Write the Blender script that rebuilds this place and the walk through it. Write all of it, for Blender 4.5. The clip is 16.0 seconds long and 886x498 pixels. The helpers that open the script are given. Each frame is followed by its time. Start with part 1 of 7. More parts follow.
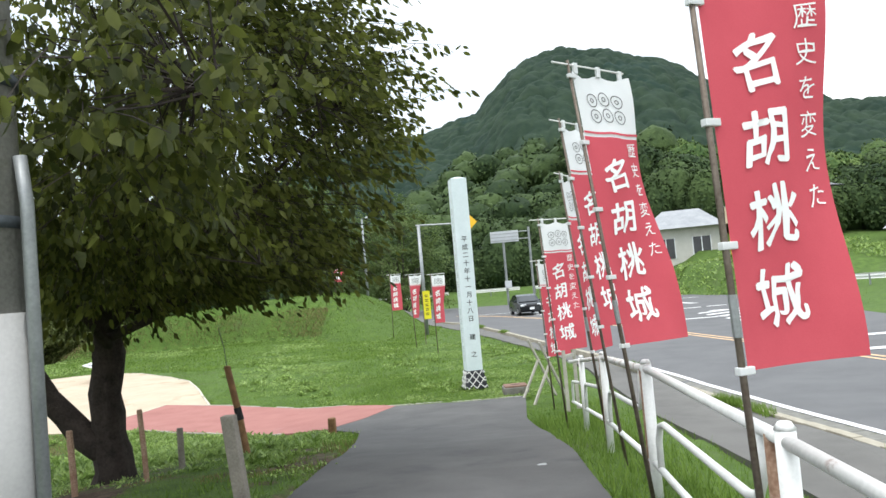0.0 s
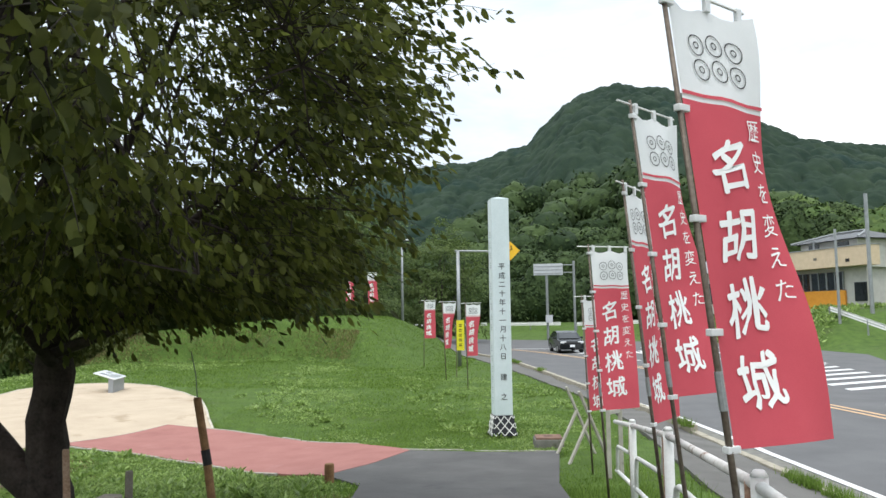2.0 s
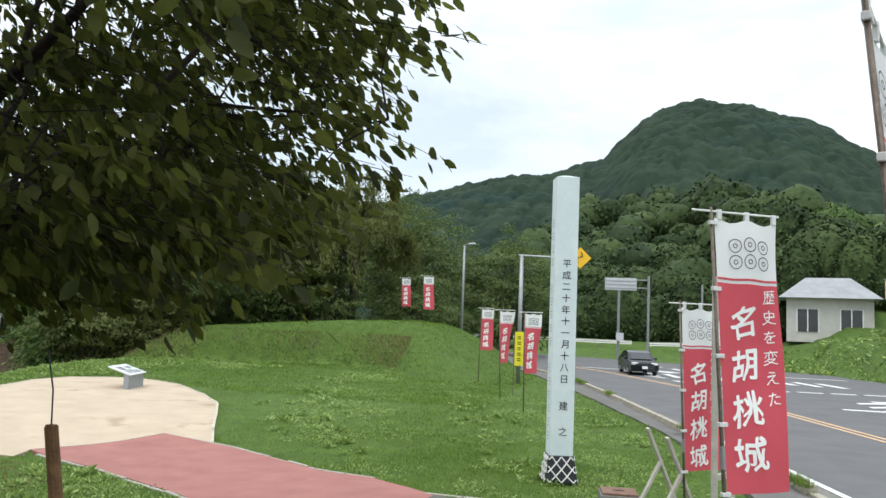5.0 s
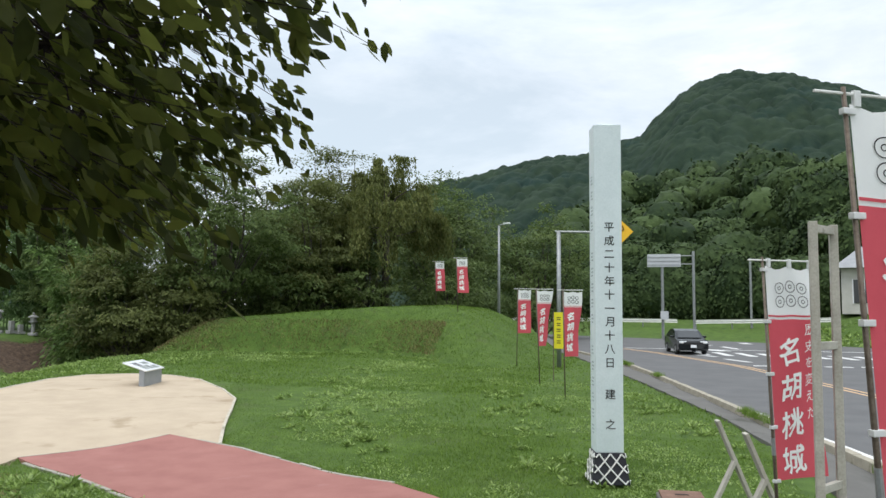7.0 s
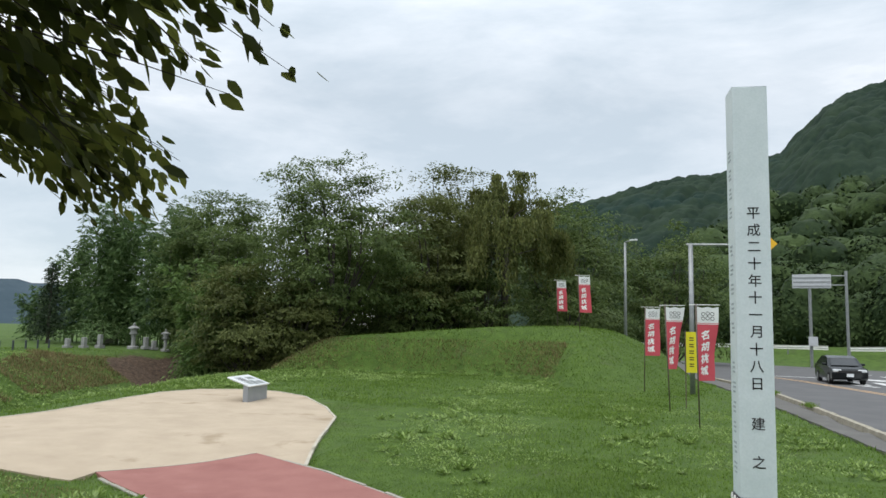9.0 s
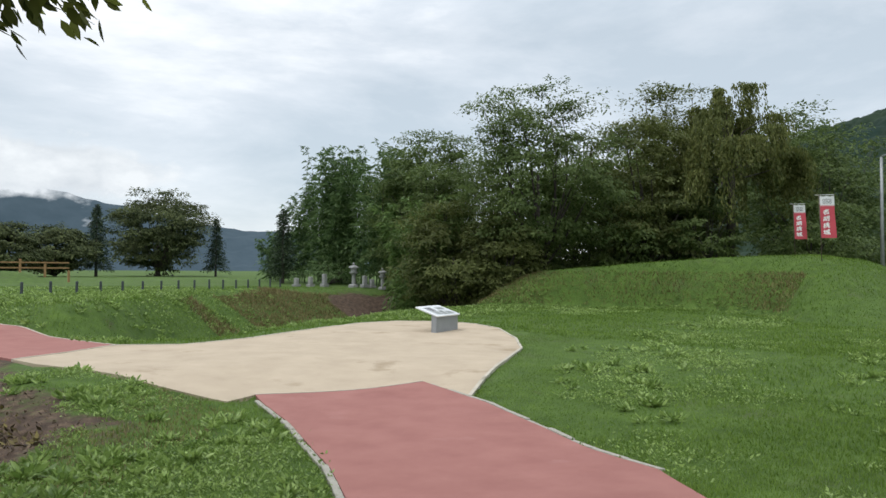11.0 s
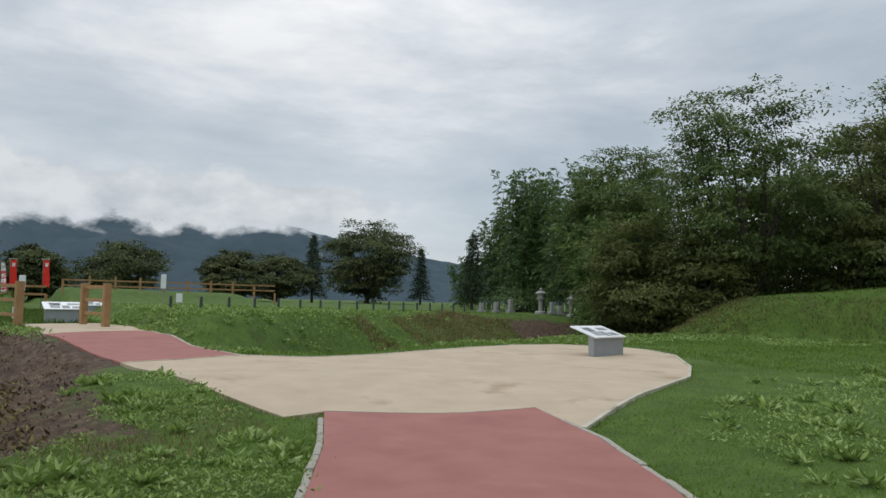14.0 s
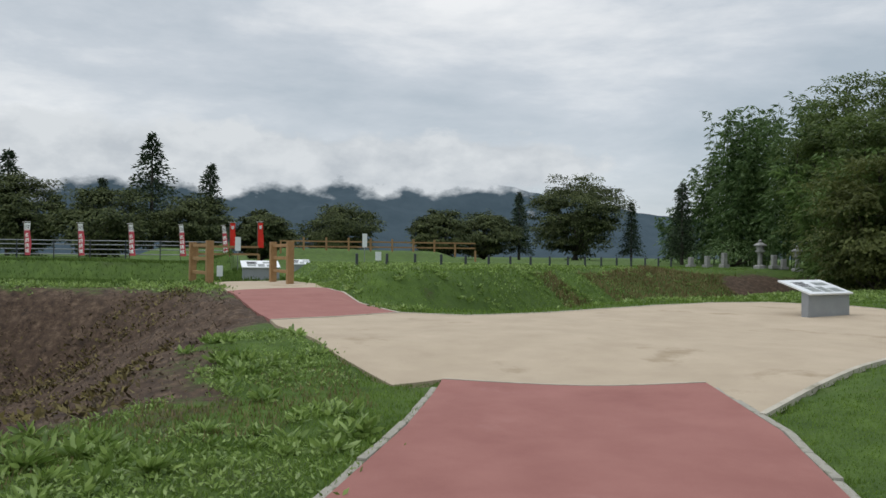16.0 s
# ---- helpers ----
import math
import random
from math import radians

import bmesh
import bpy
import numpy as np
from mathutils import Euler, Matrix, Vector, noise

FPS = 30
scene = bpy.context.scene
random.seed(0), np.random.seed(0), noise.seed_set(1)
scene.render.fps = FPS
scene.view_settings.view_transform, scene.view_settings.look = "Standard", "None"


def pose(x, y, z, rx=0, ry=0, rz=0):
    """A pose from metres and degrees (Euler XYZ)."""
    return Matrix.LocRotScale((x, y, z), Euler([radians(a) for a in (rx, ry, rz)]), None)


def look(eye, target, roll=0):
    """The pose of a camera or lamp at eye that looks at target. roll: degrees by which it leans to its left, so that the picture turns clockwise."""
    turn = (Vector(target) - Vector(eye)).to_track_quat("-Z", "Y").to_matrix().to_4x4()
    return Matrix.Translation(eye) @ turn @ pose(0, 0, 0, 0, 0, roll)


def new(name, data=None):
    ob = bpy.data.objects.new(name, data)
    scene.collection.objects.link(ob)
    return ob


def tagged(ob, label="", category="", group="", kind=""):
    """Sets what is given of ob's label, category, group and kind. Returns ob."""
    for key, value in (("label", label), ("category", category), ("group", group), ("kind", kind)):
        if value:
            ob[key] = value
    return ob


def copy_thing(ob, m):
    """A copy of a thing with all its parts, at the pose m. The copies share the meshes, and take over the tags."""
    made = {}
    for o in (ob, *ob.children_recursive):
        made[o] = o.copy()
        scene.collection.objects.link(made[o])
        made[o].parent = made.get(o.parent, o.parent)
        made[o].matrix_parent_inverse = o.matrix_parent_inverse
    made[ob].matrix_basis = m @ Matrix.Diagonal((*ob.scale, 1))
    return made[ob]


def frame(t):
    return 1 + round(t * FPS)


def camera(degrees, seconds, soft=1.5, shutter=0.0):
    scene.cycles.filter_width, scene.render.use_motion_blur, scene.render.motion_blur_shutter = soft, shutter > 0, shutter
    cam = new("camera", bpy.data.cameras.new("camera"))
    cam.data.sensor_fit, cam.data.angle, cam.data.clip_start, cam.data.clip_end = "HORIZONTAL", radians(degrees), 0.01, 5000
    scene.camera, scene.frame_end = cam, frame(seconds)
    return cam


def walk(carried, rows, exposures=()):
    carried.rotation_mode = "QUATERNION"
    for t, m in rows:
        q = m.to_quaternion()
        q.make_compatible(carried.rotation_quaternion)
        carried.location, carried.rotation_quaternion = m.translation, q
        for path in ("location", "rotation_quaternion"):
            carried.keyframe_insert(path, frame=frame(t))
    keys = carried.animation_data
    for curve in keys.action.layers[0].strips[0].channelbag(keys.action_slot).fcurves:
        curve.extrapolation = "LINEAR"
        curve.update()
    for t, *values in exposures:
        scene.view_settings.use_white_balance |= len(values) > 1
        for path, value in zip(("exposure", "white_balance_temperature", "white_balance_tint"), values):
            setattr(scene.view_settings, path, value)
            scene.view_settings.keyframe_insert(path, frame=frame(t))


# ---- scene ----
cam = camera(60.9, 16.0)
PATH = [
    (0, (-1.0, 1.628, 2.542), (-1.158, 3.62, 2.637), -4.9),
    (0.5, (-1.036, 2.071, 2.552), (-1.132, 4.066, 2.667), -4.3),
    (1, (-0.997, 2.549, 2.558), (-1.103, 4.54, 2.714), -3.2),
    (1.5, (-0.961, 3.031, 2.584), (-1.208, 5.006, 2.777), -1.9),
    (2, (-0.963, 3.501, 2.581), (-1.232, 5.475, 2.755), -0.8),
    (2.5, (-0.925, 4.052, 2.597), (-1.328, 6.004, 2.764), 0.1),
    (3, (-0.96, 4.617, 2.597), (-1.338, 6.576, 2.735), 1.0),
    (3.5, (-0.969, 5.142, 2.628), (-1.432, 7.08, 2.801), 1.5),
    (3.7, (-1.028, 5.409, 2.612), (-1.436, 7.358, 2.802), 3.0),
    (5.8, (-1.131, 7.629, 2.484), (-1.611, 9.56, 2.691), 2.0),
    (6, (-1.176, 7.777, 2.482), (-1.647, 9.706, 2.717), 1.7),
    (6.5, (-1.185, 8.282, 2.448), (-1.656, 10.211, 2.687), 0.9),
    (7, (-1.235, 8.763, 2.417), (-1.784, 10.68, 2.576), 0.5),
    (7.5, (-1.215, 9.309, 2.357), (-1.782, 11.217, 2.558), 0.5),
    (8, (-1.256, 9.862, 2.333), (-1.882, 11.745, 2.583), 0.1),
    (8.2, (-1.3, 9.985, 2.333), (-1.969, 11.848, 2.62), 0.4),
    (10.3, (-1.567, 11.936, 1.868), (-2.715, 13.572, 1.956), 0.6),
    (10.5, (-1.605, 12.221, 1.861), (-2.796, 13.824, 1.973), 0.5),
    (11, (-1.665, 12.617, 1.761), (-3.014, 14.093, 1.821), 0.3),
    (11.5, (-1.763, 13.088, 1.706), (-3.233, 14.442, 1.782), 0.2),
    (12, (-1.914, 13.576, 1.645), (-3.498, 14.79, 1.774), 1.1),
    (12.5, (-2.026, 13.983, 1.554), (-3.674, 15.106, 1.704), 1.6),
    (13, (-2.123, 14.483, 1.439), (-3.807, 15.554, 1.571), 1.3),
    (13.5, (-2.3, 14.949, 1.345), (-3.958, 16.063, 1.454), 1.5),
    (14, (-2.524, 15.433, 1.28), (-4.224, 16.477, 1.421), 1.3),
    (14.5, (-2.767, 15.874, 1.213), (-4.54, 16.788, 1.353), 1.2),
    (15, (-3.099, 16.363, 1.211), (-4.937, 17.141, 1.329), 1.0),
    (15.5, (-3.32, 16.7, 1.186), (-5.233, 17.283, 1.236), 0.8),
    (16, (-3.672, 17.107, 1.198), (-5.599, 17.641, 1.218), 0.5),
]
walk(cam, [(t, look(eye, target, roll)) for t, eye, target, roll in PATH],
     exposures=[(0, 0.82), (1.5, 0.5), (3.5, 0.6), (6, 0.37), (7, 0.29), (8, 0.15), (10.5, 0.08), (12, -0.14), (13, -0.36), (16, -0.38)])

# ---------------------------------------------------------------- light
world = bpy.data.worlds.new("sky")
scene.world = world
world.use_nodes = True
wt = world.node_tree
wt.nodes.clear()


def wnode(kind, **values):
    n = wt.nodes.new(kind)
    for key, value in values.items():
        n.inputs[key].default_value = value
    return n


wout = wnode("ShaderNodeOutputWorld")
wbg = wnode("ShaderNodeBackground", Strength=1.0)
wcoord = wnode("ShaderNodeTexCoord")
wmap = wnode("ShaderNodeMapping", Scale=(1.0, 1.0, 3.3), Rotation=(0.12, 0.05, 0.6))
wn1 = wnode("ShaderNodeTexNoise", Scale=2.3, Detail=8.0, Roughness=0.6, Distortion=0.22)
wn2 = wnode("ShaderNodeTexNoise", Scale=0.9, Detail=3.0, Roughness=0.5)
wramp = wt.nodes.new("ShaderNodeValToRGB")
wramp.color_ramp.elements[0].position, wramp.color_ramp.elements[0].color = 0.40, (0.52, 0.59, 0.65, 1)
wramp.color_ramp.elements[1].position, wramp.color_ramp.elements[1].color = 0.60, (1.04, 1.05, 1.05, 1)
mid = wramp.color_ramp.elements.new(0.5)
mid.color = (0.70, 0.75, 0.80, 1)
wadd = wt.nodes.new("ShaderNodeMath")
wadd.operation, wadd.inputs[1].default_value = "MULTIPLY_ADD", 0.5
whalf = wt.nodes.new("ShaderNodeMath")
whalf.operation, whalf.inputs[1].default_value = "MULTIPLY", 0.5
wt.links.new(wcoord.outputs["Generated"], wmap.inputs["Vector"])
wt.links.new(wmap.outputs[0], wn1.inputs["Vector"])
wt.links.new(wmap.outputs[0], wn2.inputs["Vector"])
wt.links.new(wn2.outputs["Fac"], whalf.inputs[0])
wt.links.new(wn1.outputs["Fac"], wadd.inputs[0])
wt.links.new(whalf.outputs[0], wadd.inputs[2])
wt.links.new(wadd.outputs[0], wramp.inputs["Fac"])
# an overcast sky is brighter towards the zenith
wsep = wt.nodes.new("ShaderNodeSeparateXYZ")
wzen = wt.nodes.new("ShaderNodeMapRange")
wzen.inputs["From Min"].default_value, wzen.inputs["From Max"].default_value = 0.3, 1.0
wzen.inputs["To Min"].default_value, wzen.inputs["To Max"].default_value = 1.0, 2.1
wmul = wt.nodes.new("ShaderNodeVectorMath")
wmul.operation = "SCALE"
wt.links.new(wcoord.outputs["Generated"], wsep.inputs[0])
wt.links.new(wsep.outputs["Z"], wzen.inputs["Value"])
wt.links.new(wramp.outputs["Color"], wmul.inputs[0])
wt.links.new(wzen.outputs[0], wmul.inputs["Scale"])
wsky = wt.nodes.new("ShaderNodeTexSky")
wsky.sky_type, wsky.sun_disc, wsky.sun_elevation, wsky.sun_rotation = "NISHITA", False, radians(52), radians(150)
wblend = wt.nodes.new("ShaderNodeMix")
wblend.data_type, wblend.blend_type = "RGBA", "ADD"
wblend.inputs["Factor"].default_value = 0.02
wt.links.new(wmul.outputs[0], wblend.inputs["A"])
wt.links.new(wsky.outputs[0], wblend.inputs["B"])
wt.links.new(wblend.outputs["Result"], wbg.inputs["Color"])
wt.links.new(wbg.outputs[0], wout.inputs[0])

sun = new("sun", bpy.data.lights.new("sun", "SUN"))
sun.data.energy, sun.data.angle, sun.data.color = 0.9, radians(25), (1.0, 0.96, 0.9)
sun.matrix_world = look((0, 0, 60), (12, 26, 0))


# ---------------------------------------------------------------- materials
def material(name, dark, light, scale=6.0, rough=0.8, bump=0.3, fine=60.0, metal=0.0, third=None, third_at=0.62, third_scale=1.2, island=0.0, obj=0.0, translucent=0.0, spec=0.3, depth=0.01):
    m = bpy.data.materials.new(name)
    m.use_nodes = True
    t = m.node_tree
    b = t.nodes["Principled BSDF"]
    b.inputs["Roughness"].default_value, b.inputs["Metallic"].default_value = rough, metal
    b.inputs["Specular IOR Level"].default_value = spec
    co = t.nodes.new("ShaderNodeTexCoord")
    n1, n2 = t.nodes.new("ShaderNodeTexNoise"), t.nodes.new("ShaderNodeTexNoise")
    n1.inputs["Scale"].default_value, n1.inputs["Detail"].default_value, n1.inputs["Roughness"].default_value = scale, 6, 0.6
    n2.inputs["Scale"].default_value, n2.inputs["Detail"].default_value = fine, 4
    for n in (n1, n2):
        t.links.new(co.outputs["Object"], n.inputs["Vector"])
    avg = t.nodes.new("ShaderNodeMath")
    avg.operation, avg.inputs[1].default_value = "MULTIPLY_ADD", 0.6
    t.links.new(n1.outputs["Fac"], avg.inputs[0])
    half = t.nodes.new("ShaderNodeMath")
    half.operation, half.inputs[1].default_value = "MULTIPLY", 0.4
    t.links.new(n2.outputs["Fac"], half.inputs[0])
    t.links.new(half.outputs[0], avg.inputs[2])
    fac = avg.outputs[0]
    if island or obj:
        if island:
            g = t.nodes.new("ShaderNodeNewGeometry")
            rnd = g.outputs["Random Per Island"]
        else:
            g = t.nodes.new("ShaderNodeObjectInfo")
            rnd = g.outputs["Random"]
        mr = t.nodes.new("ShaderNodeMapRange")
        mr.inputs["To Min"].default_value, mr.inputs["To Max"].default_value = -(island + obj), island + obj
        t.links.new(rnd, mr.inputs["Value"])
        sm = t.nodes.new("ShaderNodeMath")
        sm.operation = "ADD"
        t.links.new(fac, sm.inputs[0])
        t.links.new(mr.outputs[0], sm.inputs[1])
        fac = sm.outputs[0]
    ramp = t.nodes.new("ShaderNodeValToRGB")
    ramp.color_ramp.elements[0].position, ramp.color_ramp.elements[0].color = 0.32, (*dark, 1)
    ramp.color_ramp.elements[1].position, ramp.color_ramp.elements[1].color = 0.68, (*light, 1)
    t.links.new(fac, ramp.inputs["Fac"])
    colour = ramp.outputs["Color"]
    if third:
        n3 = t.nodes.new("ShaderNodeTexNoise")
        n3.inputs["Scale"].default_value, n3.inputs["Detail"].default_value, n3.inputs["Roughness"].default_value = third_scale, 8, 0.65
        t.links.new(co.outputs["Object"], n3.inputs["Vector"])
        cut = t.nodes.new("ShaderNodeMapRange")
        cut.inputs["From Min"].default_value, cut.inputs["From Max"].default_value = third_at, third_at + 0.1
        t.links.new(n3.outputs["Fac"], cut.inputs["Value"])
        mix = t.nodes.new("ShaderNodeMix")
        mix.data_type = "RGBA"
        t.links.new(cut.outputs[0], mix.inputs["Factor"])
        t.links.new(colour, mix.inputs["A"])
        mix.inputs["B"].default_value = (*third, 1)
        colour = mix.outputs["Result"]
    t.links.new(colour, b.inputs["Base Color"])
    if bump:
        bp = t.nodes.new("ShaderNodeBump")
        bp.inputs["Strength"].default_value, bp.inputs["Distance"].default_value = bump, depth
        t.links.new(fac if not (island or obj) else avg.outputs[0], bp.inputs["Height"])
        t.links.new(bp.outputs[0], b.inputs["Normal"])
    if translucent:
        tr = t.nodes.new("ShaderNodeBsdfTranslucent")
        t.links.new(colour, tr.inputs["Color"])
        ms = t.nodes.new("ShaderNodeMixShader")
        ms.inputs[0].default_value = translucent
        t.links.new(b.outputs[0], ms.inputs[1])
        t.links.new(tr.outputs[0], ms.inputs[2])
        t.links.new(ms.outputs[0], t.nodes["Material Output"].inputs["Surface"])
    return m


M_GRASS = material("lawn_soil", (0.031, 0.064, 0.010), (0.100, 0.166, 0.029), 2.2, 0.95, 0.8, 55, third=(0.07, 0.10, 0.03), third_at=0.58, third_scale=0.5, depth=0.05)
M_BLADE = material("grass_blade", (0.087, 0.152, 0.024), (0.195, 0.295, 0.06), 0.6, 0.75, 0, 9, island=0.16, translucent=0.5, spec=0.15)
M_WEED = material("weed_leaf", (0.125, 0.205, 0.04), (0.33, 0.45, 0.13), 1.0, 0.42, 0, 9, island=0.24, translucent=0.35, spec=0.5)
M_ASPHALT = material("path_asphalt", (0.062, 0.061, 0.06), (0.118, 0.115, 0.112), 1.1, 0.9, 0.5, 160, third=(0.06, 0.06, 0.062), third_at=0.6, third_scale=0.7, depth=0.006)
M_ROAD = material("road_asphalt", (0.092, 0.092, 0.094), (0.138, 0.138, 0.139), 0.7, 0.85, 0.4, 140, third=(0.16, 0.165, 0.17), third_at=0.64, third_scale=0.25, depth=0.005)
M_RED = material("red_paving", (0.25, 0.102, 0.088), (0.345, 0.158, 0.136), 1.6, 0.9, 0.4, 180, third=(0.34, 0.17, 0.155), third_at=0.62, third_scale=0.9, depth=0.004)
M_BEIGE = material("beige_paving", (0.375, 0.302, 0.219), (0.50, 0.413, 0.31), 1.2, 0.92, 0.4, 170, third=(0.30, 0.232, 0.152), third_at=0.585, third_scale=0.55, depth=0.004)
M_KERB = material("kerb_stone", (0.11, 0.108, 0.095), (0.24, 0.235, 0.21), 4.0, 0.9, 0.6, 60, third=(0.08, 0.085, 0.05), third_at=0.57, third_scale=2.0)
M_KERBL = material("pale_kerb_concrete", (0.24, 0.22, 0.17), (0.42, 0.385, 0.31), 4.0, 0.9, 0.6, 60, third=(0.1, 0.105, 0.05), third_at=0.6, third_scale=2.0)
M_WALKWAY = material("pavement_asphalt", (0.095, 0.092, 0.085), (0.155, 0.15, 0.14), 1.0, 0.9, 0.4, 140, third=(0.075, 0.075, 0.065), third_at=0.6, third_scale=0.8, depth=0.005)
M_LINE = material("road_paint_white", (0.55, 0.55, 0.54), (0.78, 0.78, 0.77), 5, 0.8, 0.2, 60, third=(0.3, 0.3, 0.3), third_at=0.64, third_scale=5)
M_YELLOW = material("road_paint_orange", (0.55, 0.36, 0.2), (0.72, 0.5, 0.3), 5, 0.8, 0.2, 60, third=(0.3, 0.25, 0.2), third_at=0.62, third_scale=5)
M_WHITE = material("white_pipe_paint", (0.62, 0.62, 0.60), (0.80, 0.80, 0.78), 4, 0.45, 0.2, 50, third=(0.22, 0.1, 0.05), third_at=0.66, third_scale=3.0)
M_PEEL = material("peeling_white_paint", (0.55, 0.53, 0.5), (0.78, 0.77, 0.75), 5, 0.6, 0.5, 60, third=(0.2, 0.1, 0.055), third_at=0.54, third_scale=4.5)
M_RUST = material("rusty_pipe", (0.16, 0.075, 0.04), (0.42, 0.3, 0.22), 6, 0.85, 0.6, 60, third=(0.6, 0.58, 0.55), third_at=0.6, third_scale=4)
M_POLE = material("banner_pole_steel", (0.075, 0.055, 0.04), (0.2, 0.165, 0.135), 7, 0.5, 0.3, 60, metal=0.4, third=(0.4, 0.38, 0.35), third_at=0.63, third_scale=5)
M_CLOTHR = material("red_cloth", (0.57, 0.088, 0.115), (0.66, 0.115, 0.145), 3, 0.85, 0.25, 300, translucent=0.25, spec=0.1, depth=0.002)
M_CLOTHW = material("white_cloth", (0.74, 0.76, 0.76), (0.84, 0.85, 0.85), 3, 0.85, 0.2, 300, translucent=0.25, spec=0.1, depth=0.002)
M_INKW = material("white_print", (0.8, 0.8, 0.79), (0.88, 0.88, 0.87), 8, 0.8, 0, 100, spec=0.1)
M_INKB = material("black_print", (0.02, 0.02, 0.022), (0.05, 0.05, 0.05), 8, 0.8, 0, 100, spec=0.1)
M_POST = material("pale_painted_wood", (0.55, 0.64, 0.65), (0.68, 0.76, 0.77), 2.2, 0.6, 0.25, 40, third=(0.5, 0.58, 0.58), third_at=0.6, third_scale=1.1)
M_SKIRT = material("black_sheet", (0.015, 0.016, 0.02), (0.035, 0.036, 0.045), 6, 0.5, 0.2, 50)
M_BARK = material("dark_bark", (0.012, 0.009, 0.008), (0.055, 0.043, 0.036), 7, 0.95, 1.0, 30, depth=0.03)
M_BARK2 = material("grey_bark", (0.03, 0.026, 0.022), (0.10, 0.088, 0.075), 6, 0.95, 0.8, 30, depth=0.03)
M_LEAF = material("cherry_leaf", (0.041, 0.053, 0.011), (0.142, 0.160, 0.034), 0.7, 0.5, 0, 12, island=0.24, translucent=0.64, spec=0.2)
M_LEAF2 = material("grove_leaf", (0.06, 0.099, 0.029), (0.155, 0.207, 0.063), 0.35, 0.6, 0, 4, island=0.12, translucent=0.45, spec=0.25)
M_WILLOW = material("weeping_leaf", (0.07, 0.092, 0.022), (0.165, 0.18, 0.052), 0.35, 0.6, 0, 4, island=0.2, translucent=0.3, spec=0.25)
M_BAMBOO = material("bamboo_leaf", (0.05, 0.10, 0.03), (0.14, 0.215, 0.075), 0.4, 0.55, 0, 4, island=0.2, translucent=0.3, spec=0.25)
M_PINE = material("conifer_leaf", (0.024, 0.042, 0.022), (0.064, 0.092, 0.05), 0.4, 0.7, 0, 4, island=0.2, translucent=0.1, spec=0.2)
M_WOODS = material("hill_woods", (0.014, 0.029, 0.010), (0.054, 0.084, 0.027), 0.14, 0.8, 0.8, 1.6, island=0.16, spec=0.15, depth=0.6)
M_LEAF3 = material("olive_leaf", (0.066, 0.086, 0.025), (0.17, 0.195, 0.06), 0.35, 0.6, 0, 4, island=0.12, translucent=0.45, spec=0.25)
M_BAMBOO2 = material("bright_bamboo_leaf", (0.075, 0.135, 0.035), (0.18, 0.27, 0.08), 0.4, 0.55, 0, 4, island=0.2, translucent=0.35, spec=0.25)
# brownish green leaves, lightened in colour for a slight haze
M_FARTREE = material("field_edge_tree_hazed", (0.042, 0.058, 0.026), (0.13, 0.152, 0.062), 0.2, 0.8, 0, 4, island=0.2, translucent=0.25, spec=0.15)
# darker copy of the grass blade: the field bank's shade is in its colours
M_ROUGH_SHADE = material("shaded_rough_blade", (0.05, 0.092, 0.018), (0.12, 0.185, 0.044), 0.5, 0.8, 0, 6, island=0.2, translucent=0.4, spec=0.12)
M_DRY = material("dry_grass_blade", (0.13, 0.11, 0.05), (0.27, 0.22, 0.11), 0.8, 0.85, 0, 9, island=0.22, translucent=0.3, spec=0.1)
M_WOODL = material("light_woods", (0.034, 0.068, 0.017), (0.098, 0.142, 0.04), 0.2, 0.8, 0.8, 1.6, island=0.16, spec=0.15, depth=0.5)
M_MOUNT = material("mountain_woods", (0.010, 0.023, 0.017), (0.034, 0.054, 0.032), 0.03, 0.9, 0.8, 0.16, third=(0.015, 0.033, 0.027), third_at=0.55, third_scale=0.012, spec=0.1, depth=2.5)
# the ridge's blue-grey is distance haze put into its base colour
M_MOUNT_HAZE = material("far_hazed_mountain", (0.044, 0.068, 0.086), (0.068, 0.096, 0.116), 0.004, 0.95, 0.5, 0.03, spec=0.05, depth=10.0)
M_GREY = material("grey_metal_box", (0.27, 0.29, 0.31), (0.34, 0.36, 0.385), 3, 0.45, 0.1, 60, metal=0.3)
M_BOARD = material("white_board", (0.72, 0.74, 0.76), (0.82, 0.84, 0.86), 3, 0.25, 0.05, 60, spec=0.5)
M_WOOD = material("new_brown_timber", (0.24, 0.135, 0.06), (0.40, 0.25, 0.12), 5, 0.75, 0.5, 50)
M_OLDWOOD = material("weathered_timber", (0.13, 0.115, 0.095), (0.27, 0.245, 0.205), 6, 0.85, 0.6, 60, third=(0.06, 0.055, 0.045), third_at=0.6, third_scale=3)
M_PALEWOOD = material("pale_timber", (0.3, 0.285, 0.245), (0.5, 0.48, 0.42), 6, 0.8, 0.5, 60, third=(0.16, 0.15, 0.12), third_at=0.62, third_scale=3)
M_STAKE = material("brown_stake", (0.12, 0.06, 0.03), (0.30, 0.17, 0.08), 8, 0.8, 0.5, 70)
M_STEEL = material("galvanised_steel", (0.22, 0.235, 0.24), (0.36, 0.375, 0.38), 4, 0.45, 0.1, 60, metal=0.5)
M_DARKSTEEL = material("dark_fence_steel", (0.04, 0.05, 0.055), (0.09, 0.1, 0.11), 4, 0.5, 0.1, 60, metal=0.3)
M_SIGN = material("yellow_sign_face", (0.75, 0.42, 0.02), (0.85, 0.5, 0.04), 4, 0.4, 0.05, 60)
M_SIGNB = material("grey_sign_back", (0.42, 0.44, 0.46), (0.56, 0.58, 0.6), 3, 0.5, 0.1, 60)
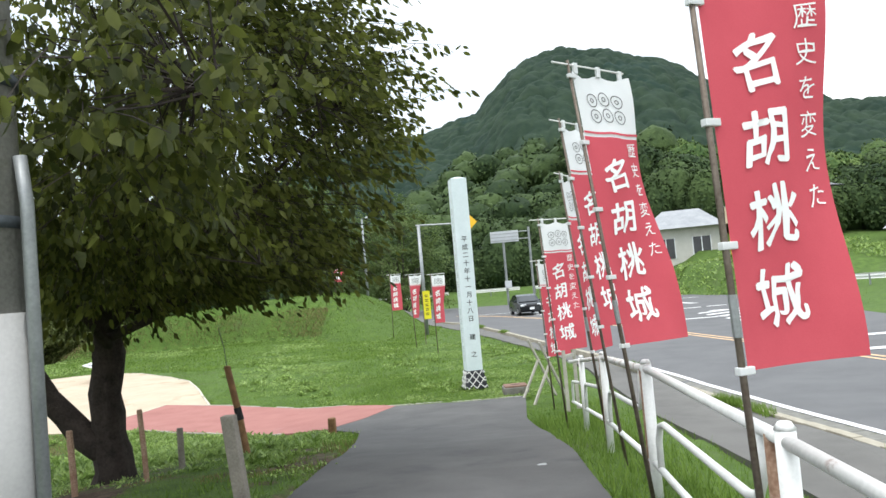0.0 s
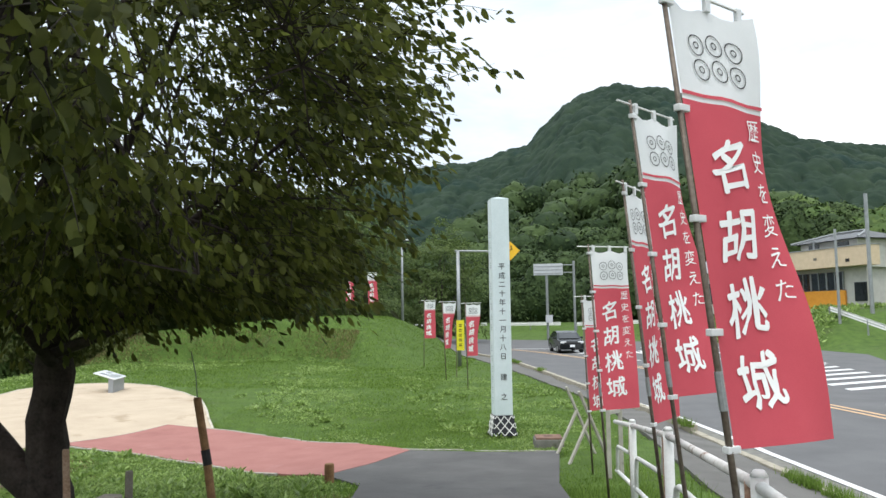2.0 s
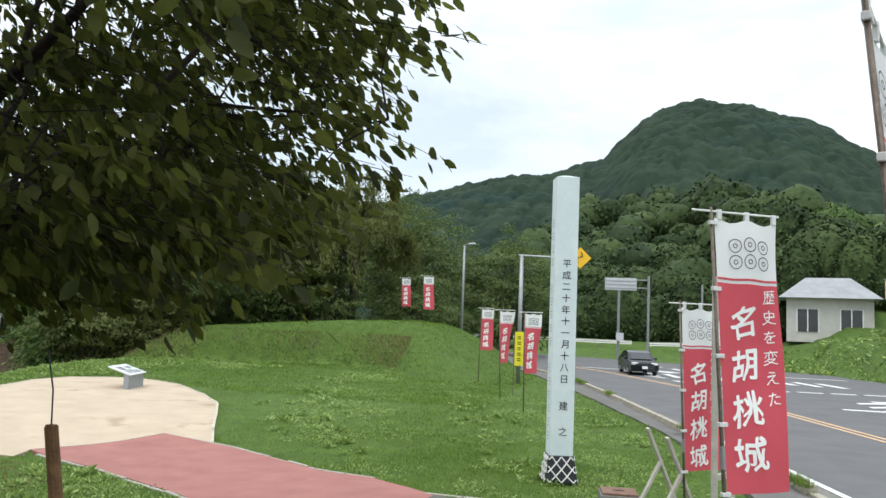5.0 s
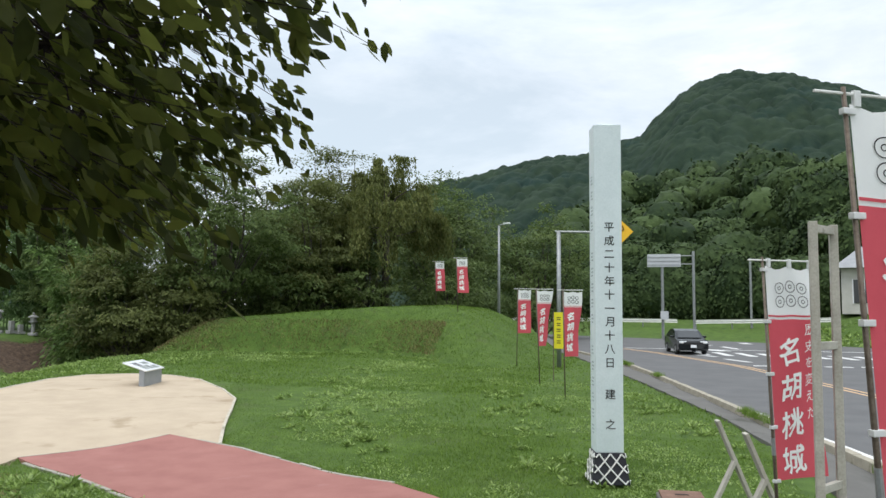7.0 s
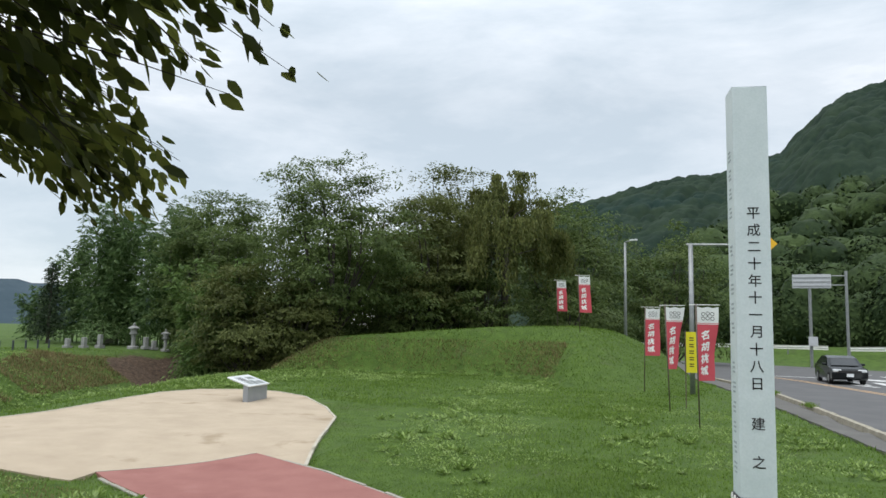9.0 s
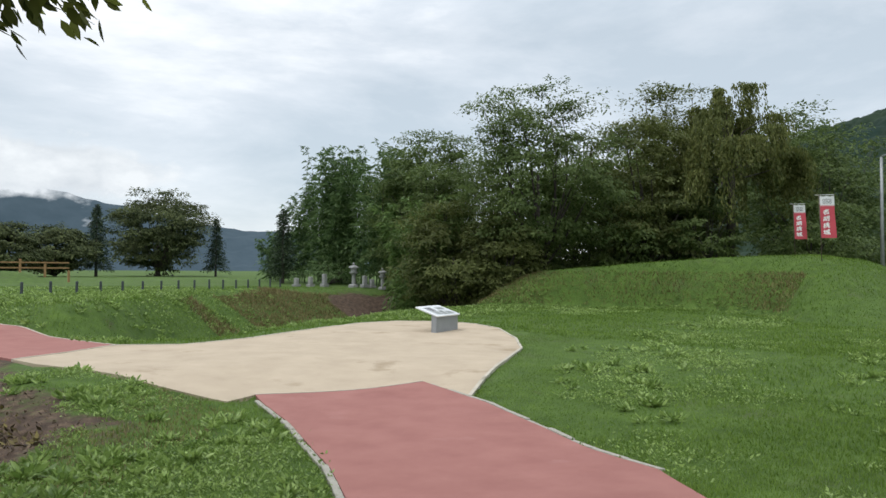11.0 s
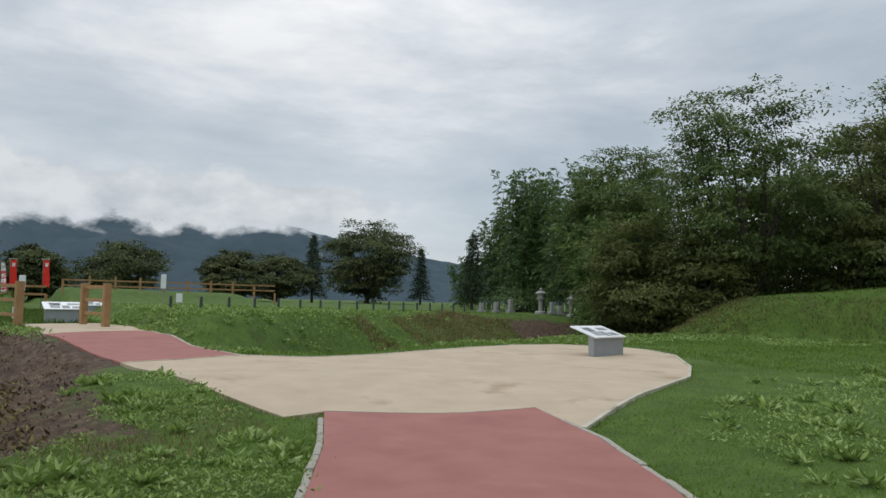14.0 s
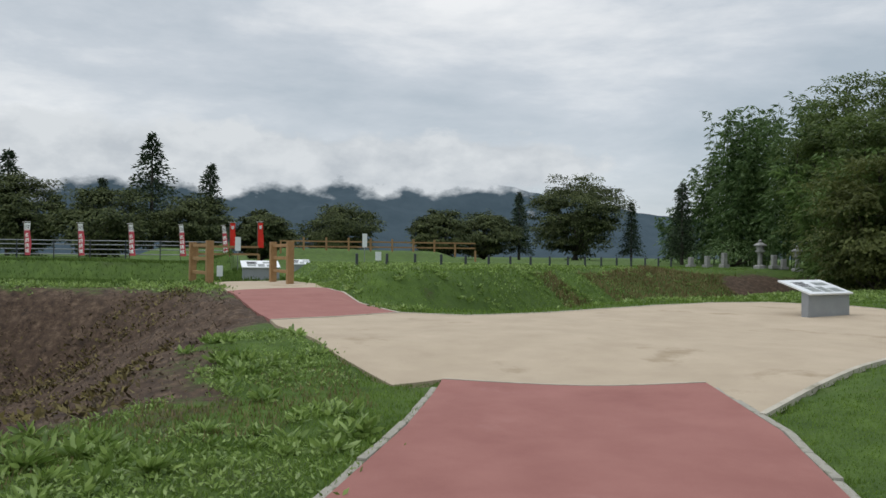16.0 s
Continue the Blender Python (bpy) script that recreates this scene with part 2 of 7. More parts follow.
M_YCLOTH = material("yellow_cloth", (0.75, 0.68, 0.03), (0.85, 0.78, 0.06), 3, 0.85, 0.1, 200, translucent=0.2)
M_STONE = material("lantern_stone", (0.2, 0.2, 0.195), (0.4, 0.4, 0.39), 5, 0.9, 0.6, 60, third=(0.1, 0.11, 0.08), third_at=0.58, third_scale=3)
M_BRICKBOX = material("rusty_lid", (0.12, 0.065, 0.045), (0.26, 0.16, 0.12), 6, 0.85, 0.6, 60)
M_WALLB = material("beige_wall", (0.52, 0.41, 0.28), (0.66, 0.53, 0.37), 2, 0.8, 0.2, 40)
M_WALLW = material("off_white_wall", (0.42, 0.41, 0.38), (0.56, 0.55, 0.51), 2, 0.8, 0.2, 40, third=(0.45, 0.44, 0.4), third_at=0.62, third_scale=1.5)
M_ROOF = material("grey_roof", (0.2, 0.21, 0.22), (0.33, 0.34, 0.35), 1.5, 0.6, 0.3, 30)
M_DARK = material("dark_glass", (0.012, 0.014, 0.016), (0.03, 0.033, 0.036), 2, 0.1, 0, 20, spec=0.6)
M_ORANGE = material("orange_panel", (0.65, 0.26, 0.03), (0.8, 0.36, 0.05), 2, 0.6, 0.1, 40)
M_CARD = material("dark_car_paint", (0.008, 0.011, 0.012), (0.014, 0.018, 0.02), 2, 0.15, 0, 30, metal=0.3, spec=0.6)
M_TYRE = material("tyre_rubber", (0.012, 0.012, 0.012), (0.03, 0.03, 0.03), 8, 0.9, 0.2, 60)
M_LAMP = material("headlight_glass", (0.6, 0.62, 0.64), (0.75, 0.77, 0.78), 4, 0.1, 0, 40, spec=0.7)
M_SLEEVE = material("pale_plastic_sleeve", (0.33, 0.325, 0.315), (0.43, 0.425, 0.41), 2, 0.55, 0.1, 60, third=(0.26, 0.255, 0.24), third_at=0.6, third_scale=1.5)
M_FAINT = material("faded_grey_print", (0.33, 0.4, 0.42), (0.42, 0.49, 0.5), 8, 0.8, 0, 100, spec=0.1)


def earth_under_turf(m):
    """Lays bare earth into the turf material where the ground's own measure says that it is bare."""
    t = m.node_tree
    b = t.nodes["Principled BSDF"]
    turf = b.inputs["Base Color"].links[0].from_socket
    co = t.nodes.new("ShaderNodeTexCoord")
    at = t.nodes.new("ShaderNodeAttribute")
    at.attribute_name = "bare"
    n, g = t.nodes.new("ShaderNodeTexNoise"), t.nodes.new("ShaderNodeTexNoise")
    n.inputs["Scale"].default_value, n.inputs["Detail"].default_value, n.inputs["Roughness"].default_value = 3.0, 8, 0.7
    g.inputs["Scale"].default_value, g.inputs["Detail"].default_value, g.inputs["Roughness"].default_value = 5.0, 10, 0.75
    ramp = t.nodes.new("ShaderNodeValToRGB")
    for k, (pos, col) in enumerate(((0.34, (0.026, 0.017, 0.012)), (0.52, (0.08, 0.052, 0.035)), (0.72, (0.2, 0.145, 0.098)))):
        e = ramp.color_ramp.elements[k] if k < 2 else ramp.color_ramp.elements.new(pos)
        e.position, e.color = pos, (*col, 1)
    add = t.nodes.new("ShaderNodeMath")
    add.operation, add.inputs[1].default_value = "MULTIPLY_ADD", 1.0
    cut = t.nodes.new("ShaderNodeMapRange")
    cut.inputs["From Min"].default_value, cut.inputs["From Max"].default_value = 0.93, 1.1
    mix = t.nodes.new("ShaderNodeMix")
    mix.data_type = "RGBA"
    for q in (n, g):
        t.links.new(co.outputs["Object"], q.inputs["Vector"])
    t.links.new(g.outputs["Fac"], ramp.inputs["Fac"])
    t.links.new(n.outputs["Fac"], add.inputs[0])
    t.links.new(at.outputs["Fac"], add.inputs[2])
    t.links.new(add.outputs[0], cut.inputs["Value"])
    t.links.new(cut.outputs[0], mix.inputs["Factor"])
    t.links.new(turf, mix.inputs["A"])
    t.links.new(ramp.outputs["Color"], mix.inputs["B"])
    t.links.new(mix.outputs["Result"], b.inputs["Base Color"])


earth_under_turf(M_GRASS)
M_CLOUD = bpy.data.materials.new("low_cloud")


# ---------------------------------------------------------------- helpers
def link(name, bm, mat, parent=None, label="", smooth=False):
    me = bpy.data.meshes.new(name)
    bm.to_mesh(me)
    bm.free()
    for m in (mat if isinstance(mat, (list, tuple)) else [mat]):
        me.materials.append(m)
    if smooth:
        me.polygons.foreach_set("use_smooth", [True] * len(me.polygons))
    ob = new(name, me)
    if parent is not None:
        ob.parent = parent
    if label:
        ob["label"] = label
    return ob


def part(name, bm, mat, parent, label="", smooth=False):
    return link(name, bm, mat, parent, label, smooth)


def thing(name, m, label, category, group=""):
    ob = new(name)
    ob.empty_display_size = 0.1
    ob.matrix_world = m
    return tagged(ob, label, category, group)


def mesh_np(name, verts, faces, mat, parent=None, smooth=False):
    """A mesh of one face size from numpy arrays."""
    me = bpy.data.meshes.new(name)
    n = faces.shape[1]
    me.vertices.add(len(verts))
    me.vertices.foreach_set("co", np.asarray(verts, np.float32).ravel())
    me.loops.add(faces.size)
    me.loops.foreach_set("vertex_index", np.asarray(faces, np.int32).ravel())
    me.polygons.add(len(faces))
    me.polygons.foreach_set("loop_start", np.arange(0, faces.size, n, dtype=np.int32))
    me.update(calc_edges=True)
    if smooth:
        me.polygons.foreach_set("use_smooth", [True] * len(faces))
    for m in (mat if isinstance(mat, (list, tuple)) else [mat]):
        me.materials.append(m)
    ob = new(name, me)
    if parent is not None:
        ob.parent = parent
    return ob


def box(bm, sx, sy, sz, m=None, bevel=0.0):
    """A box of that size standing on the origin of m."""
    out = bmesh.ops.create_cube(bm, size=1.0, matrix=(m or Matrix()) @ Matrix.Translation((0, 0, sz / 2)) @ Matrix.Diagonal((sx, sy, sz, 1)))
    if bevel:
        edges = list({e for v in out["verts"] for e in v.link_edges})
        bmesh.ops.bevel(bm, geom=edges, offset=bevel, segments=2, affect="EDGES", profile=0.6)
    return bm


def tube(bm, pts, radii, n=8, cap=True):
    """A round tube through points, with one radius or one for each point."""
    pts = [Vector(p) for p in pts]
    if not isinstance(radii, (list, tuple)):
        radii = [radii] * len(pts)
    rings = []
    side = None
    for i, p in enumerate(pts):
        d = (pts[min(i + 1, len(pts) - 1)] - pts[max(i - 1, 0)]).normalized()
        if side is None:
            side = d.orthogonal().normalized()
        side = (side - d * side.dot(d)).normalized()
        up = d.cross(side)
        rings.append([bm.verts.new(p + radii[i] * (math.cos(a) * side + math.sin(a) * up)) for a in (2 * math.pi * k / n for k in range(n))])
    for a, b in zip(rings, rings[1:]):
        for k in range(n):
            bm.faces.new((a[k], a[(k + 1) % n], b[(k + 1) % n], b[k]))
    if cap:
        bm.faces.new(rings[0][::-1])
        bm.faces.new(rings[-1])
    return bm


def smoothstep(a, b, x):
    t = np.clip((np.asarray(x, float) - a) / (b - a), 0, 1)
    return t * t * (3 - 2 * t)


def fbm(x, y, s, seed=0.0):
    """Smooth value noise by summed sines, -1 to 1, for numpy arrays."""
    r = 0
    for k, (fx, fy, p) in enumerate(((1.0, 0.3, 0.0), (-0.4, 1.1, 1.7), (1.7, 1.3, 2.9), (-1.9, 2.3, 4.1), (3.1, -2.7, 0.6))):
        r = r + np.sin((fx * x + fy * y) / s + p + seed * (k + 1)) / (1 + 0.6 * k)
    return r / 2.6


# ---------------------------------------------------------------- the ground
def lower_terrace(y):
    return np.interp(y, [-30, 0, 6.6, 9.8, 12.1, 14.3, 16.5, 19], [1.3, 1.08, 0.98, 0.70, 0.42, 0.19, 0.05, 0.0])


def road_level(y):
    return np.interp(y, [-30, 5, 12, 19], [0.35, 0.1, -0.02, -0.16])


KERB_Y = [-30, 5, 10, 12.4, 15, 20, 24, 28, 38, 47, 58, 70, 84, 100]
KERB_X = [6.5, 4.3, 3.75, 3.45, 3.05, 2.45, 1.75, 0.85, -1.2, -3.3, -7.5, -14.5, -28, -48]


def kerb_x(y):
    return np.interp(y, KERB_Y, KERB_X)


BANK_Y = [8, 16, 18.5, 20.5, 22, 25, 30, 40, 52, 60]
BANK_X = [-26.0, -26.0, -25.5, -23.6, -24.2, -27.5, -33.5, -39.5, -41, -41]
NEAR_Y = [18, 20.6, 23, 27, 31, 35, 40, 60]
NEAR_X = [-19.5, -19.7, -18.9, -20.4, -22.0, -24.0, -24.5, -24.5]


MOUND_X = [-27, -22, -17.4, -14.5, -12.5, -10, -6]
MOUND_TOE = [40.4, 42.0, 45.0, 45.6, 44.0, 41.0, 38.5]
MOUND_RUN = [2.6, 2.6, 2.8, 3.2, 4.6, 6.5, 7.5]


def height(x, y):
    """The ground's height at x, y (numpy arrays)."""
    x, y = np.asarray(x, float), np.asarray(y, float)
    base = lower_terrace(y) * (1 - 0.85 * (1 - smoothstep(-9.5, -4.2, x)) * (1 - smoothstep(15, 19, y)))
    # a slight dip of the red path and the paved court
    z = base - 0.22 * smoothstep(-3.4, -6.5, x) * smoothstep(-14.5, -11.0, x) * smoothstep(13.5, 16.0, y) * smoothstep(24.0, 20.5, y) + 0.1 * smoothstep(-12, -17, x) * smoothstep(22, 27, y)
    # the dug-out moat south of the causeway
    lip = np.interp(x, [-30, -26, -24, -18, -15.5, -13.7, -11.5, -10.4, -9.5, -7], [16.2, 16.4, 16.75, 17.55, 17.4, 17.0, 16.9, 16.4, 15.2, 11.0])
    inside = smoothstep(0.0, 4.6, lip - y) * smoothstep(-9.2, -13.6, x)
    pit_floor = -1.9 + 0.18 * fbm(x, y, 1.4) + 0.08 * fbm(x, y, 0.4, 2)
    west = np.interp(y, [-30, 5, 12, 16], [-27, -26.5, -25.5, -24.5])
    back = smoothstep(3.2, 0.0, x - west)
    z = z * (1 - inside) + pit_floor * inside
    # the inner enclosure: a terrace beyond the moats, reached by the ramp
    terrace = 0.28 + 0.5 * smoothstep(19.3, 21.0, y) + 0.16 * fbm(x, y, 9.0, 1) * smoothstep(-30, -40, x)
    terrace = terrace + 0.1 * smoothstep(14, 9, y) + 0.9 * smoothstep(-44.4, -45.4, x) * smoothstep(19, 17, y) - 0.5 * smoothstep(-28, -31, x) * smoothstep(17, 15, y)
    terrace = terrace + 0.9 * smoothstep(-60.0, -62.5, x) * smoothstep(-71, -68, x) * smoothstep(9, 12, y) * smoothstep(36, 33, y)
    z = np.where(y < 16.6, z * (1 - back) + terrace * back, z)
    ramp = smoothstep(-18.0, -25.5, x) * smoothstep(16.0, 17.2, y) * smoothstep(20.6, 19.4, y)
    z = np.where((y >= 16.0) & (y <= 20.7), np.maximum(z * (1 - ramp) + 0.28 * ramp, z), z)
    # the moat on the north side of the causeway and its bank
    top, near = np.interp(y, BANK_Y, BANK_X), np.interp(y, NEAR_Y, NEAR_X)
    span = np.maximum(near - top, 0.5)
    s = np.clip((near - x) / span, 0, 1)
    deep = 1.4 * smoothstep(20.3, 25.0, y)
    cut = np.where(s < 0.55, -deep * smoothstep(0.0, 0.5, s), -deep + (deep + terrace) * smoothstep(0.55, 1.0, s))
    north = smoothstep(19.4, 20.8, y) * smoothstep(62, 56, y)
    z = np.where(x < near, z * (1 - north) + np.where(s < 1, z * (1 - smoothstep(0, 0.3, s)) + cut, terrace) * north, z)
    z = np.where((x < -25) & (y > 58), terrace, z)
    z = np.where((x < west), np.where(y < 17, terrace, z), z)
    # the rampart mound: a steep face towards the court, a long easy slope towards the road
    toe = np.interp(x, MOUND_X, MOUND_TOE) + 0.25 * fbm(x, y, 2.6, 5)
    t = np.clip((y - toe) / np.interp(x, MOUND_X, MOUND_RUN), 0, 1)
    face = 1 - (1 - t) ** 1.9
    left = np.clip((x + 26.2 + 0.2 * fbm(x, y, 2.2, 9)) / 2.8, 0, 1)
    ends = (1 - (1 - left) ** 1.9) * (1 - smoothstep(-12.6, -5.6, x)) * (1 - smoothstep(56.0, 60.0, y))
    z = z + (1.65 + 0.92 * smoothstep(-26, -12, x) + 0.06 * fbm(x, y, 3.0, 3)) * face * ends
    # beyond the fence the verge falls to the pavement
    fall = smoothstep(0.15, 1.5, x) * smoothstep(20, 17, y)
    z = z * (1 - fall) + (road_level(y) + 0.12) * fall
    # the roadway is one level sheet a hand lower than the verge
    kx = kerb_x(y)
    road = smoothstep(-0.35, 0.0, x - kx)
    z = z * (1 - road) + road_level(y) * road
    # the verge and the wooded slope beyond the junction
    far = np.maximum(y - np.interp(x, [-60, -32, -14, -4, 6, 15, 18, 60], [112, 99, 89, 83, 77, 69, 52, 48]), np.where(y > 30, x - 15 - 0.08 * np.maximum(y - 30, 0), x - 14.2) * 0.9)
    z = z + ((1.7 + 1.1 * smoothstep(10, 20, x) * smoothstep(52, 66, y)) * smoothstep(0.5, 13, far) + np.minimum(np.maximum(far - 24, 0) * 0.28, 30) * (1 - 0.55 * smoothstep(8, 60, x))) * smoothstep(-60, -22, x - 0.1 * (y - 60))
    # the laid court and its path are even, the lawn is not
    even = 1 - 0.75 * smoothstep(-21, -19, x) * smoothstep(-2.5, -4.0, x) * smoothstep(15.5, 16.5, y) * smoothstep(32, 30, y)
    return z + even * (0.03 * fbm(x, y, 1.1, 4) + 0.015 * fbm(x, y, 0.35, 7))


def inside_poly(px, py, poly):
    px, py = np.asarray(px, float), np.asarray(py, float)
    hit = np.zeros(px.shape, bool)
    for (x0, y0), (x1, y1) in zip(poly, poly[1:] + poly[:1]):
        if y0 != y1:
            hit ^= ((y0 > py) != (y1 > py)) & (px < (x1 - x0) * (py - y0) / (y1 - y0) + x0)
    return hit


def rounded(poly, step=0.35, corner=1):
    """The outline cut into short steps, with its corners eased."""
    for _ in range(corner):
        poly = [q for a, b in zip(poly, poly[1:] + poly[:1]) for q in ((0.75 * a[0] + 0.25 * b[0], 0.75 * a[1] + 0.25 * b[1]), (0.25 * a[0] + 0.75 * b[0], 0.25 * a[1] + 0.75 * b[1]))]
    out = []
    for a, b in zip(poly, poly[1:] + poly[:1]):
        n = max(1, int(math.hypot(b[0] - a[0], b[1] - a[1]) / step))
        out += [(a[0] + (b[0] - a[0]) * k / n, a[1] + (b[1] - a[1]) * k / n) for k in range(n)]
    return out


PATH_POLY = [(-2.9, -9), (-0.35, -9), (-0.35, 6), (-0.45, 9.2), (-0.65, 12), (-0.85, 14.5), (-0.8, 17.75), (-2.3, 17.65), (-3.6, 17.85), (-4.45, 15.1), (-3.6, 13.9), (-3.35, 12.4), (-3.1, 10.2), (-2.9, 6)]
RED_POLY = [(-4.45, 15.1), (-5.6, 16.2), (-7.5, 17.38), (-9.7, 18.48), (-11.78, 19.36), (-10.65, 21.95), (-8.75, 21.32), (-7.2, 20.55), (-5.0, 19.3), (-3.6, 17.85)]
PAD_POLY = [(-11.78, 19.36), (-11.6, 18.75), (-13.2, 18.35), (-14.6, 18.15), (-16.4, 17.8), (-17.5, 17.75), (-19.1, 20.45), (-18.2, 21.6), (-18.3, 23.4), (-18.9, 25.9), (-19.7, 28.4), (-19.6, 30.0), (-18.6, 30.9), (-17.0, 30.9), (-15.5, 30.2), (-13.5, 28.4), (-12.0, 26.6), (-10.9, 24.6), (-9.9, 22.7), (-9.25, 21.55), (-10.65, 21.95)]
RED2_POLY = [(-17.5, 17.75), (-24.3, 16.95), (-25.4, 19.65), (-19.1, 20.45)]
PAD2_POLY = [(-24.3, 16.95), (-26.2, 16.6), (-29.5, 16.4), (-30.5, 18.9), (-27.5, 19.6), (-25.4, 19.65)]
WALK_POLY = [(2.6, -9), (5.05, -9), (4.2, 5), (3.65, 10), (2.95, 15), (2.35, 20), (1.65, 24), (0.7, 28.3), (-1.32, 38), (-3.4, 47), (-7.8, 58), (-9.3, 58), (-5.2, 47.5), (-3.0, 40), (-1.4, 33.5), (0.2, 27), (0.95, 22), (1.2, 17), (1.3, 14.5), (1.7, 10.7), (2.1, 6)]
FAR_EDGE = [(-50, 110), (-32, 99), (-14, 89), (-4, 83), (6, 77), (15, 69), (18, 52), (14.6, 38), (13.6, 28), (13.2, 10), (13.2, -30)]
ROAD_POLY = [(x, y) for x, y in zip(KERB_X, KERB_Y)] + FAR_EDGE
PAVED = {"path": rounded(PATH_POLY, 0.3, 0), "red": rounded(RED_POLY, 0.3, 0), "pad": rounded(PAD_POLY, 0.25, 0), "red2": rounded(RED2_POLY, 0.4, 0),
         "pad2": rounded(PAD2_POLY, 0.4, 0), "walk": rounded(WALK_POLY, 0.5, 0), "road": rounded(ROAD_POLY, 1.5, 0)}


def paved_at(x, y, keys=tuple(PAVED)):
    hit = np.zeros(np.shape(x), bool)
    for key in keys:
        hit |= inside_poly(x, y, PAVED[key])
    return hit


def steps(lo, hi, fine_lo, fine_hi, fine, growth=1.09):
    v = list(np.arange(fine_lo, fine_hi + 1e-6, fine))
    d = fine
    while v[-1] < hi:
        d *= growth
        v.append(v[-1] + d)
    d = fine
    while v[0] > lo:
        d *= growth
        v.insert(0, v[0] - d)
    return np.array(v)


def bareness(x, y, z):
    """How bare the earth is, 0 to 1; a half is where turf and earth meet."""
    lip = np.interp(x, [-26, -24, -18, -15.5, -13.7, -11.5, -10.4, -9.5], [16.4, 16.75, 17.55, 17.4, 17.0, 16.9, 16.4, 15.2])
    ragged = 0.3 * fbm(x, y, 0.5, 2) + 0.25 * fbm(x, y, 1.3, 6)
    rim = lip + 0.45 * smoothstep(-16.5, -18.5, x) - 0.55 * smoothstep(-17, -13, x) + ragged * 0.8
    deep = 0.12 + 0.16 * smoothstep(-17, -20, x) + 0.2 * ragged
    pit = np.minimum(np.minimum(-9.9 + ragged - x, x + 25.6), np.minimum(np.minimum(rim - y, y - 1), 2.5 * (deep - z)))
    worn = 0.5 * fbm(x, y, 0.8, 23) - 0.03 - 0.6 * (1 - smoothstep(-15.5, -14, x) * smoothstep(-8.2, -9.5, x) * smoothstep(9, 11, y) * smoothstep(17.6, 16.6, y))
    under = 0.55 * fbm(x, y, 0.45, 27) - 0.06 - 0.9 * smoothstep(1.1, 2.3, np.hypot((x + 4.6) / 1.7, (y - 9.2) / 2.2))
    bank = np.minimum(np.minimum(y - 41, 58 - y), np.minimum(np.minimum(-25.6 - x, x + 40), 2.0 * (-0.25 + 0.45 * fbm(x, y, 1.2, 2) + 0.5 * smoothstep(34, 44, y) - z)))
    return np.clip(0.5 + 0.6 * np.maximum(np.maximum(pit, bank), np.maximum(worn, under)), 0, 1)


def bare(x, y, z):
    return bareness(x, y, z) > 0.55


def build_ground():
    xs = steps(-2500, 2500, -30, 4.5, 0.21)
    ys = np.concatenate([steps(-400, 30, 4, 30, 0.21), np.arange(30.3, 58, 0.36), steps(58, 2500, 58.2, 58.3, 0.36)])
    ys = np.unique(ys)
    X, Y = np.meshgrid(xs, ys)
    Z = height(X, Y)
    rough = bareness(X, Y, Z)
    Z = np.where(paved_at(X, Y), Z - 0.07, Z + 0.05 * rng.normal(size=Z.shape) * smoothstep(0.6, 0.9, rough))
    n, m = X.shape
    idx = np.arange(n * m).reshape(n, m)
    faces = np.stack([idx[:-1, :-1], idx[:-1, 1:], idx[1:, 1:], idx[1:, :-1]], -1).reshape(-1, 4)
    ob = mesh_np("ground", np.stack([X, Y, Z], -1).reshape(-1, 3), faces, M_GRASS, smooth=True)
    ob.data.attributes.new("bare", "FLOAT", "POINT").data.foreach_set("value", rough.ravel().astype(np.float32))
    return tagged(ob, kind="structure")


rng = np.random.default_rng(7)
build_ground()


def paving(name, key, mat, lift, grid=0.7, sheet=None):
    """A paved surface laid on the ground, with a rim that goes down into it."""
    from mathutils.geometry import delaunay_2d_cdt
    ring = PAVED[key]
    xs, ys = [p[0] for p in ring], [p[1] for p in ring]
    gx, gy = np.meshgrid(np.arange(min(xs) + grid / 2, max(xs), grid), np.arange(min(ys) + grid / 2, max(ys), grid))
    keep = inside_poly(gx, gy, ring)
    pts = [Vector(p) for p in ring] + [Vector((a, b)) for a, b in zip(gx[keep], gy[keep])]
    n = len(ring)
    verts, _, faces, *_ = delaunay_2d_cdt(pts, [(i, (i + 1) % n) for i in range(n)], [list(range(n))], 1, 1e-4)
    hx, hy = np.array([v.x for v in verts]), np.array([v.y for v in verts])
    hz = (sheet or height)(hx, hy) + lift
    bm = bmesh.new()
    vs = [bm.verts.new((a, b, c)) for a, b, c in zip(hx, hy, hz)]
    for f in faces:
        try:
            bm.faces.new([vs[i] for i in f])
        except ValueError:
            pass
    bm.normal_update()
    for f in bm.faces:
        if f.normal.z < 0:
            f.normal_flip()
    rim = [e for e in bm.edges if e.is_boundary]
    out = bmesh.ops.extrude_edge_only(bm, edges=rim)
    for v in out["geom"]:
        if isinstance(v, bmesh.types.BMVert):
            v.co.z -= 0.12
    return tagged(link(name, bm, mat, smooth=False), kind="structure")


def road_sheet(x, y):
    return road_level(y) + 0 * np.asarray(x)


paving("road", "road", M_ROAD, 0.03, 2.5, road_sheet)
paving("pavement", "walk", M_WALKWAY, 0.03, 0.8)
tagged(paving("path", "path", M_ASPHALT, 0.02, 0.5), kind="structure")
paving("red_path", "red", M_RED, 0.025, 0.5)
paving("paved_court", "pad", M_BEIGE, 0.02, 0.5)
paving("red_ramp", "red2", M_RED, 0.025, 0.5)
paving("gate_paving", "pad2", M_BEIGE, 0.02, 0.5)


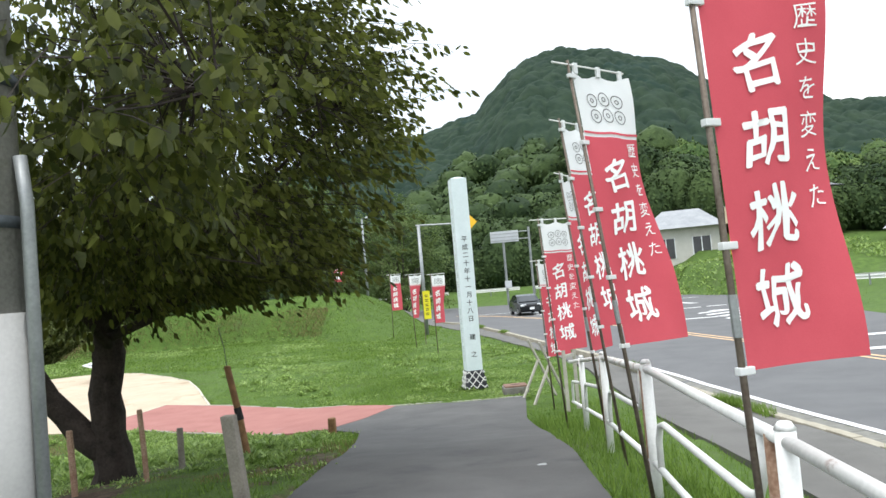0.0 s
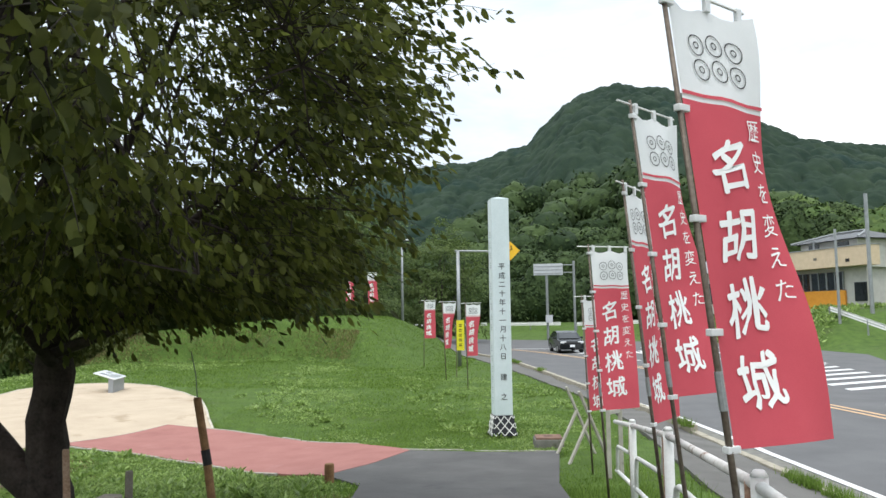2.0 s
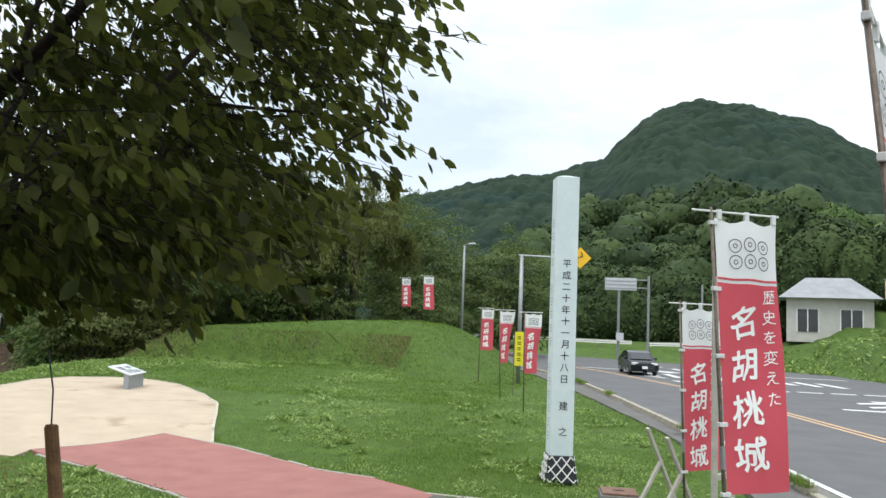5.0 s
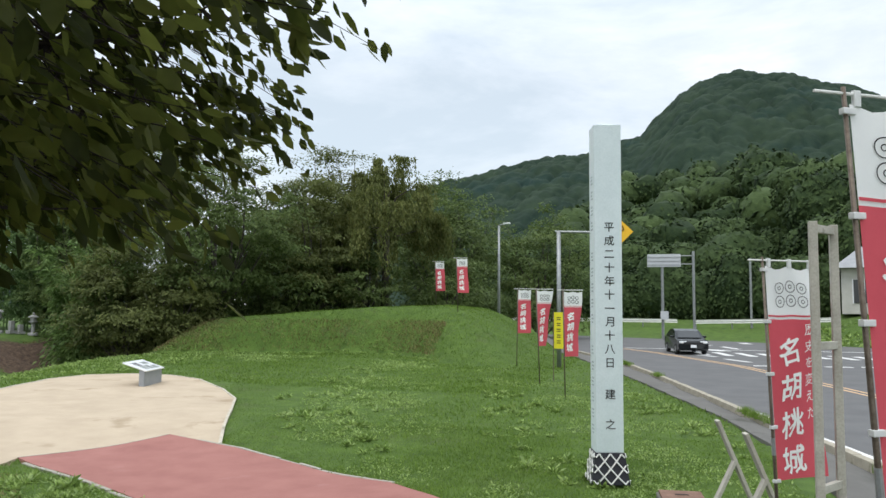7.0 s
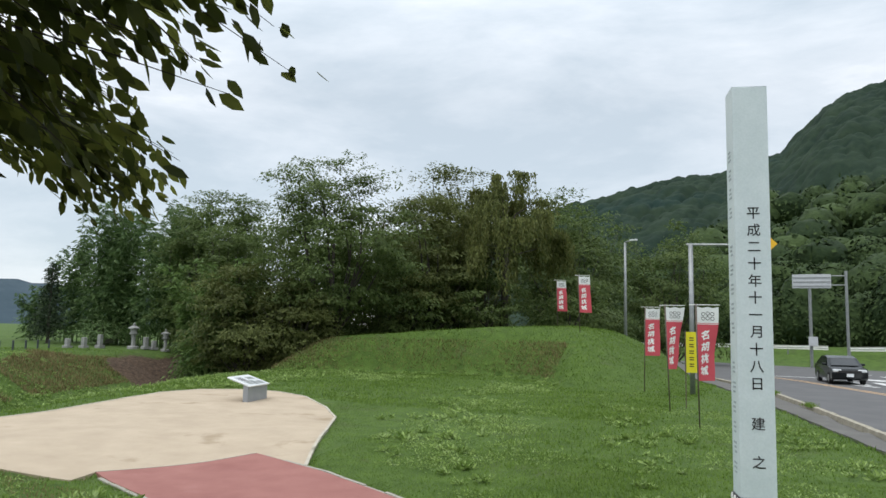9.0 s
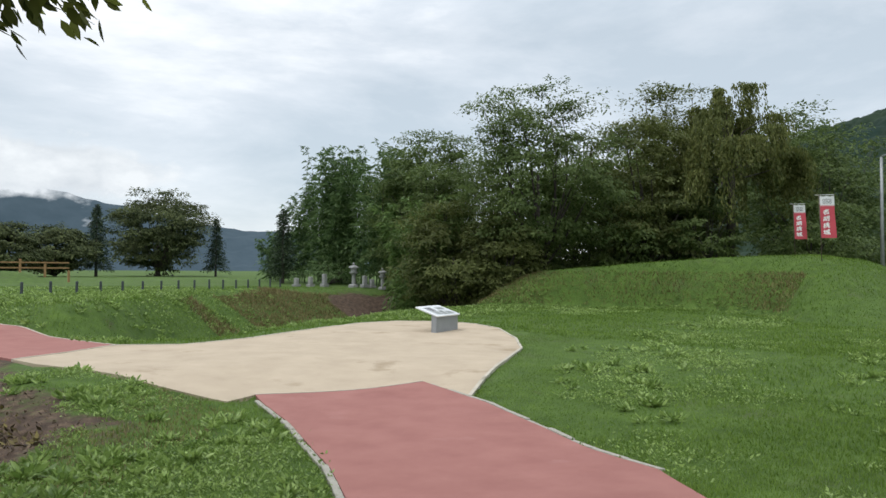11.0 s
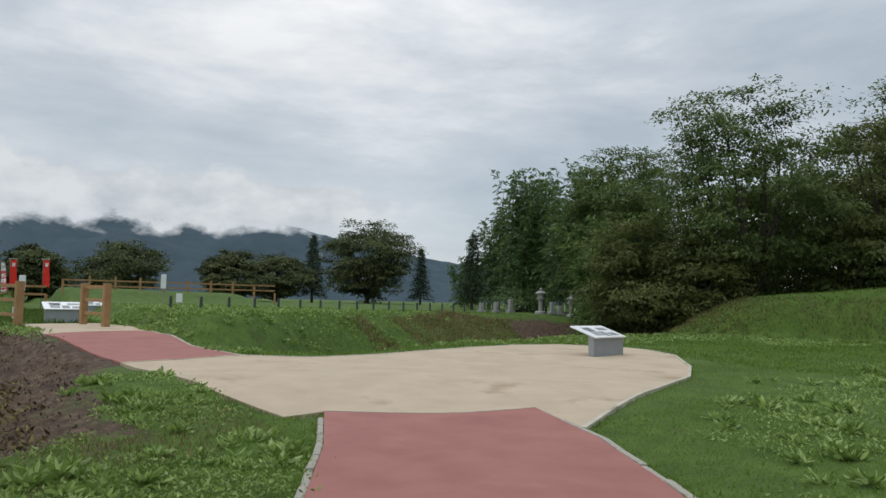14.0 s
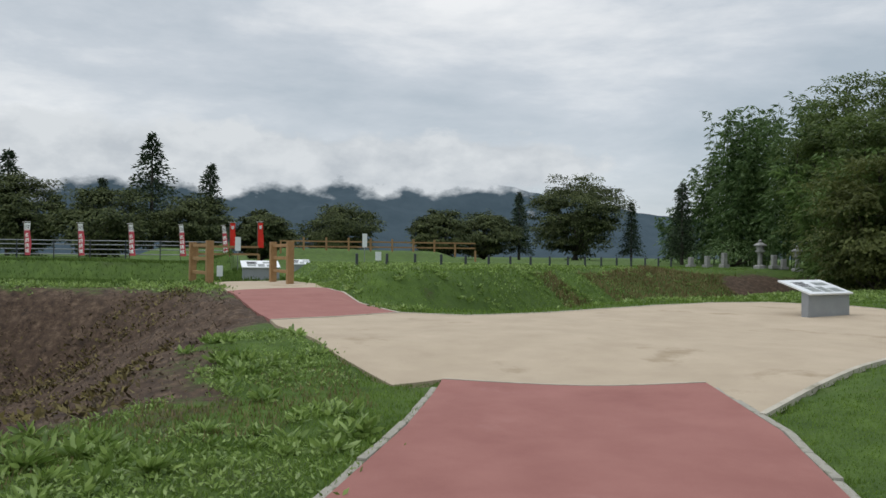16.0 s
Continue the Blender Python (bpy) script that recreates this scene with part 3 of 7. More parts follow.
# ---------------------------------------------------------------- plants
def leaves_np(p, d, length, width, roll=None):
    """Leaves at points p along directions d: one bent four-cornered blade each."""
    n = len(p)
    d = d / np.maximum(np.linalg.norm(d, axis=1, keepdims=True), 1e-6)
    r = rng.normal(size=(n, 3))
    s = np.cross(d, r)
    s /= np.maximum(np.linalg.norm(s, axis=1, keepdims=True), 1e-6)
    L, W = np.broadcast_to(length, n)[:, None], np.broadcast_to(width, n)[:, None]
    up = np.cross(s, d)
    v = np.stack([p, p + 0.42 * L * d + 0.5 * W * s + 0.06 * L * up, p + L * d, p + 0.42 * L * d - 0.5 * W * s + 0.06 * L * up], 1)
    return v.reshape(-1, 3)


def shingle_leaves(p, d, face, length, width):
    """Four-cornered leaves at p along d that turn their upper side towards face."""
    n = len(p)
    d = d / np.maximum(np.linalg.norm(d, axis=1, keepdims=True), 1e-6)
    s = np.cross(d, face)
    s /= np.maximum(np.linalg.norm(s, axis=1, keepdims=True), 1e-6)
    L, W = np.broadcast_to(length, n)[:, None], np.broadcast_to(width, n)[:, None]
    up = np.cross(s, d)
    v = np.stack([p, p + 0.45 * L * d + 0.5 * W * s + 0.06 * L * up, p + L * d, p + 0.45 * L * d - 0.5 * W * s + 0.06 * L * up], 1)
    return v.reshape(-1, 3)


def unit(n):
    v = rng.normal(size=(n, 3))
    return v / np.linalg.norm(v, axis=1, keepdims=True)


def broad_leaves(p, d, length, width):
    """Rounder leaves folded along the midrib, two faces each, for what is seen close by."""
    n = len(p)
    d = d / np.maximum(np.linalg.norm(d, axis=1, keepdims=True), 1e-6)
    s = np.cross(d, rng.normal(size=(n, 3)))
    s /= np.maximum(np.linalg.norm(s, axis=1, keepdims=True), 1e-6)
    up = np.cross(s, d)
    L, W = np.broadcast_to(length, n)[:, None], np.broadcast_to(width, n)[:, None]
    bend = up * L * rng.uniform(-0.12, 0.05, (n, 1))
    v = np.stack([p, p + 0.28 * L * d + 0.46 * W * s + 0.1 * W * up, p + 0.66 * L * d + 0.42 * W * s + 0.1 * W * up + 0.5 * bend, p + L * d + bend,
                  p + 0.66 * L * d - 0.42 * W * s + 0.1 * W * up + 0.5 * bend, p + 0.28 * L * d - 0.46 * W * s + 0.1 * W * up], 1)
    k = np.arange(n)[:, None] * 6
    return v.reshape(-1, 3), np.concatenate([k + np.array([[0, 1, 2, 3]]), k + np.array([[0, 3, 4, 5]])])


def quads(count):
    return np.arange(count * 4).reshape(-1, 4)


def ground_z(x, y):
    return float(height(np.array([x]), np.array([y]))[0])


def limb(bm, a, b, r0, r1, bend=0.15, n=7, seg=5):
    a, b = Vector(a), Vector(b)
    side = Vector(rng.normal(size=3)) * (b - a).length * bend
    pts = [a.lerp(b, k / seg) + side * math.sin(math.pi * k / seg) * 0.5 for k in range(seg + 1)]
    tube(bm, pts, [r0 + (r1 - r0) * k / seg for k in range(seg + 1)], n)
    return pts


def clump_tree(name, x, y, h, rx, ry, low, count, leaf, mat, label, bark=M_BARK2, trunk_r=0.18, clumps=60, lean=(0, 0), z=None, droop=0.45):
    """A broad-leaved tree: tapered trunk, limbs and a crown of clumps, each of several layered leaf sprays."""
    count, leaf = int(count * 1.15), leaf * 0.92
    base = ground_z(x, y) - 0.1 if z is None else z
    ob = thing(name, pose(x, y, base), label, "tree")
    bm = bmesh.new()
    cz, rz = (low + h) / 2, (h - low) / 2
    tube(bm, [(0, 0, 0), (0.05 * lean[0], 0, low * 0.5), (0.3 * lean[0], 0.3 * lean[1], low), (lean[0] * 0.6, lean[1] * 0.6, cz)], [trunk_r * 1.35, trunk_r, trunk_r * 0.85, trunk_r * 0.45], 8)
    middle = np.array([lean[0], lean[1], cz])
    big = np.array([rx, ry, rz])
    v = unit(clumps)
    cen = v * (rng.uniform(0.3, 1.0, (clumps, 1)) ** 0.45) * rng.uniform(0.82, 1.06, (clumps, 1)) * big + middle
    for c in cen[:: max(1, clumps // 16)]:
        limb(bm, (0.3 * lean[0], 0.3 * lean[1], low * rng.uniform(0.7, 1.1)), c, trunk_r * 0.45, 0.02, 0.12, 5, 4)
    part("trunk", bm, bark, ob, smooth=True)
    sprays = 11
    size = rng.uniform(0.6, 1.25, clumps) * 0.33 * (rx + ry + rz) / 3 * (60 / clumps) ** 0.25
    u = unit(clumps * sprays).reshape(clumps, sprays, 3)
    u[..., 2] = np.abs(u[..., 2]) * 1.1 - 0.35
    pad = (cen[:, None] + u * size[:, None, None] * rng.uniform(0.45, 1.06, (clumps, sprays, 1)) * np.array([1.2, 1.2, 0.8])).reshape(-1, 3)
    wide = np.repeat(size, sprays) * rng.uniform(0.3, 0.56, len(pad))
    away = pad - middle
    away /= np.maximum(np.linalg.norm(away / big, axis=1, keepdims=True) * big.mean(), 1e-6)
    each = max(4, count // len(pad))
    a = rng.uniform(0, 6.283, (len(pad), each))
    rho = np.sqrt(rng.random((len(pad), each)))
    rim = np.stack([np.cos(a), np.sin(a), 0 * a], -1)
    p = pad[:, None] + rim * (rho * wide[:, None])[..., None] + np.array([0, 0, 1.0]) * ((-droop * rho ** 2 + rng.normal(size=a.shape) * 0.16) * wide[:, None])[..., None]
    p = p + (away * np.array([1, 1, 0.3]))[:, None] * (rng.random(a.shape) * 0.5 * wide[:, None])[..., None]
    d = rim * 0.8 + away[:, None] * 0.4 + rng.normal(size=p.shape) * 0.35 + np.array([0, 0, -droop * 1.3])
    face = np.array([0, 0, 0.8]) + away[:, None] * 0.9 + rng.normal(size=p.shape) * 0.32
    p, d, face = p.reshape(-1, 3), d.reshape(-1, 3), face.reshape(-1, 3)
    mesh_np("crown", shingle_leaves(p, d, face, leaf * rng.uniform(0.7, 1.3, len(p)), leaf * 0.55), quads(len(p)), mat, ob)
    return ob


def cherry_tree():
    ob = thing("cherry_tree", pose(-5.6, 9.95, ground_z(-5.6, 9.95) - 0.05), "broad dark-barked cherry tree with drooping green leaves beside the path", "tree")
    bm = bmesh.new()
    bx, by = -0.48, 0.87
    tube(bm, [(bx, by, -0.25), (bx, by, 0.05), (bx - 0.04, by, 0.5), (bx - 0.06, by, 1.0), (bx + 0.02, by, 1.5), (bx + 0.1, by - 0.2, 2.0), (0.1, 0.25, 2.8), (0.2, 0.2, 3.7), (0.1, 0.2, 5.0)], [0.33, 0.235, 0.195, 0.185, 0.18, 0.16, 0.12, 0.09, 0.03], 14)
    tube(bm, [(bx - 0.02, by, 0.25), (bx - 0.35, by - 0.05, 0.5), (bx - 0.75, by - 0.1, 1.0), (bx - 1.1, by - 0.2, 1.7), (-1.7, 0.2, 2.6), (-2.2, -0.2, 3.6)], [0.2, 0.16, 0.14, 0.12, 0.09, 0.03], 10)
    bmesh.ops.subdivide_edges(bm, edges=list(bm.edges), cuts=1, use_grid_fill=True)
    for v in bm.verts:
        if v.co.z < 3.0:
            k = 0.02 * math.sin(9 * math.atan2(v.co.y - by, v.co.x - bx) + 2.0 * v.co.z) + 0.015 * math.sin(11 * v.co.z + 3 * v.co.x)
            v.co += Vector((v.co.x - bx, v.co.y - by, 0)).normalized() * k
    tips = []
    ends = [(2.6, -1.5, 2.4), (2.9, 0.4, 2.2), (3.6, -0.3, 3.4), (2.2, 2.4, 2.9), (1.1, 3.0, 2.8), (-0.6, 3.2, 2.9), (0.6, -3.6, 2.9), (2.2, -3.2, 3.4), (-2.4, 2.2, 2.6), (-3.2, -1.0, 3.0), (-1.4, -3.2, 3.2),
            (3.0, 1.8, 3.8), (1.6, -0.6, 4.8), (3.2, -2.2, 4.4), (-0.4, 1.2, 5.2), (-1.8, -1.4, 4.8), (0.4, 2.6, 4.4), (1.5, 3.0, 3.3), (1.9, 2.4, 2.7)]
    for e in ends:
        e = (e[0] * 0.78, e[1] * 0.76, e[2] + 0.5)
        start = (-0.3, 0.6, rng.uniform(1.6, 2.1)) if e[0] > -1.2 else (-1.5, 0.6, 1.8)
        pts = limb(bm, start, e, 0.065, 0.008, 0.12, 7, 7)
        for k in range(2, 8):
            for _ in range(2):
                q = pts[k] + Vector(rng.normal(size=3)) * Vector((0.8, 0.8, 0.4)).length * 0.55
                if q.z < 2.3:
                    continue
                limb(bm, pts[k], q, 0.018, 0.004, 0.1, 4, 3)
                tips.append(q)
            tips.append(pts[k])
    # a long bough that reaches out over the path's edge
    bough = [Vector(q) for q in ((0.2, -0.2, 2.4), (1.1, -1.5, 3.0), (2.2, -3.1, 3.3), (3.0, -4.4, 3.2), (3.4, -5.1, 2.95))]
    tube(bm, bough, [0.07, 0.05, 0.035, 0.02, 0.008], 7)
    tips += [a.lerp(b, k / 5) for a, b in zip(bough, bough[1:]) for k in range(1, 6)]
    spur = [Vector(q) for q in ((0.2, 1.4, 3.1), (0.2, 2.3, 3.2), (0.1, 3.0, 3.15), (0.0, 3.6, 3.0))]
    tube(bm, spur, [0.035, 0.024, 0.014, 0.006], 6)
    tips += spur
    part("trunk", bm, M_BARK, ob, smooth=True)
    # twigs through the crown, each hung with leaves
    n = 6000
    v = rng.normal(size=(n, 3))
    v /= np.linalg.norm(v, axis=1, keepdims=True)
    r = rng.uniform(0.25, 1.0, (n, 1)) ** 0.45
    c = v * r * np.array([4.2, 4.4, 3.4])
    c[:, 0] *= np.where(c[:, 0] < 0, 1.5, 1.0)
    c[:, 0] *= np.where((c[:, 1] > 0) & (c[:, 0] > 0), 0.9, 1.0)
    c[:, 1] *= np.where(c[:, 1] > 0, 0.85, 1.0)
    c += np.array([-0.2, -0.2, 4.3])
    c[:, 2] = np.maximum(c[:, 2], 2.12 + 0.4 * rng.random(n) + 0.2 * smoothstep(1.0, -2.5, c[:, 0]) + 0.4 * smoothstep(0.6, 2.2, c[:, 1]) + 0.3 * smoothstep(0.5, 2.0, c[:, 0]) * smoothstep(0.0, -1.5, c[:, 1]))
    wave = fbm(c[:, 0] * 1.0 + c[:, 2], c[:, 1] + 0.6 * c[:, 2], 0.75, 3)
    c = c[wave > -0.27]
    west = (-1.605 - (c[:, 0] + ob.location.x)) / 2.36
    c = c[(c[:, 1] + ob.location.y < 12.0 + west) | (c[:, 0] < -2.5)]
    flank = np.array([1.5, 2.1, 3.1]) + rng.normal(size=(240, 3)) * np.array([0.4, 0.42, 0.75])
    flank = flank[(flank[:, 1] < 2.85) & (flank[:, 2] > 2.45) & (flank[:, 0] < 2.25)]
    k = rng.uniform(0.25, 1.0, (420, 1))
    reach = np.array([0.2, -0.2, 2.8]) + k * np.array([3.0, -5.0, 0.5]) + rng.normal(size=(420, 3)) * np.array([0.48, 0.5, 0.42])
    reach = reach[(reach[:, 0] < 3.6) & (reach[:, 2] > 2.5)]
    spray = np.array([-5.5, 13.5, 3.36]) - np.array(ob.location) + rng.normal(size=(38, 3)) * np.array([0.22, 0.2, 0.18])
    c = np.concatenate([c, flank, reach, spray])
    anchor = np.array([tuple(q) for q in tips])
    near = anchor[np.argmin(((c[:, None] - anchor[None]) ** 2).sum(-1), axis=1)]
    c = c + (near - c) * rng.uniform(0, 0.3, (len(c), 1))
    out = (c - np.array([0, 0, 3.0]))
    out[:, 2] *= 0.3
    out /= np.maximum(np.linalg.norm(out, axis=1, keepdims=True), 0.1)
    sweep = out + np.array([0, 0, -0.35]) + rng.normal(size=out.shape) * 0.22
    tw = bmesh.new()
    for i, (a, b) in enumerate(zip(c, near)):
        if i % 3 == 0 and np.linalg.norm(a - b) < 1.3 and min(a[2], b[2]) > 2.2:
            tube(tw, [b, (a + b) / 2 + rng.normal(size=3) * 0.05, a], [0.009, 0.006, 0.004], 3, cap=False)
        if i % 2 == 0 or a[0] > 0.6:
            tube(tw, [a - sweep[i] * 0.12, a + sweep[i] * 0.2 + np.array([0, 0, 0.015]), a + sweep[i] * 0.44], [0.004, 0.003, 0.0015], 3, cap=False)
    tagged(part("twig_web", tw, M_BARK, ob), kind="stuff")
    each = 16
    along = rng.uniform(-0.12, 0.46, (len(c), each, 1))
    p = c[:, None] + along * sweep[:, None] + rng.normal(size=(len(c), each, 3)) * 0.04
    d = out[:, None] * 0.7 + rng.normal(size=p.shape) * 0.36 + np.array([0, 0, -0.8])
    p, d = p.reshape(-1, 3), d.reshape(-1, 3)
    lw = rng.uniform(0.072, 0.128, len(p))
    lv, lf = broad_leaves(p, d, lw, lw * 0.47)
    mesh_np("crown", lv, lf, M_LEAF, ob)
    return ob


cherry_tree()


def weeping_tree(x, y, h, r, label):
    ob = thing("weeping_tree", pose(x, y, ground_z(x, y) - 0.1), label, "tree")
    bm = bmesh.new()
    tube(bm, [(0, 0, 0), (0.1, 0, h * 0.4), (0, 0.1, h * 0.62)], [0.3, 0.22, 0.1], 8)
    P, D = [], []
    for b in range(60):
        a, rr = rng.uniform(0, 2 * math.pi), r * rng.uniform(0.06, 1.0) ** 0.6
        top = h * (0.97 - 0.45 * (rr / r) ** 2) * rng.uniform(0.78, 1.0)
        out = np.array([math.cos(a), math.sin(a), 0])
        side = np.array([-out[1], out[0], 0])
        crest = out * rr * 0.75 + np.array([0, 0, top])
        fall = rng.uniform(1.4, h * 0.42)
        if b % 3 == 0:
            tube(bm, [(0, 0, h * 0.5), tuple(out * 0.25 * rr + np.array([0, 0, top * 0.9])), tuple(crest)], [0.09, 0.05, 0.02], 5)
        for _ in range(11):
            q = crest + side * rng.normal() * 0.34 + out * rng.normal() * 0.25
            drop = fall * rng.uniform(0.7, 1.1)
            k = np.linspace(0, 1, 56)[:, None]
            s = q + out * (0.5 * rr * 0.5 * k ** 0.5) + np.array([0, 0, 1]) * (0.25 * np.sin(k * 3.14) - drop * k ** 1.4)
            P.append(s + rng.normal(size=s.shape) * 0.09)
            D.append(np.array([[0, 0, -1.0]]) + out * 0.15 + rng.normal(size=s.shape) * 0.28)
    part("trunk", bm, M_BARK2, ob, smooth=True)
    p, d = np.concatenate(P), np.concatenate(D)
    mesh_np("crown", leaves_np(p, d, rng.uniform(0.16, 0.32, len(p)), 0.085), quads(len(p)), M_WILLOW, ob)


def bamboo_clump(x, y, h, r, culms, label, mat=M_BAMBOO):
    ob = thing("bamboo_clump", pose(x, y, ground_z(x, y) - 0.1), label, "bamboo")
    P, D = [], []
    for _ in range(culms):
        a, rr = rng.uniform(0, 6.283), r * rng.random() ** 0.5
        b = np.array([math.cos(a) * rr, math.sin(a) * rr, 0])
        hh, bend, t = h * rng.uniform(0.62, 1.0), rng.uniform(0.5, 2.0), rng.uniform(0, 6.283)
        o = np.array([math.cos(t), math.sin(t), 0])
        pts = [b + o * bend * (k / 6) ** 2.5 + np.array([0, 0, hh * (k / 6) - 0.4 * bend * (k / 6) ** 4]) for k in range(7)]
        bm = bmesh.new()
        tube(bm, [tuple(q) for q in pts], [0.04, 0.04, 0.035, 0.03, 0.022, 0.014, 0.005], 5)
        part("culm", bm, mat, ob)
        for k in np.linspace(0.14, 1.0, 22):
            node = b + o * bend * k ** 2.5 + np.array([0, 0, 1]) * (hh * k - 0.4 * bend * k ** 4)
            for _ in range(2):
                g = rng.uniform(0, 6.283)
                q = np.array([math.cos(g), math.sin(g), rng.uniform(0.0, 0.5)])
                f = np.linspace(0.1, 1, 7)[:, None] * (1.0 * (1.12 - k) + 0.3) * rng.uniform(0.6, 1.1)
                P.append(node + q * f + np.array([0, 0, -0.35]) * f ** 2 + rng.normal(size=(7, 3)) * 0.05)
                D.append(q * 0.8 + rng.normal(size=(7, 3)) * 0.35 + np.array([0, 0, -0.7]))
    p, d = np.concatenate(P), np.concatenate(D)
    mesh_np("crown", leaves_np(p, d, rng.uniform(0.28, 0.52, len(p)), 0.105), quads(len(p)), mat, ob)


def conifer(x, y, h, r, label, z=None, tiers=40, lean=0.0):
    ob = thing("conifer", pose(x, y, ground_z(x, y) - 0.1 if z is None else z), label, "tree")
    bm = bmesh.new()
    tube(bm, [(0, 0, 0), (0, 0, h * 0.5), (0, 0, h)], [h * 0.022, h * 0.014, 0.02], 7)
    part("trunk", bm, M_BARK2, ob)
    P, D = [], []
    for k in range(tiers):
        f = (k + rng.random()) / tiers
        z0, rr = h * (0.14 + 0.86 * f), r * (1 - f) ** 0.8 + 0.15
        for _ in range(int(5 + 7 * (1 - f))):
            a = rng.uniform(0, 6.283)
            o = np.array([math.cos(a), math.sin(a), 0])
            reach = rr * rng.uniform(0.55, 1.08)
            s = np.linspace(0.15, 1, 12)[:, None] + rng.uniform(-0.04, 0.04, (12, 1))
            q = o * reach * s + np.array([0, 0, 1]) * (z0 - 0.28 * reach * s ** 1.6)
            P.append(q + rng.normal(size=q.shape) * 0.1)
            D.append(np.repeat(o[None], 12, 0) + rng.normal(size=q.shape) * 0.5 + np.array([0, 0, -0.25]))
    p, d = np.concatenate(P), np.concatenate(D)
    mesh_np("crown", leaves_np(p, d, h * rng.uniform(0.025, 0.05, len(p)), h * 0.013), quads(len(p)), M_PINE, ob)


DECID = "broad-leaved tree with dense dark green crown behind the grass bank"
clump_tree("tree", -25.6, 46.5, 11.8, 4.4, 4.2, 1.5, 26000, 0.22, M_LEAF2, DECID, clumps=130)
clump_tree("tree", -29.0, 43.4, 7.0, 3.0, 2.8, 0.1, 15000, 0.2, M_LEAF3, "low spreading green tree beside the dry moat", clumps=80)
clump_tree("tree", -26.4, 44.2, 5.2, 2.4, 2.2, 0.0, 9000, 0.2, M_LEAF3, "low green tree at the foot of the grass mound", clumps=60)
clump_tree("tree", -37.4, 50.0, 12.4, 3.2, 3.2, 2.0, 18000, 0.24, M_LEAF2, DECID, clumps=100)
clump_tree("tree", -38.5, 56.0, 11.0, 4.5, 4.2, 0.5, 12000, 0.28, M_LEAF2, DECID, clumps=80)
clump_tree("tree", -29.5, 54.5, 11.2, 4.2, 4.2, 0.5, 13000, 0.28, M_LEAF2, DECID, clumps=80)
weeping_tree(-18.6, 55.5, 11.2, 4.7, "weeping tree with yellow-green hanging branches behind the mound")
clump_tree("tree", -22.6, 57.5, 12.7, 3.8, 3.8, 0.5, 15000, 0.26, M_LEAF3, DECID, clumps=90)
clump_tree("tree", -17.5, 68.0, 12.8, 4.4, 4.4, 0.2, 13000, 0.3, M_LEAF2, DECID, clumps=80)
clump_tree("tree", -19.5, 72.0, 15.0, 5.0, 4.6, 0.5, 11000, 0.33, M_LEAF2, DECID, clumps=70)
clump_tree("tree", -11.5, 78.0, 12.5, 4.6, 4.4, 0.0, 11000, 0.33, M_LEAF2, DECID, clumps=70)
clump_tree("tree", -28.0, 66.0, 13.0, 5.2, 5.0, 0.5, 10000, 0.35, M_LEAF2, DECID, clumps=70)
clump_tree("tree", -34.5, 60.0, 10.5, 4.8, 4.6, 0.0, 10000, 0.33, M_LEAF2, DECID, clumps=70)
for ux, uy, ur in ((-30.5, 46.5, 2.6), (-27.0, 49.5, 2.8), (-23.0, 50.5, 2.6), (-19.0, 53.5, 2.6), (-15.0, 57.5, 2.8), (-33.0, 52.5, 2.8), (-36.5, 49.0, 2.4), (-15.0, 62.5, 2.8), (-40.5, 51.0, 2.6), (-12.5, 71.0, 2.6), (-25.8, 52.8, 2.8), (-29.5, 57.5, 3.0)):
    clump_tree("shrub", ux, uy, 4.2, ur, ur, 0.0, 5500, 0.24, M_LEAF2, "dense dark green shrub under the trees", clumps=36, trunk_r=0.06)
clump_tree("tree", -44.0, 55.5, 10.2, 3.6, 3.4, 0.2, 12000, 0.26, M_LEAF2, DECID, clumps=80)
clump_tree("tree", -33.5, 47.5, 10.6, 3.4, 3.2, 0.2, 15000, 0.24, M_LEAF2, DECID, clumps=90)
clump_tree("tree", -22.3, 52.0, 9.6, 3.4, 3.2, 0.2, 15000, 0.24, M_LEAF3, DECID, clumps=90)
bamboo_clump(-41.8, 51.5, 11.2, 2.8, 64, "pale green bamboo clump with feathery arching tips")
bamboo_clump(-49.0, 52.3, 12.0, 2.3, 64, "tall bamboo clump with drooping leafy tips")
bamboo_clump(-32.4, 43.9, 8.2, 1.2, 28, "bright green bamboo standing before dark trees", M_BAMBOO2)
bamboo_clump(-53.0, 51.6, 9.6, 1.2, 14, "slender bamboo with pale drooping tips")
bamboo_clump(-56.4, 51.0, 5.4, 0.8, 8, "low slender bamboo with pale tips")
conifer(-51.4, 48.2, 6.0, 1.2, "young conifer at the edge of the bamboo")
clump_tree("bush", -47.5, 49.5, 2.0, 2.4, 2.0, 0.1, 1800, 0.2, M_BAMBOO, "low light green bush by the gravestones", clumps=20, trunk_r=0.05)

# trees that close the field on its far side
for fx, fy, fh, fr in ((-112, 31.5, 7.6, 6.4), (-108, 45.5, 7.4, 4.6), (-112, 53.5, 7.4, 5.4), (-96, 3.0, 8.2, 6.0), (-100, 12.0, 7.8, 5.0), (-104, -7.0, 10.5, 5.0), (-100, 20.5, 6.4, 4.0)):
    clump_tree("tree", fx, fy, fh, fr, fr * 0.9, 0.3, 13000, 0.45, M_FARTREE, "rounded dark tree at the far edge of the field", clumps=130, trunk_r=0.3)
clump_tree("tree", -118, 71.5, 14.2, 8.2, 7.2, 0.9, 26000, 0.45, M_FARTREE, "broad umbrella-shaped tree standing alone in the far field", clumps=150, trunk_r=0.45)
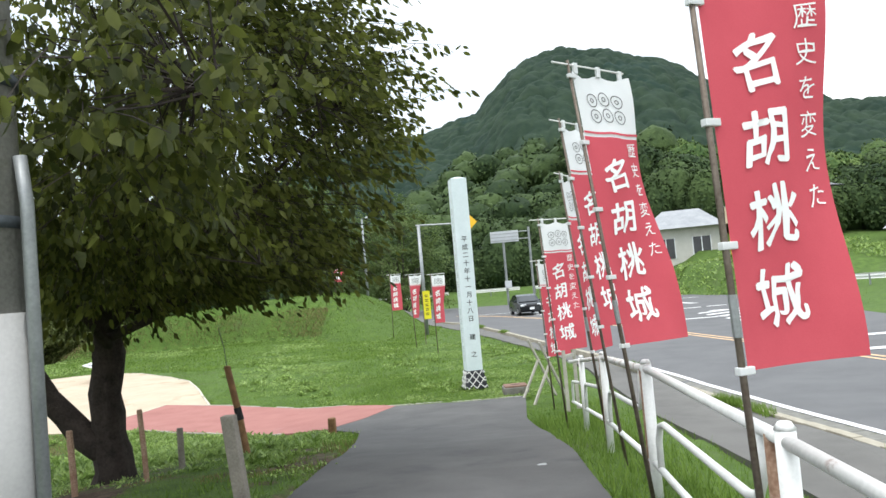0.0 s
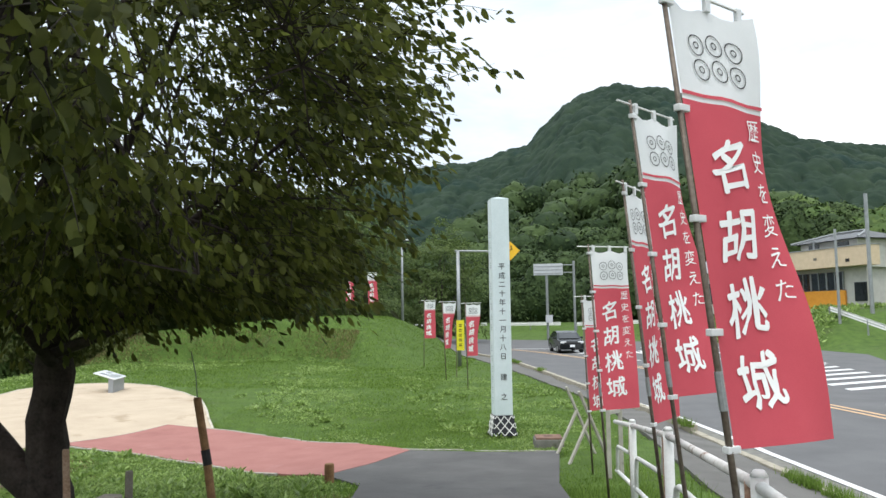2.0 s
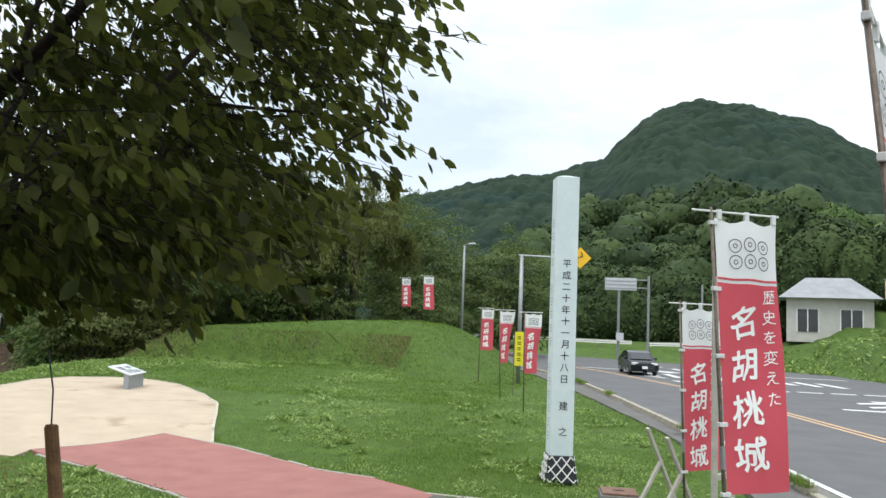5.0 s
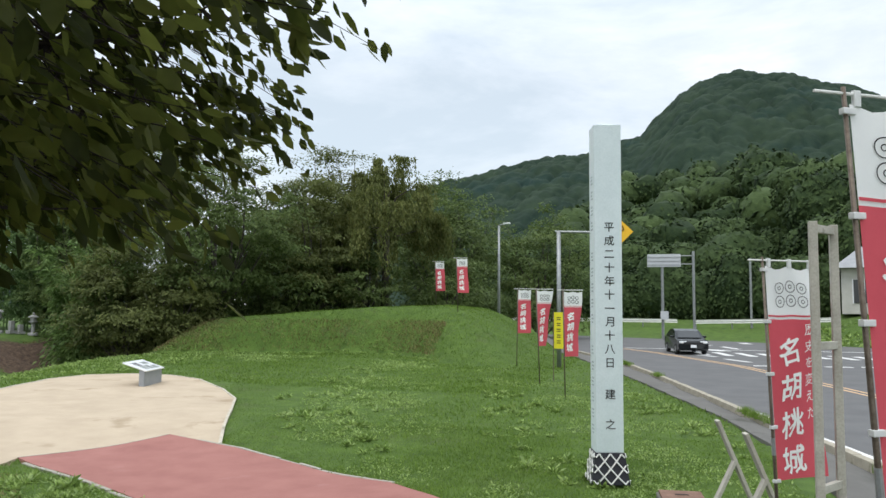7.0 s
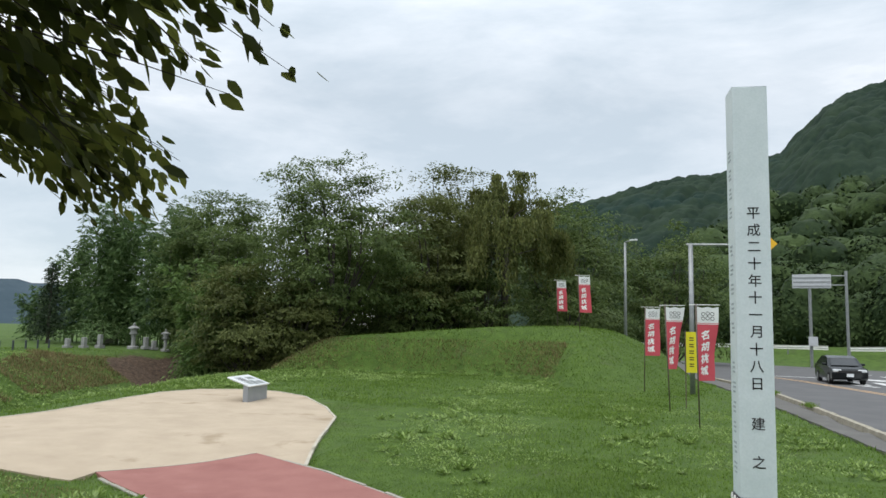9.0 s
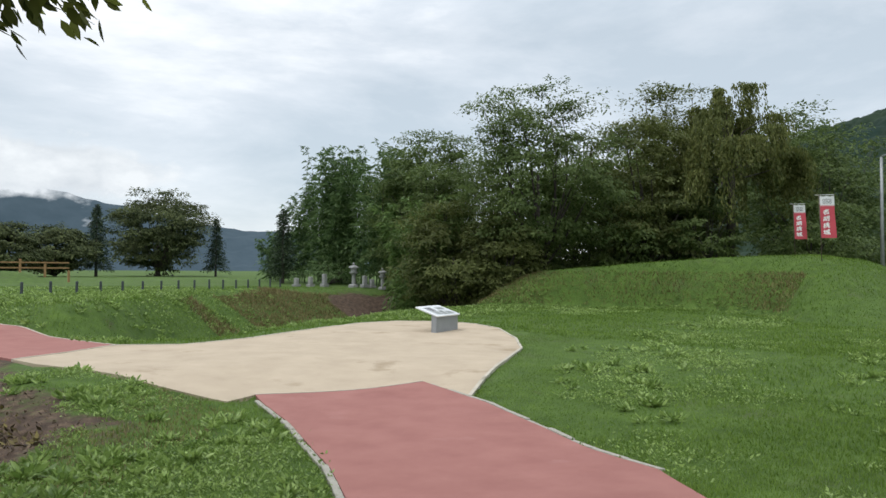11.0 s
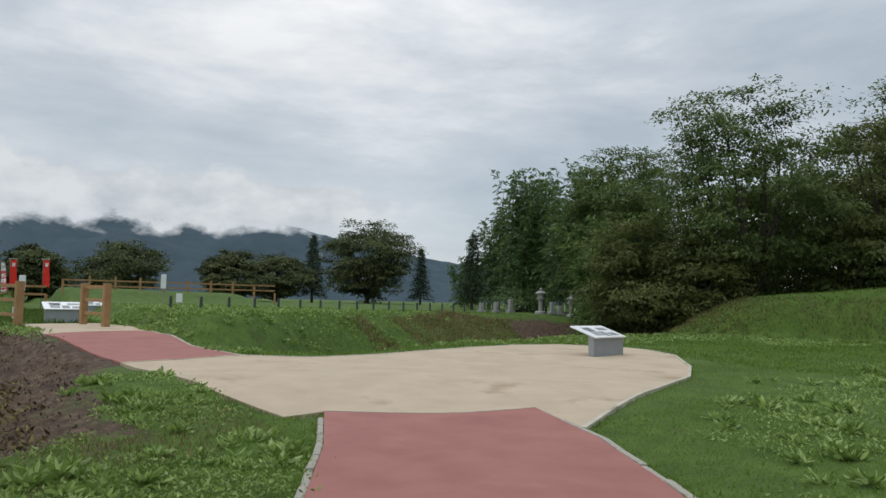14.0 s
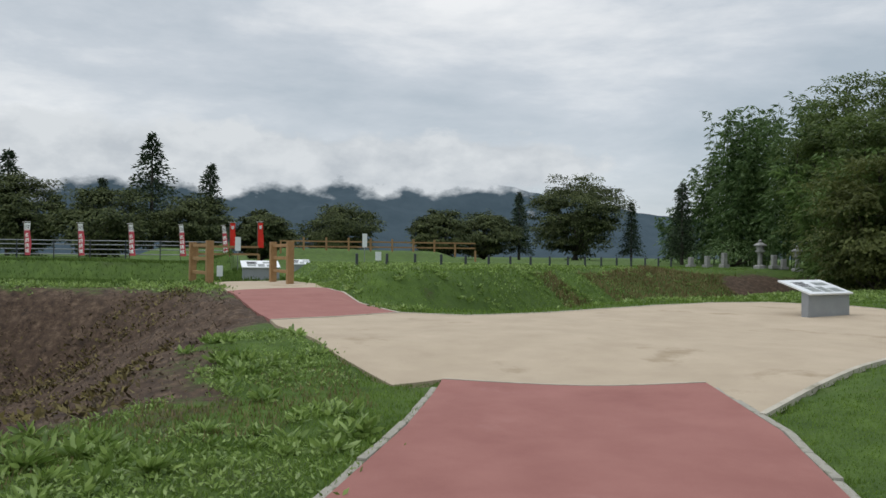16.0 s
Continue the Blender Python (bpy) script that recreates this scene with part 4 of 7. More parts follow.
for fx, fy, fh, fr in ((-110, 6.5, 16.3, 6.2), (-110, 13.9, 12.8, 4.2), (-108, -10.0, 13.2, 4.2), (-112, -15.5, 12.8, 4.2), (-114, 60.0, 10.6, 2.3), (-113, 79.0, 9.4, 2.2), (-104, 1.5, 9.8, 2.6)):
    conifer(fx, fy, fh, fr, "dark tall conifer at the far edge of the field")


# woods on the slope beyond the road: crowns that nobody could count
def woods(name, spots, mat, cards, card, fine=3, sit=0.4):
    """Billowing crowns clad in small leaf sprays, joined into one."""
    bm = bmesh.new()
    bmesh.ops.create_icosphere(bm, subdivisions=fine, radius=1.0)
    bm.verts.ensure_lookup_table()
    tv = np.array([v.co[:] for v in bm.verts])
    tf = np.array([[v.index for v in f.verts] for f in bm.faces])
    bm.free()
    V, F, n0 = [], [], 0
    Q, D, N, S = [], [], [], []
    for x, y, r, hgt in spots:
        z = ground_z(x, y)
        big = np.array([r * rng.uniform(0.85, 1.15), r * rng.uniform(0.85, 1.15), hgt * 0.52])
        c = np.array([x, y, z + hgt * sit])
        knobs = unit(26)
        knobs[:, 2] = np.abs(knobs[:, 2]) - 0.25
        knobs /= np.linalg.norm(knobs, axis=1, keepdims=True)
        tall = rng.uniform(0.16, 0.36, 26)

        def lumps(u):
            near = np.clip(1 - np.arccos(np.clip(u @ knobs.T, -1, 1)) / 0.5, 0, 1)
            return 0.76 + (np.sqrt(near) * tall).max(1)

        V.append(tv * 0.97 * lumps(tv)[:, None] * big + c)
        F.append(tf + n0)
        n0 += len(tv)
        v = unit(cards)
        v[:, 2] = np.abs(v[:, 2]) * 1.1 - 0.4
        v /= np.linalg.norm(v, axis=1, keepdims=True)
        g = np.argmax(v @ knobs.T, axis=1)
        Q.append(v * lumps(v)[:, None] * big * rng.uniform(0.95, 1.035, (cards, 1)) + c)
        D.append((v - knobs[g]) * 1.2 + rng.normal(size=v.shape) * 0.45 + np.array([0, 0, -0.55]))
        N.append(v * 0.5 + (v - knobs[g]) * 1.2 + np.array([0, 0, 0.45]) + rng.normal(size=v.shape) * 0.3)
        S.append(np.full(cards, card))
    q, d, f, s = np.concatenate(Q), np.concatenate(D), np.concatenate(N), np.concatenate(S)
    lv = shingle_leaves(q, d, f, s * rng.uniform(0.6, 1.4, len(q)), s * 0.6)
    lf = quads(len(q)) + n0
    lf = np.concatenate([lf[:, [0, 1, 2]], lf[:, [0, 2, 3]]])
    ob = mesh_np(name, np.concatenate(V + [lv]), np.concatenate(F + [lf]), mat, smooth=True)
    return tagged(ob, "dense mixed green woods on the hillside", "woods", kind="stuff")


spots = []
for yy in np.arange(94, 290, 6.5):
    for xx in np.arange(-75, 150, 6.5):
        x, y = xx + rng.uniform(-3, 3), yy + rng.uniform(-3, 3)
        if height(np.array([x]), np.array([y]))[0] > 2.6 and abs(math.degrees(math.atan2(x, y))) < 42:
            if rng.random() < 0.97 - 0.0012 * (y - 90):
                r = rng.uniform(3.0, 5.6)
                spots.append((x, y, r, r * rng.uniform(1.5, 2.2)))
light = [s for s in spots if s[0] > 30 and s[1] < 190 and rng.random() < 0.45]
rest = [s for s in spots if s not in light]
woods("near_hill_woods", [s for s in rest if s[1] < 128], M_WOODS, 1500, 0.62)
woods("hill_woods", [s for s in rest if s[1] >= 128], M_WOODS, 190, 1.05, 2)
woods("light_hill_woods", light, M_WOODL, 800, 0.68, 2)
# the wood's near edge, down to the verge
edge = [(x, 94.0 + 0.02 * (x - 20) ** 2 * 0.2 + rng.uniform(-3, 4) + (-0.45 * x if x < 0 else -0.25 * x), rng.uniform(2.4, 3.8), rng.uniform(7, 11)) for x in np.arange(-34, 62, 2.7)]
woods("wood_edge", edge, M_WOODS, 1500, 0.5, 3, 0.22)


# ---------------------------------------------------------------- mountains and low cloud
def crowns(x, y, cell, seed):
    """Domes of tree crowns over a plan, 0 to 1: the highest of those that stand round each point."""
    cx, cy = np.floor(x / cell), np.floor(y / cell)
    best = np.zeros(x.shape)
    for i in (-1, 0, 1):
        for j in (-1, 0, 1):
            gx, gy = cx + i, cy + j
            h1 = np.modf(np.abs(np.sin(gx * 12.9898 + gy * 78.233 + seed) * 43758.5453))[0]
            h2 = np.modf(np.abs(np.sin(gx * 39.3468 + gy * 11.135 + seed) * 24634.6345))[0]
            h3 = np.modf(np.abs(np.sin(gx * 73.156 + gy * 52.235 + seed) * 35412.1234))[0]
            r = cell * (0.5 + 0.4 * h3)
            d2 = ((x - (gx + 0.15 + 0.7 * h1) * cell) ** 2 + (y - (gy + 0.15 + 0.7 * h2) * cell) ** 2) / r ** 2
            best = np.maximum(best, (0.55 + 0.45 * h3) * np.sqrt(np.clip(1 - d2, 0, 1)))
    return best


def mountain(name, mat, profile, r0, r1, rings, az0, az1, cols, rough, seed, crest=0.7, tree=0.0):
    az = np.radians(np.linspace(az0, az1, cols))
    el = np.interp(np.degrees(az), [a for a, _ in profile], [e for _, e in profile])
    R = np.linspace(r0, r1, rings)
    A, RR = np.meshgrid(az, R)
    f = (RR - r0) / (r1 - r0)
    bell = np.where(f < crest, smoothstep(-0.05, crest, f), 1 - 0.6 * smoothstep(crest, 1.0, f))
    H = (r0 + crest * (r1 - r0)) * np.tan(np.radians(el))[None] * bell * 0.93 - 14 * (1 - bell)
    X, Y = RR * np.sin(A), RR * np.cos(A)
    H = H * (1 + 0.10 * rough * fbm(X, Y, 60, seed) * (1 - bell) * 2) + rough * 3.0 * fbm(X, Y, 14, seed + 1)
    if tree:
        H = H + tree * (1.1 * crowns(X, Y, tree * 1.7, seed) + 0.35 * crowns(X, Y, tree * 0.7, seed + 3)) - 0.75 * tree
        H = H + 5.0 * fbm(X, Y, 38, seed + 5) * bell
    idx = np.arange(X.size).reshape(X.shape)
    faces = np.stack([idx[:-1, :-1], idx[:-1, 1:], idx[1:, 1:], idx[1:, :-1]], -1).reshape(-1, 4)
    ob = mesh_np(name, np.stack([X, Y, H], -1).reshape(-1, 3), faces, mat, smooth=True)
    return tagged(ob, kind="structure")


DOME = [(-60, 5), (-30, 7), (-20, 8.5), (-12, 10.6), (-6.5, 11.6), (-4, 12.2), (-1.2, 13.2), (0.2, 14.6), (1.5, 16.0), (3, 16.8), (5, 17.0), (9, 16.4), (12.8, 15.2), (15, 13.8), (17, 12.6), (23, 10.6), (35, 8.6), (60, 6)]
mountain("mountain", M_MOUNT, DOME, 260, 780, 240, -30, 46, 640, 1.0, 1.0, 0.85, 7.0)
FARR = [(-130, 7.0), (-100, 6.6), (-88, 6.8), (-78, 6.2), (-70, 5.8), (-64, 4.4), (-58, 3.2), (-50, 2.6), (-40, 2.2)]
mountain("hazed_mountain", M_MOUNT_HAZE, FARR, 1500, 2400, 24, -130, -38, 160, 3.0, 4.0)

M_CLOUD.use_nodes = True
ct = M_CLOUD.node_tree
ct.nodes.clear()
c_out, c_mix, c_tr, c_em = (ct.nodes.new(k) for k in ("ShaderNodeOutputMaterial", "ShaderNodeMixShader", "ShaderNodeBsdfTransparent", "ShaderNodeEmission"))
c_em.inputs["Color"].default_value, c_em.inputs["Strength"].default_value = (0.86, 0.91, 0.96, 1), 0.95
c_co, c_map, c_n, c_sep, c_add, c_ramp = (ct.nodes.new(k) for k in ("ShaderNodeTexCoord", "ShaderNodeMapping", "ShaderNodeTexNoise", "ShaderNodeSeparateXYZ", "ShaderNodeMath", "ShaderNodeMapRange"))
c_map.inputs["Scale"].default_value = (0.0085, 0.0085, 0.015)
c_n.inputs["Scale"].default_value, c_n.inputs["Detail"].default_value, c_n.inputs["Roughness"].default_value = 1.0, 7, 0.58
ct.links.new(c_co.outputs["Object"], c_map.inputs["Vector"])
ct.links.new(c_map.outputs[0], c_n.inputs["Vector"])
ct.links.new(c_co.outputs["Object"], c_sep.inputs[0])
c_h = ct.nodes.new("ShaderNodeMapRange")
c_h.inputs["From Min"].default_value, c_h.inputs["From Max"].default_value, c_h.inputs["To Min"].default_value, c_h.inputs["To Max"].default_value = 84, 165, -0.27, 0.30
ct.links.new(c_sep.outputs["Z"], c_h.inputs["Value"])
c_top = ct.nodes.new("ShaderNodeMapRange")
c_top.inputs["From Min"].default_value, c_top.inputs["From Max"].default_value, c_top.inputs["To Min"].default_value, c_top.inputs["To Max"].default_value = 185, 300, 0.0, -0.85
ct.links.new(c_sep.outputs["Z"], c_top.inputs["Value"])
c_add.operation = "ADD"
ct.links.new(c_n.outputs["Fac"], c_add.inputs[0])
ct.links.new(c_h.outputs[0], c_add.inputs[1])
c_add2 = ct.nodes.new("ShaderNodeMath")
c_add2.operation = "ADD"
ct.links.new(c_add.outputs[0], c_add2.inputs[0])
ct.links.new(c_top.outputs[0], c_add2.inputs[1])
c_ramp.inputs["From Min"].default_value, c_ramp.inputs["From Max"].default_value = 0.40, 0.56
c_end = ct.nodes.new("ShaderNodeMapRange")
c_end.inputs["From Min"].default_value, c_end.inputs["From Max"].default_value, c_end.inputs["To Min"].default_value, c_end.inputs["To Max"].default_value = 560, 860, 0.0, -0.9
ct.links.new(c_sep.outputs["Y"], c_end.inputs["Value"])
c_add3 = ct.nodes.new("ShaderNodeMath")
c_add3.operation = "ADD"
ct.links.new(c_add2.outputs[0], c_add3.inputs[0])
ct.links.new(c_end.outputs[0], c_add3.inputs[1])
ct.links.new(c_add3.outputs[0], c_ramp.inputs["Value"])
ct.links.new(c_ramp.outputs[0], c_mix.inputs[0])
ct.links.new(c_tr.outputs[0], c_mix.inputs[1])
ct.links.new(c_em.outputs[0], c_mix.inputs[2])
c_tone = ct.nodes.new("ShaderNodeValToRGB")
c_tone.color_ramp.elements[0].position, c_tone.color_ramp.elements[0].color = 0.35, (0.70, 0.76, 0.82, 1)
c_tone.color_ramp.elements[1].position, c_tone.color_ramp.elements[1].color = 0.62, (0.93, 0.98, 1.02, 1)
ct.links.new(c_n.outputs["Fac"], c_tone.inputs["Fac"])
ct.links.new(c_tone.outputs["Color"], c_em.inputs["Color"])
ct.links.new(c_mix.outputs[0], c_out.inputs["Surface"])


def low_cloud():
    az = np.radians(np.linspace(-135, -42, 66))
    zz = np.linspace(60, 440, 12)
    A, Z = np.meshgrid(az, zz)
    X, Y = 1450 * np.sin(A), 1450 * np.cos(A)
    idx = np.arange(X.size).reshape(X.shape)
    faces = np.stack([idx[:-1, :-1], idx[:-1, 1:], idx[1:, 1:], idx[1:, :-1]], -1).reshape(-1, 4)
    tagged(mesh_np("backdrop", np.stack([X, Y, Z], -1).reshape(-1, 3), faces, M_CLOUD, smooth=True), kind="structure")


low_cloud()


# ---------------------------------------------------------------- grass and weeds
def scatter(n, x0, x1, y0, y1):
    return rng.uniform(x0, x1, n), rng.uniform(y0, y1, n)


def grass(name, x, y, hmin, hmax, width, mat, label):
    keep = ~paved_at(x, y)
    x, y = x[keep], y[keep]
    z = height(x, y)
    soil = bare(x, y, z)
    x, y, z = x[~soil], y[~soil], z[~soil]
    n = len(x)
    tall = rng.uniform(hmin, hmax, n) * (0.75 + 0.35 * fbm(x, y, 1.2, 6))
    a = rng.uniform(0, 6.283, n)
    lean = rng.uniform(0.2, 0.9, n) * tall
    w = width * rng.uniform(0.6, 1.2, n)
    b = np.stack([x, y, z - 0.01], 1)
    s = np.stack([np.cos(a), np.sin(a), 0 * a], 1) * w[:, None]
    f = np.stack([-np.sin(a), np.cos(a), 0 * a], 1) * lean[:, None]
    v = np.stack([b - s, b + s, b + f + np.stack([0 * a, 0 * a, tall], 1)], 1).reshape(-1, 3)
    ob = mesh_np(name, v, np.arange(n * 3).reshape(-1, 3), mat)
    return tagged(ob, label, "grass", kind="stuff")


g1 = [scatter(150000, -9.5, 0.6, 12.5, 24), scatter(60000, -14, -4, 12, 19), scatter(14000, -0.75, 0.35, 2, 15), scatter(22000, 0.1, 2.4, 3, 20), scatter(110000, -14, 0.5, 18, 32), scatter(16000, -5, -2.8, 6, 14)]
grass("grass", np.concatenate([a for a, _ in g1]), np.concatenate([b for _, b in g1]), 0.025, 0.065, 0.006, M_BLADE, "short mown green grass of the lawn")
g2 = [scatter(30000, -34, -18, 19, 32), scatter(85000, -26, -5, 30, 56), scatter(30000, -45, -26, 12, 45), scatter(12000, -7, 0.2, 20, 45), scatter(9000, 5, 45, 40, 95)]
grass("far_grass", np.concatenate([a for a, _ in g2]), np.concatenate([b for _, b in g2]), 0.05, 0.13, 0.017, M_BLADE, "green grass on the mound and the far bank")
# long unmown blades, in the colours that carry the bank's shade
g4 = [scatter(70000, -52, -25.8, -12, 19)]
grass("field_grass", g4[0][0], g4[0][1], 0.08, 0.26, 0.024, M_ROUGH_SHADE, "rough unmown grass of the open field, darkened as shade")
sx, sy = scatter(90000, -38, -19, 26, 47)
sz = height(sx, sy)
kept = (sz > -0.95) & (sz < 0.5 + 0.25 * fbm(sx, sy, 2.0, 8)) & (sx < np.interp(sy, NEAR_Y, NEAR_X) - 2.2) & (fbm(sx, sy, 2.6, 11) > 0.25 - 0.5 * smoothstep(27, 34, sy))
grass("dry_grass", sx[kept], sy[kept], 0.12, 0.3, 0.024, M_DRY, "brownish dry grass on the steep moat bank")
# dull blades on the steep face: dry grass, and its shade put in as colour
mx, my = scatter(60000, -26, -11.5, 40.5, 49.5)
mz = height(mx, my)
kept = (mz > 0.2) & (mz < 1.8) & (rng.random(len(mx)) < 0.2 + 0.5 * smoothstep(-0.7, 0.7, fbm(mx, my, 1.7, 15) + 0.6 * fbm(my, mx, 0.6, 19))) & (my < np.interp(mx, MOUND_X, MOUND_TOE) + 2.6)
grass("mound_dry_grass", mx[kept], my[kept], 0.08, 0.2, 0.02, M_DRY, "dull dry grass darkening the mound's steep side like shade")
g3 = [scatter(2600, -0.7, 0.3, 2.5, 14), scatter(1500, 0.2, 1.6, 3, 16), scatter(700, -4.2, -3.0, 7, 14)]
grass("tall_grass", np.concatenate([a for a, _ in g3]), np.concatenate([b for _, b in g3]), 0.10, 0.26, 0.008, M_BLADE, "long green grass under the white fence")


def weeds(name, x, y, leaf, each, spread, mat, label, on_soil=False):
    keep = ~(paved_at(x, y) | paved_at(x + 0.12, y + 0.1) | paved_at(x - 0.12, y - 0.1))
    if not on_soil:
        keep &= ~bare(x, y, height(x, y))
    x, y = x[keep], y[keep]
    n = len(x)
    a = rng.uniform(0, 6.283, (n, each))
    tilt = rng.uniform(0.15, 1.0, (n, each))
    d = np.stack([np.cos(a) * np.cos(tilt), np.sin(a) * np.cos(tilt), np.sin(tilt)], -1)
    off = rng.normal(size=(n, each, 2)) * spread
    px, py = x[:, None] + off[..., 0], y[:, None] + off[..., 1]
    p = np.stack([px, py, height(px, py) + rng.uniform(0.0, 0.5, (n, each)) * leaf], -1)
    p, d = p.reshape(-1, 3), d.reshape(-1, 3)
    s = leaf * rng.uniform(0.5, 1.2, len(p))
    return tagged(mesh_np(name, leaves_np(p, d, s, s * 0.42), quads(len(p)), mat), label, "weeds", kind="stuff")


def rosettes(name, x, y, size, each, mat, label):
    """Low plants whose broad leaves spread from one crown."""
    keep = ~(paved_at(x, y) | paved_at(x + 0.2, y + 0.15) | paved_at(x - 0.2, y - 0.15) | bare(x, y, height(x, y)))
    x, y = x[keep], y[keep]
    n = len(x)
    big = size * rng.uniform(0.55, 1.25, (n, 1))
    a = rng.uniform(0, 6.283, (n, each))
    rise = rng.uniform(0.2, 1.1, (n, each))
    d = np.stack([np.cos(a) * np.cos(rise), np.sin(a) * np.cos(rise), np.sin(rise)], -1)
    away = rng.uniform(0.0, 0.6, (n, each, 1)) * big[..., None]
    p = np.stack([x, y, height(x, y)], -1)[:, None] + d * away + rng.normal(size=(n, each, 3)) * np.array([0.03, 0.03, 0.0])
    s = (big * rng.uniform(0.6, 1.1, (n, each))).reshape(-1)
    lv, lf = broad_leaves(p.reshape(-1, 3), d.reshape(-1, 3) + np.array([0, 0, -0.15]), s, s * 0.34)
    return tagged(mesh_np(name, lv, lf, mat), label, "weeds", kind="stuff")


def patches(n, x0, x1, y0, y1, scale, cut, seed):
    x, y = scatter(n, x0, x1, y0, y1)
    keep = fbm(x, y, scale, seed) > cut
    return x[keep], y[keep]


w1 = [patches(4600, -9, 0.4, 18, 34, 0.8, 0.3, 1), patches(4000, -15, -7, 22, 40, 1.0, 0.3, 2), patches(500, -1.6, -0.3, 17.8, 26, 0.8, 0.0, 3), patches(500, -3.4, -0.8, 18.2, 20.6, 0.5, 0.0, 4), patches(5200, -15.5, -4.4, 11.0, 18.3, 0.6, -0.15, 51), patches(900, -7.5, -3.2, 6.5, 14.5, 0.6, -0.05, 52)]
weeds("clover_patches", np.concatenate([a for a, _ in w1]), np.concatenate([b for _, b in w1]), 0.055, 11, 0.11, M_WEED, "patches of light broad-leaved clover in the lawn")
kerb_y = rng.uniform(4, 48, 1500)
kerb_y = kerb_y[fbm(kerb_y, 0 * kerb_y, 0.9, 3) > 0.3]
grass_at = kerb_x(kerb_y) + rng.normal(size=len(kerb_y)) * 0.06 - 0.12
w2 = [patches(1500, -15, -4.6, 11.5, 18.2, 0.45, 0.05, 5), patches(300, -9, -3.6, 9, 15, 0.5, 0.2, 9), patches(1100, -9, 0.2, 18.4, 34, 0.6, 0.3, 21), patches(700, -15, -8, 22, 38, 0.8, 0.3, 22)]
tx = rng.uniform(-25, -11, 260)
w2.append((tx, np.interp(tx, MOUND_X, MOUND_TOE) - 0.1 + rng.normal(size=260) * 0.22))
rosettes("dock_weeds", np.concatenate([a for a, _ in w2]), np.concatenate([b for _, b in w2]), 0.115, 30, M_WEED, "clumps of broad-leaved dock weeds in the grass")
w6 = [patches(3000, -36, -19.5, 19.6, 40, 0.6, 0.15, 31), patches(700, -29.5, -25.3, -6, 16.8, 0.9, -0.1, 32)]
rosettes("bank_bushes", np.concatenate([a for a, _ in w6]), np.concatenate([b for _, b in w6]), 0.13, 26, M_WEED, "bushy bright green weeds on the moat bank")
dx, dy = (np.concatenate(q) for q in zip(scatter(26000, -15, -4.2, 10.5, 18.4), scatter(16000, -7.5, -3.0, 6.0, 13.0)))
kept = fbm(dx, dy, 1.1, 13) > 0.05
grass("straw_grass", dx[kept], dy[kept], 0.03, 0.10, 0.009, M_DRY, "thin dry straw-coloured grass among the green")
w3 = [patches(2400, -37, -20, 19.5, 44, 1.2, 0.05, 6), patches(700, -26, -20, 13, 17, 0.8, 0.0, 7), patches(1500, -29.5, -25.3, -6, 16.8, 0.9, -0.2, 12), patches(900, -44, -29, 19.5, 34, 0.9, 0.1, 14), patches(900, -22, -8, 38, 41.5, 1.0, 0.1, 8)]
weeds("bank_weeds", np.concatenate([a for a, _ in w3]), np.concatenate([b for _, b in w3]), 0.11, 13, 0.2, M_WEED, "rough leafy weeds on the moat bank")
w7 = [patches(1500, 9, 34, 58, 79, 2.0, -0.1, 41)]
weeds("verge_weeds", w7[0][0], w7[0][1], 0.4, 9, 0.3, M_WEED, "rank green weeds on the verge before the houses")
w4 = [patches(3600, -24.5, -11, 4, 16.0, 0.9, 0.02, 3)]
weeds("moat_weeds", w4[0][0], w4[0][1], 0.11, 9, 0.16, material("dry_weed", (0.06, 0.045, 0.024), (0.2, 0.165, 0.055), 1.0, 0.8, 0, 9, island=0.2), "thin dry weeds on the bare moat floor", True)

w5 = [scatter(4200, -25, -10, 3, 17)]
kept = bare(w5[0][0], w5[0][1], height(w5[0][0], w5[0][1]))
weeds("moat_straw", w5[0][0][kept], w5[0][1][kept], 0.07, 3, 0.15, material("dry_straw", (0.06, 0.042, 0.03), (0.2, 0.15, 0.1), 1.0, 0.9, 0, 9, island=0.25), "dry straw and earth clods in the bare moat", True)


def kerb_tufts():
    """Grass that grows out of the joint along the kerb."""
    n = len(kerb_y) * 14
    x = np.repeat(grass_at, 14) + rng.normal(size=n) * 0.05
    y = np.repeat(kerb_y, 14) + rng.normal(size=n) * 0.06
    z = road_level(y) + np.where(y > 21, 0.18, 0.06)
    tall = rng.uniform(0.06, 0.2, n)
    a = rng.uniform(0, 6.283, n)
    b = np.stack([x, y, z], 1)
    s = np.stack([np.cos(a), np.sin(a), 0 * a], 1) * 0.007
    tip = b + np.stack([-np.sin(a) * tall * 0.5, np.cos(a) * tall * 0.5, tall], 1)
    v = np.stack([b - s, b + s, tip], 1).reshape(-1, 3)
    tagged(mesh_np("kerb_grass", v, np.arange(n * 3).reshape(-1, 3), M_BLADE), "tufts of grass growing along the kerb stones", "grass", kind="stuff")


kerb_tufts()


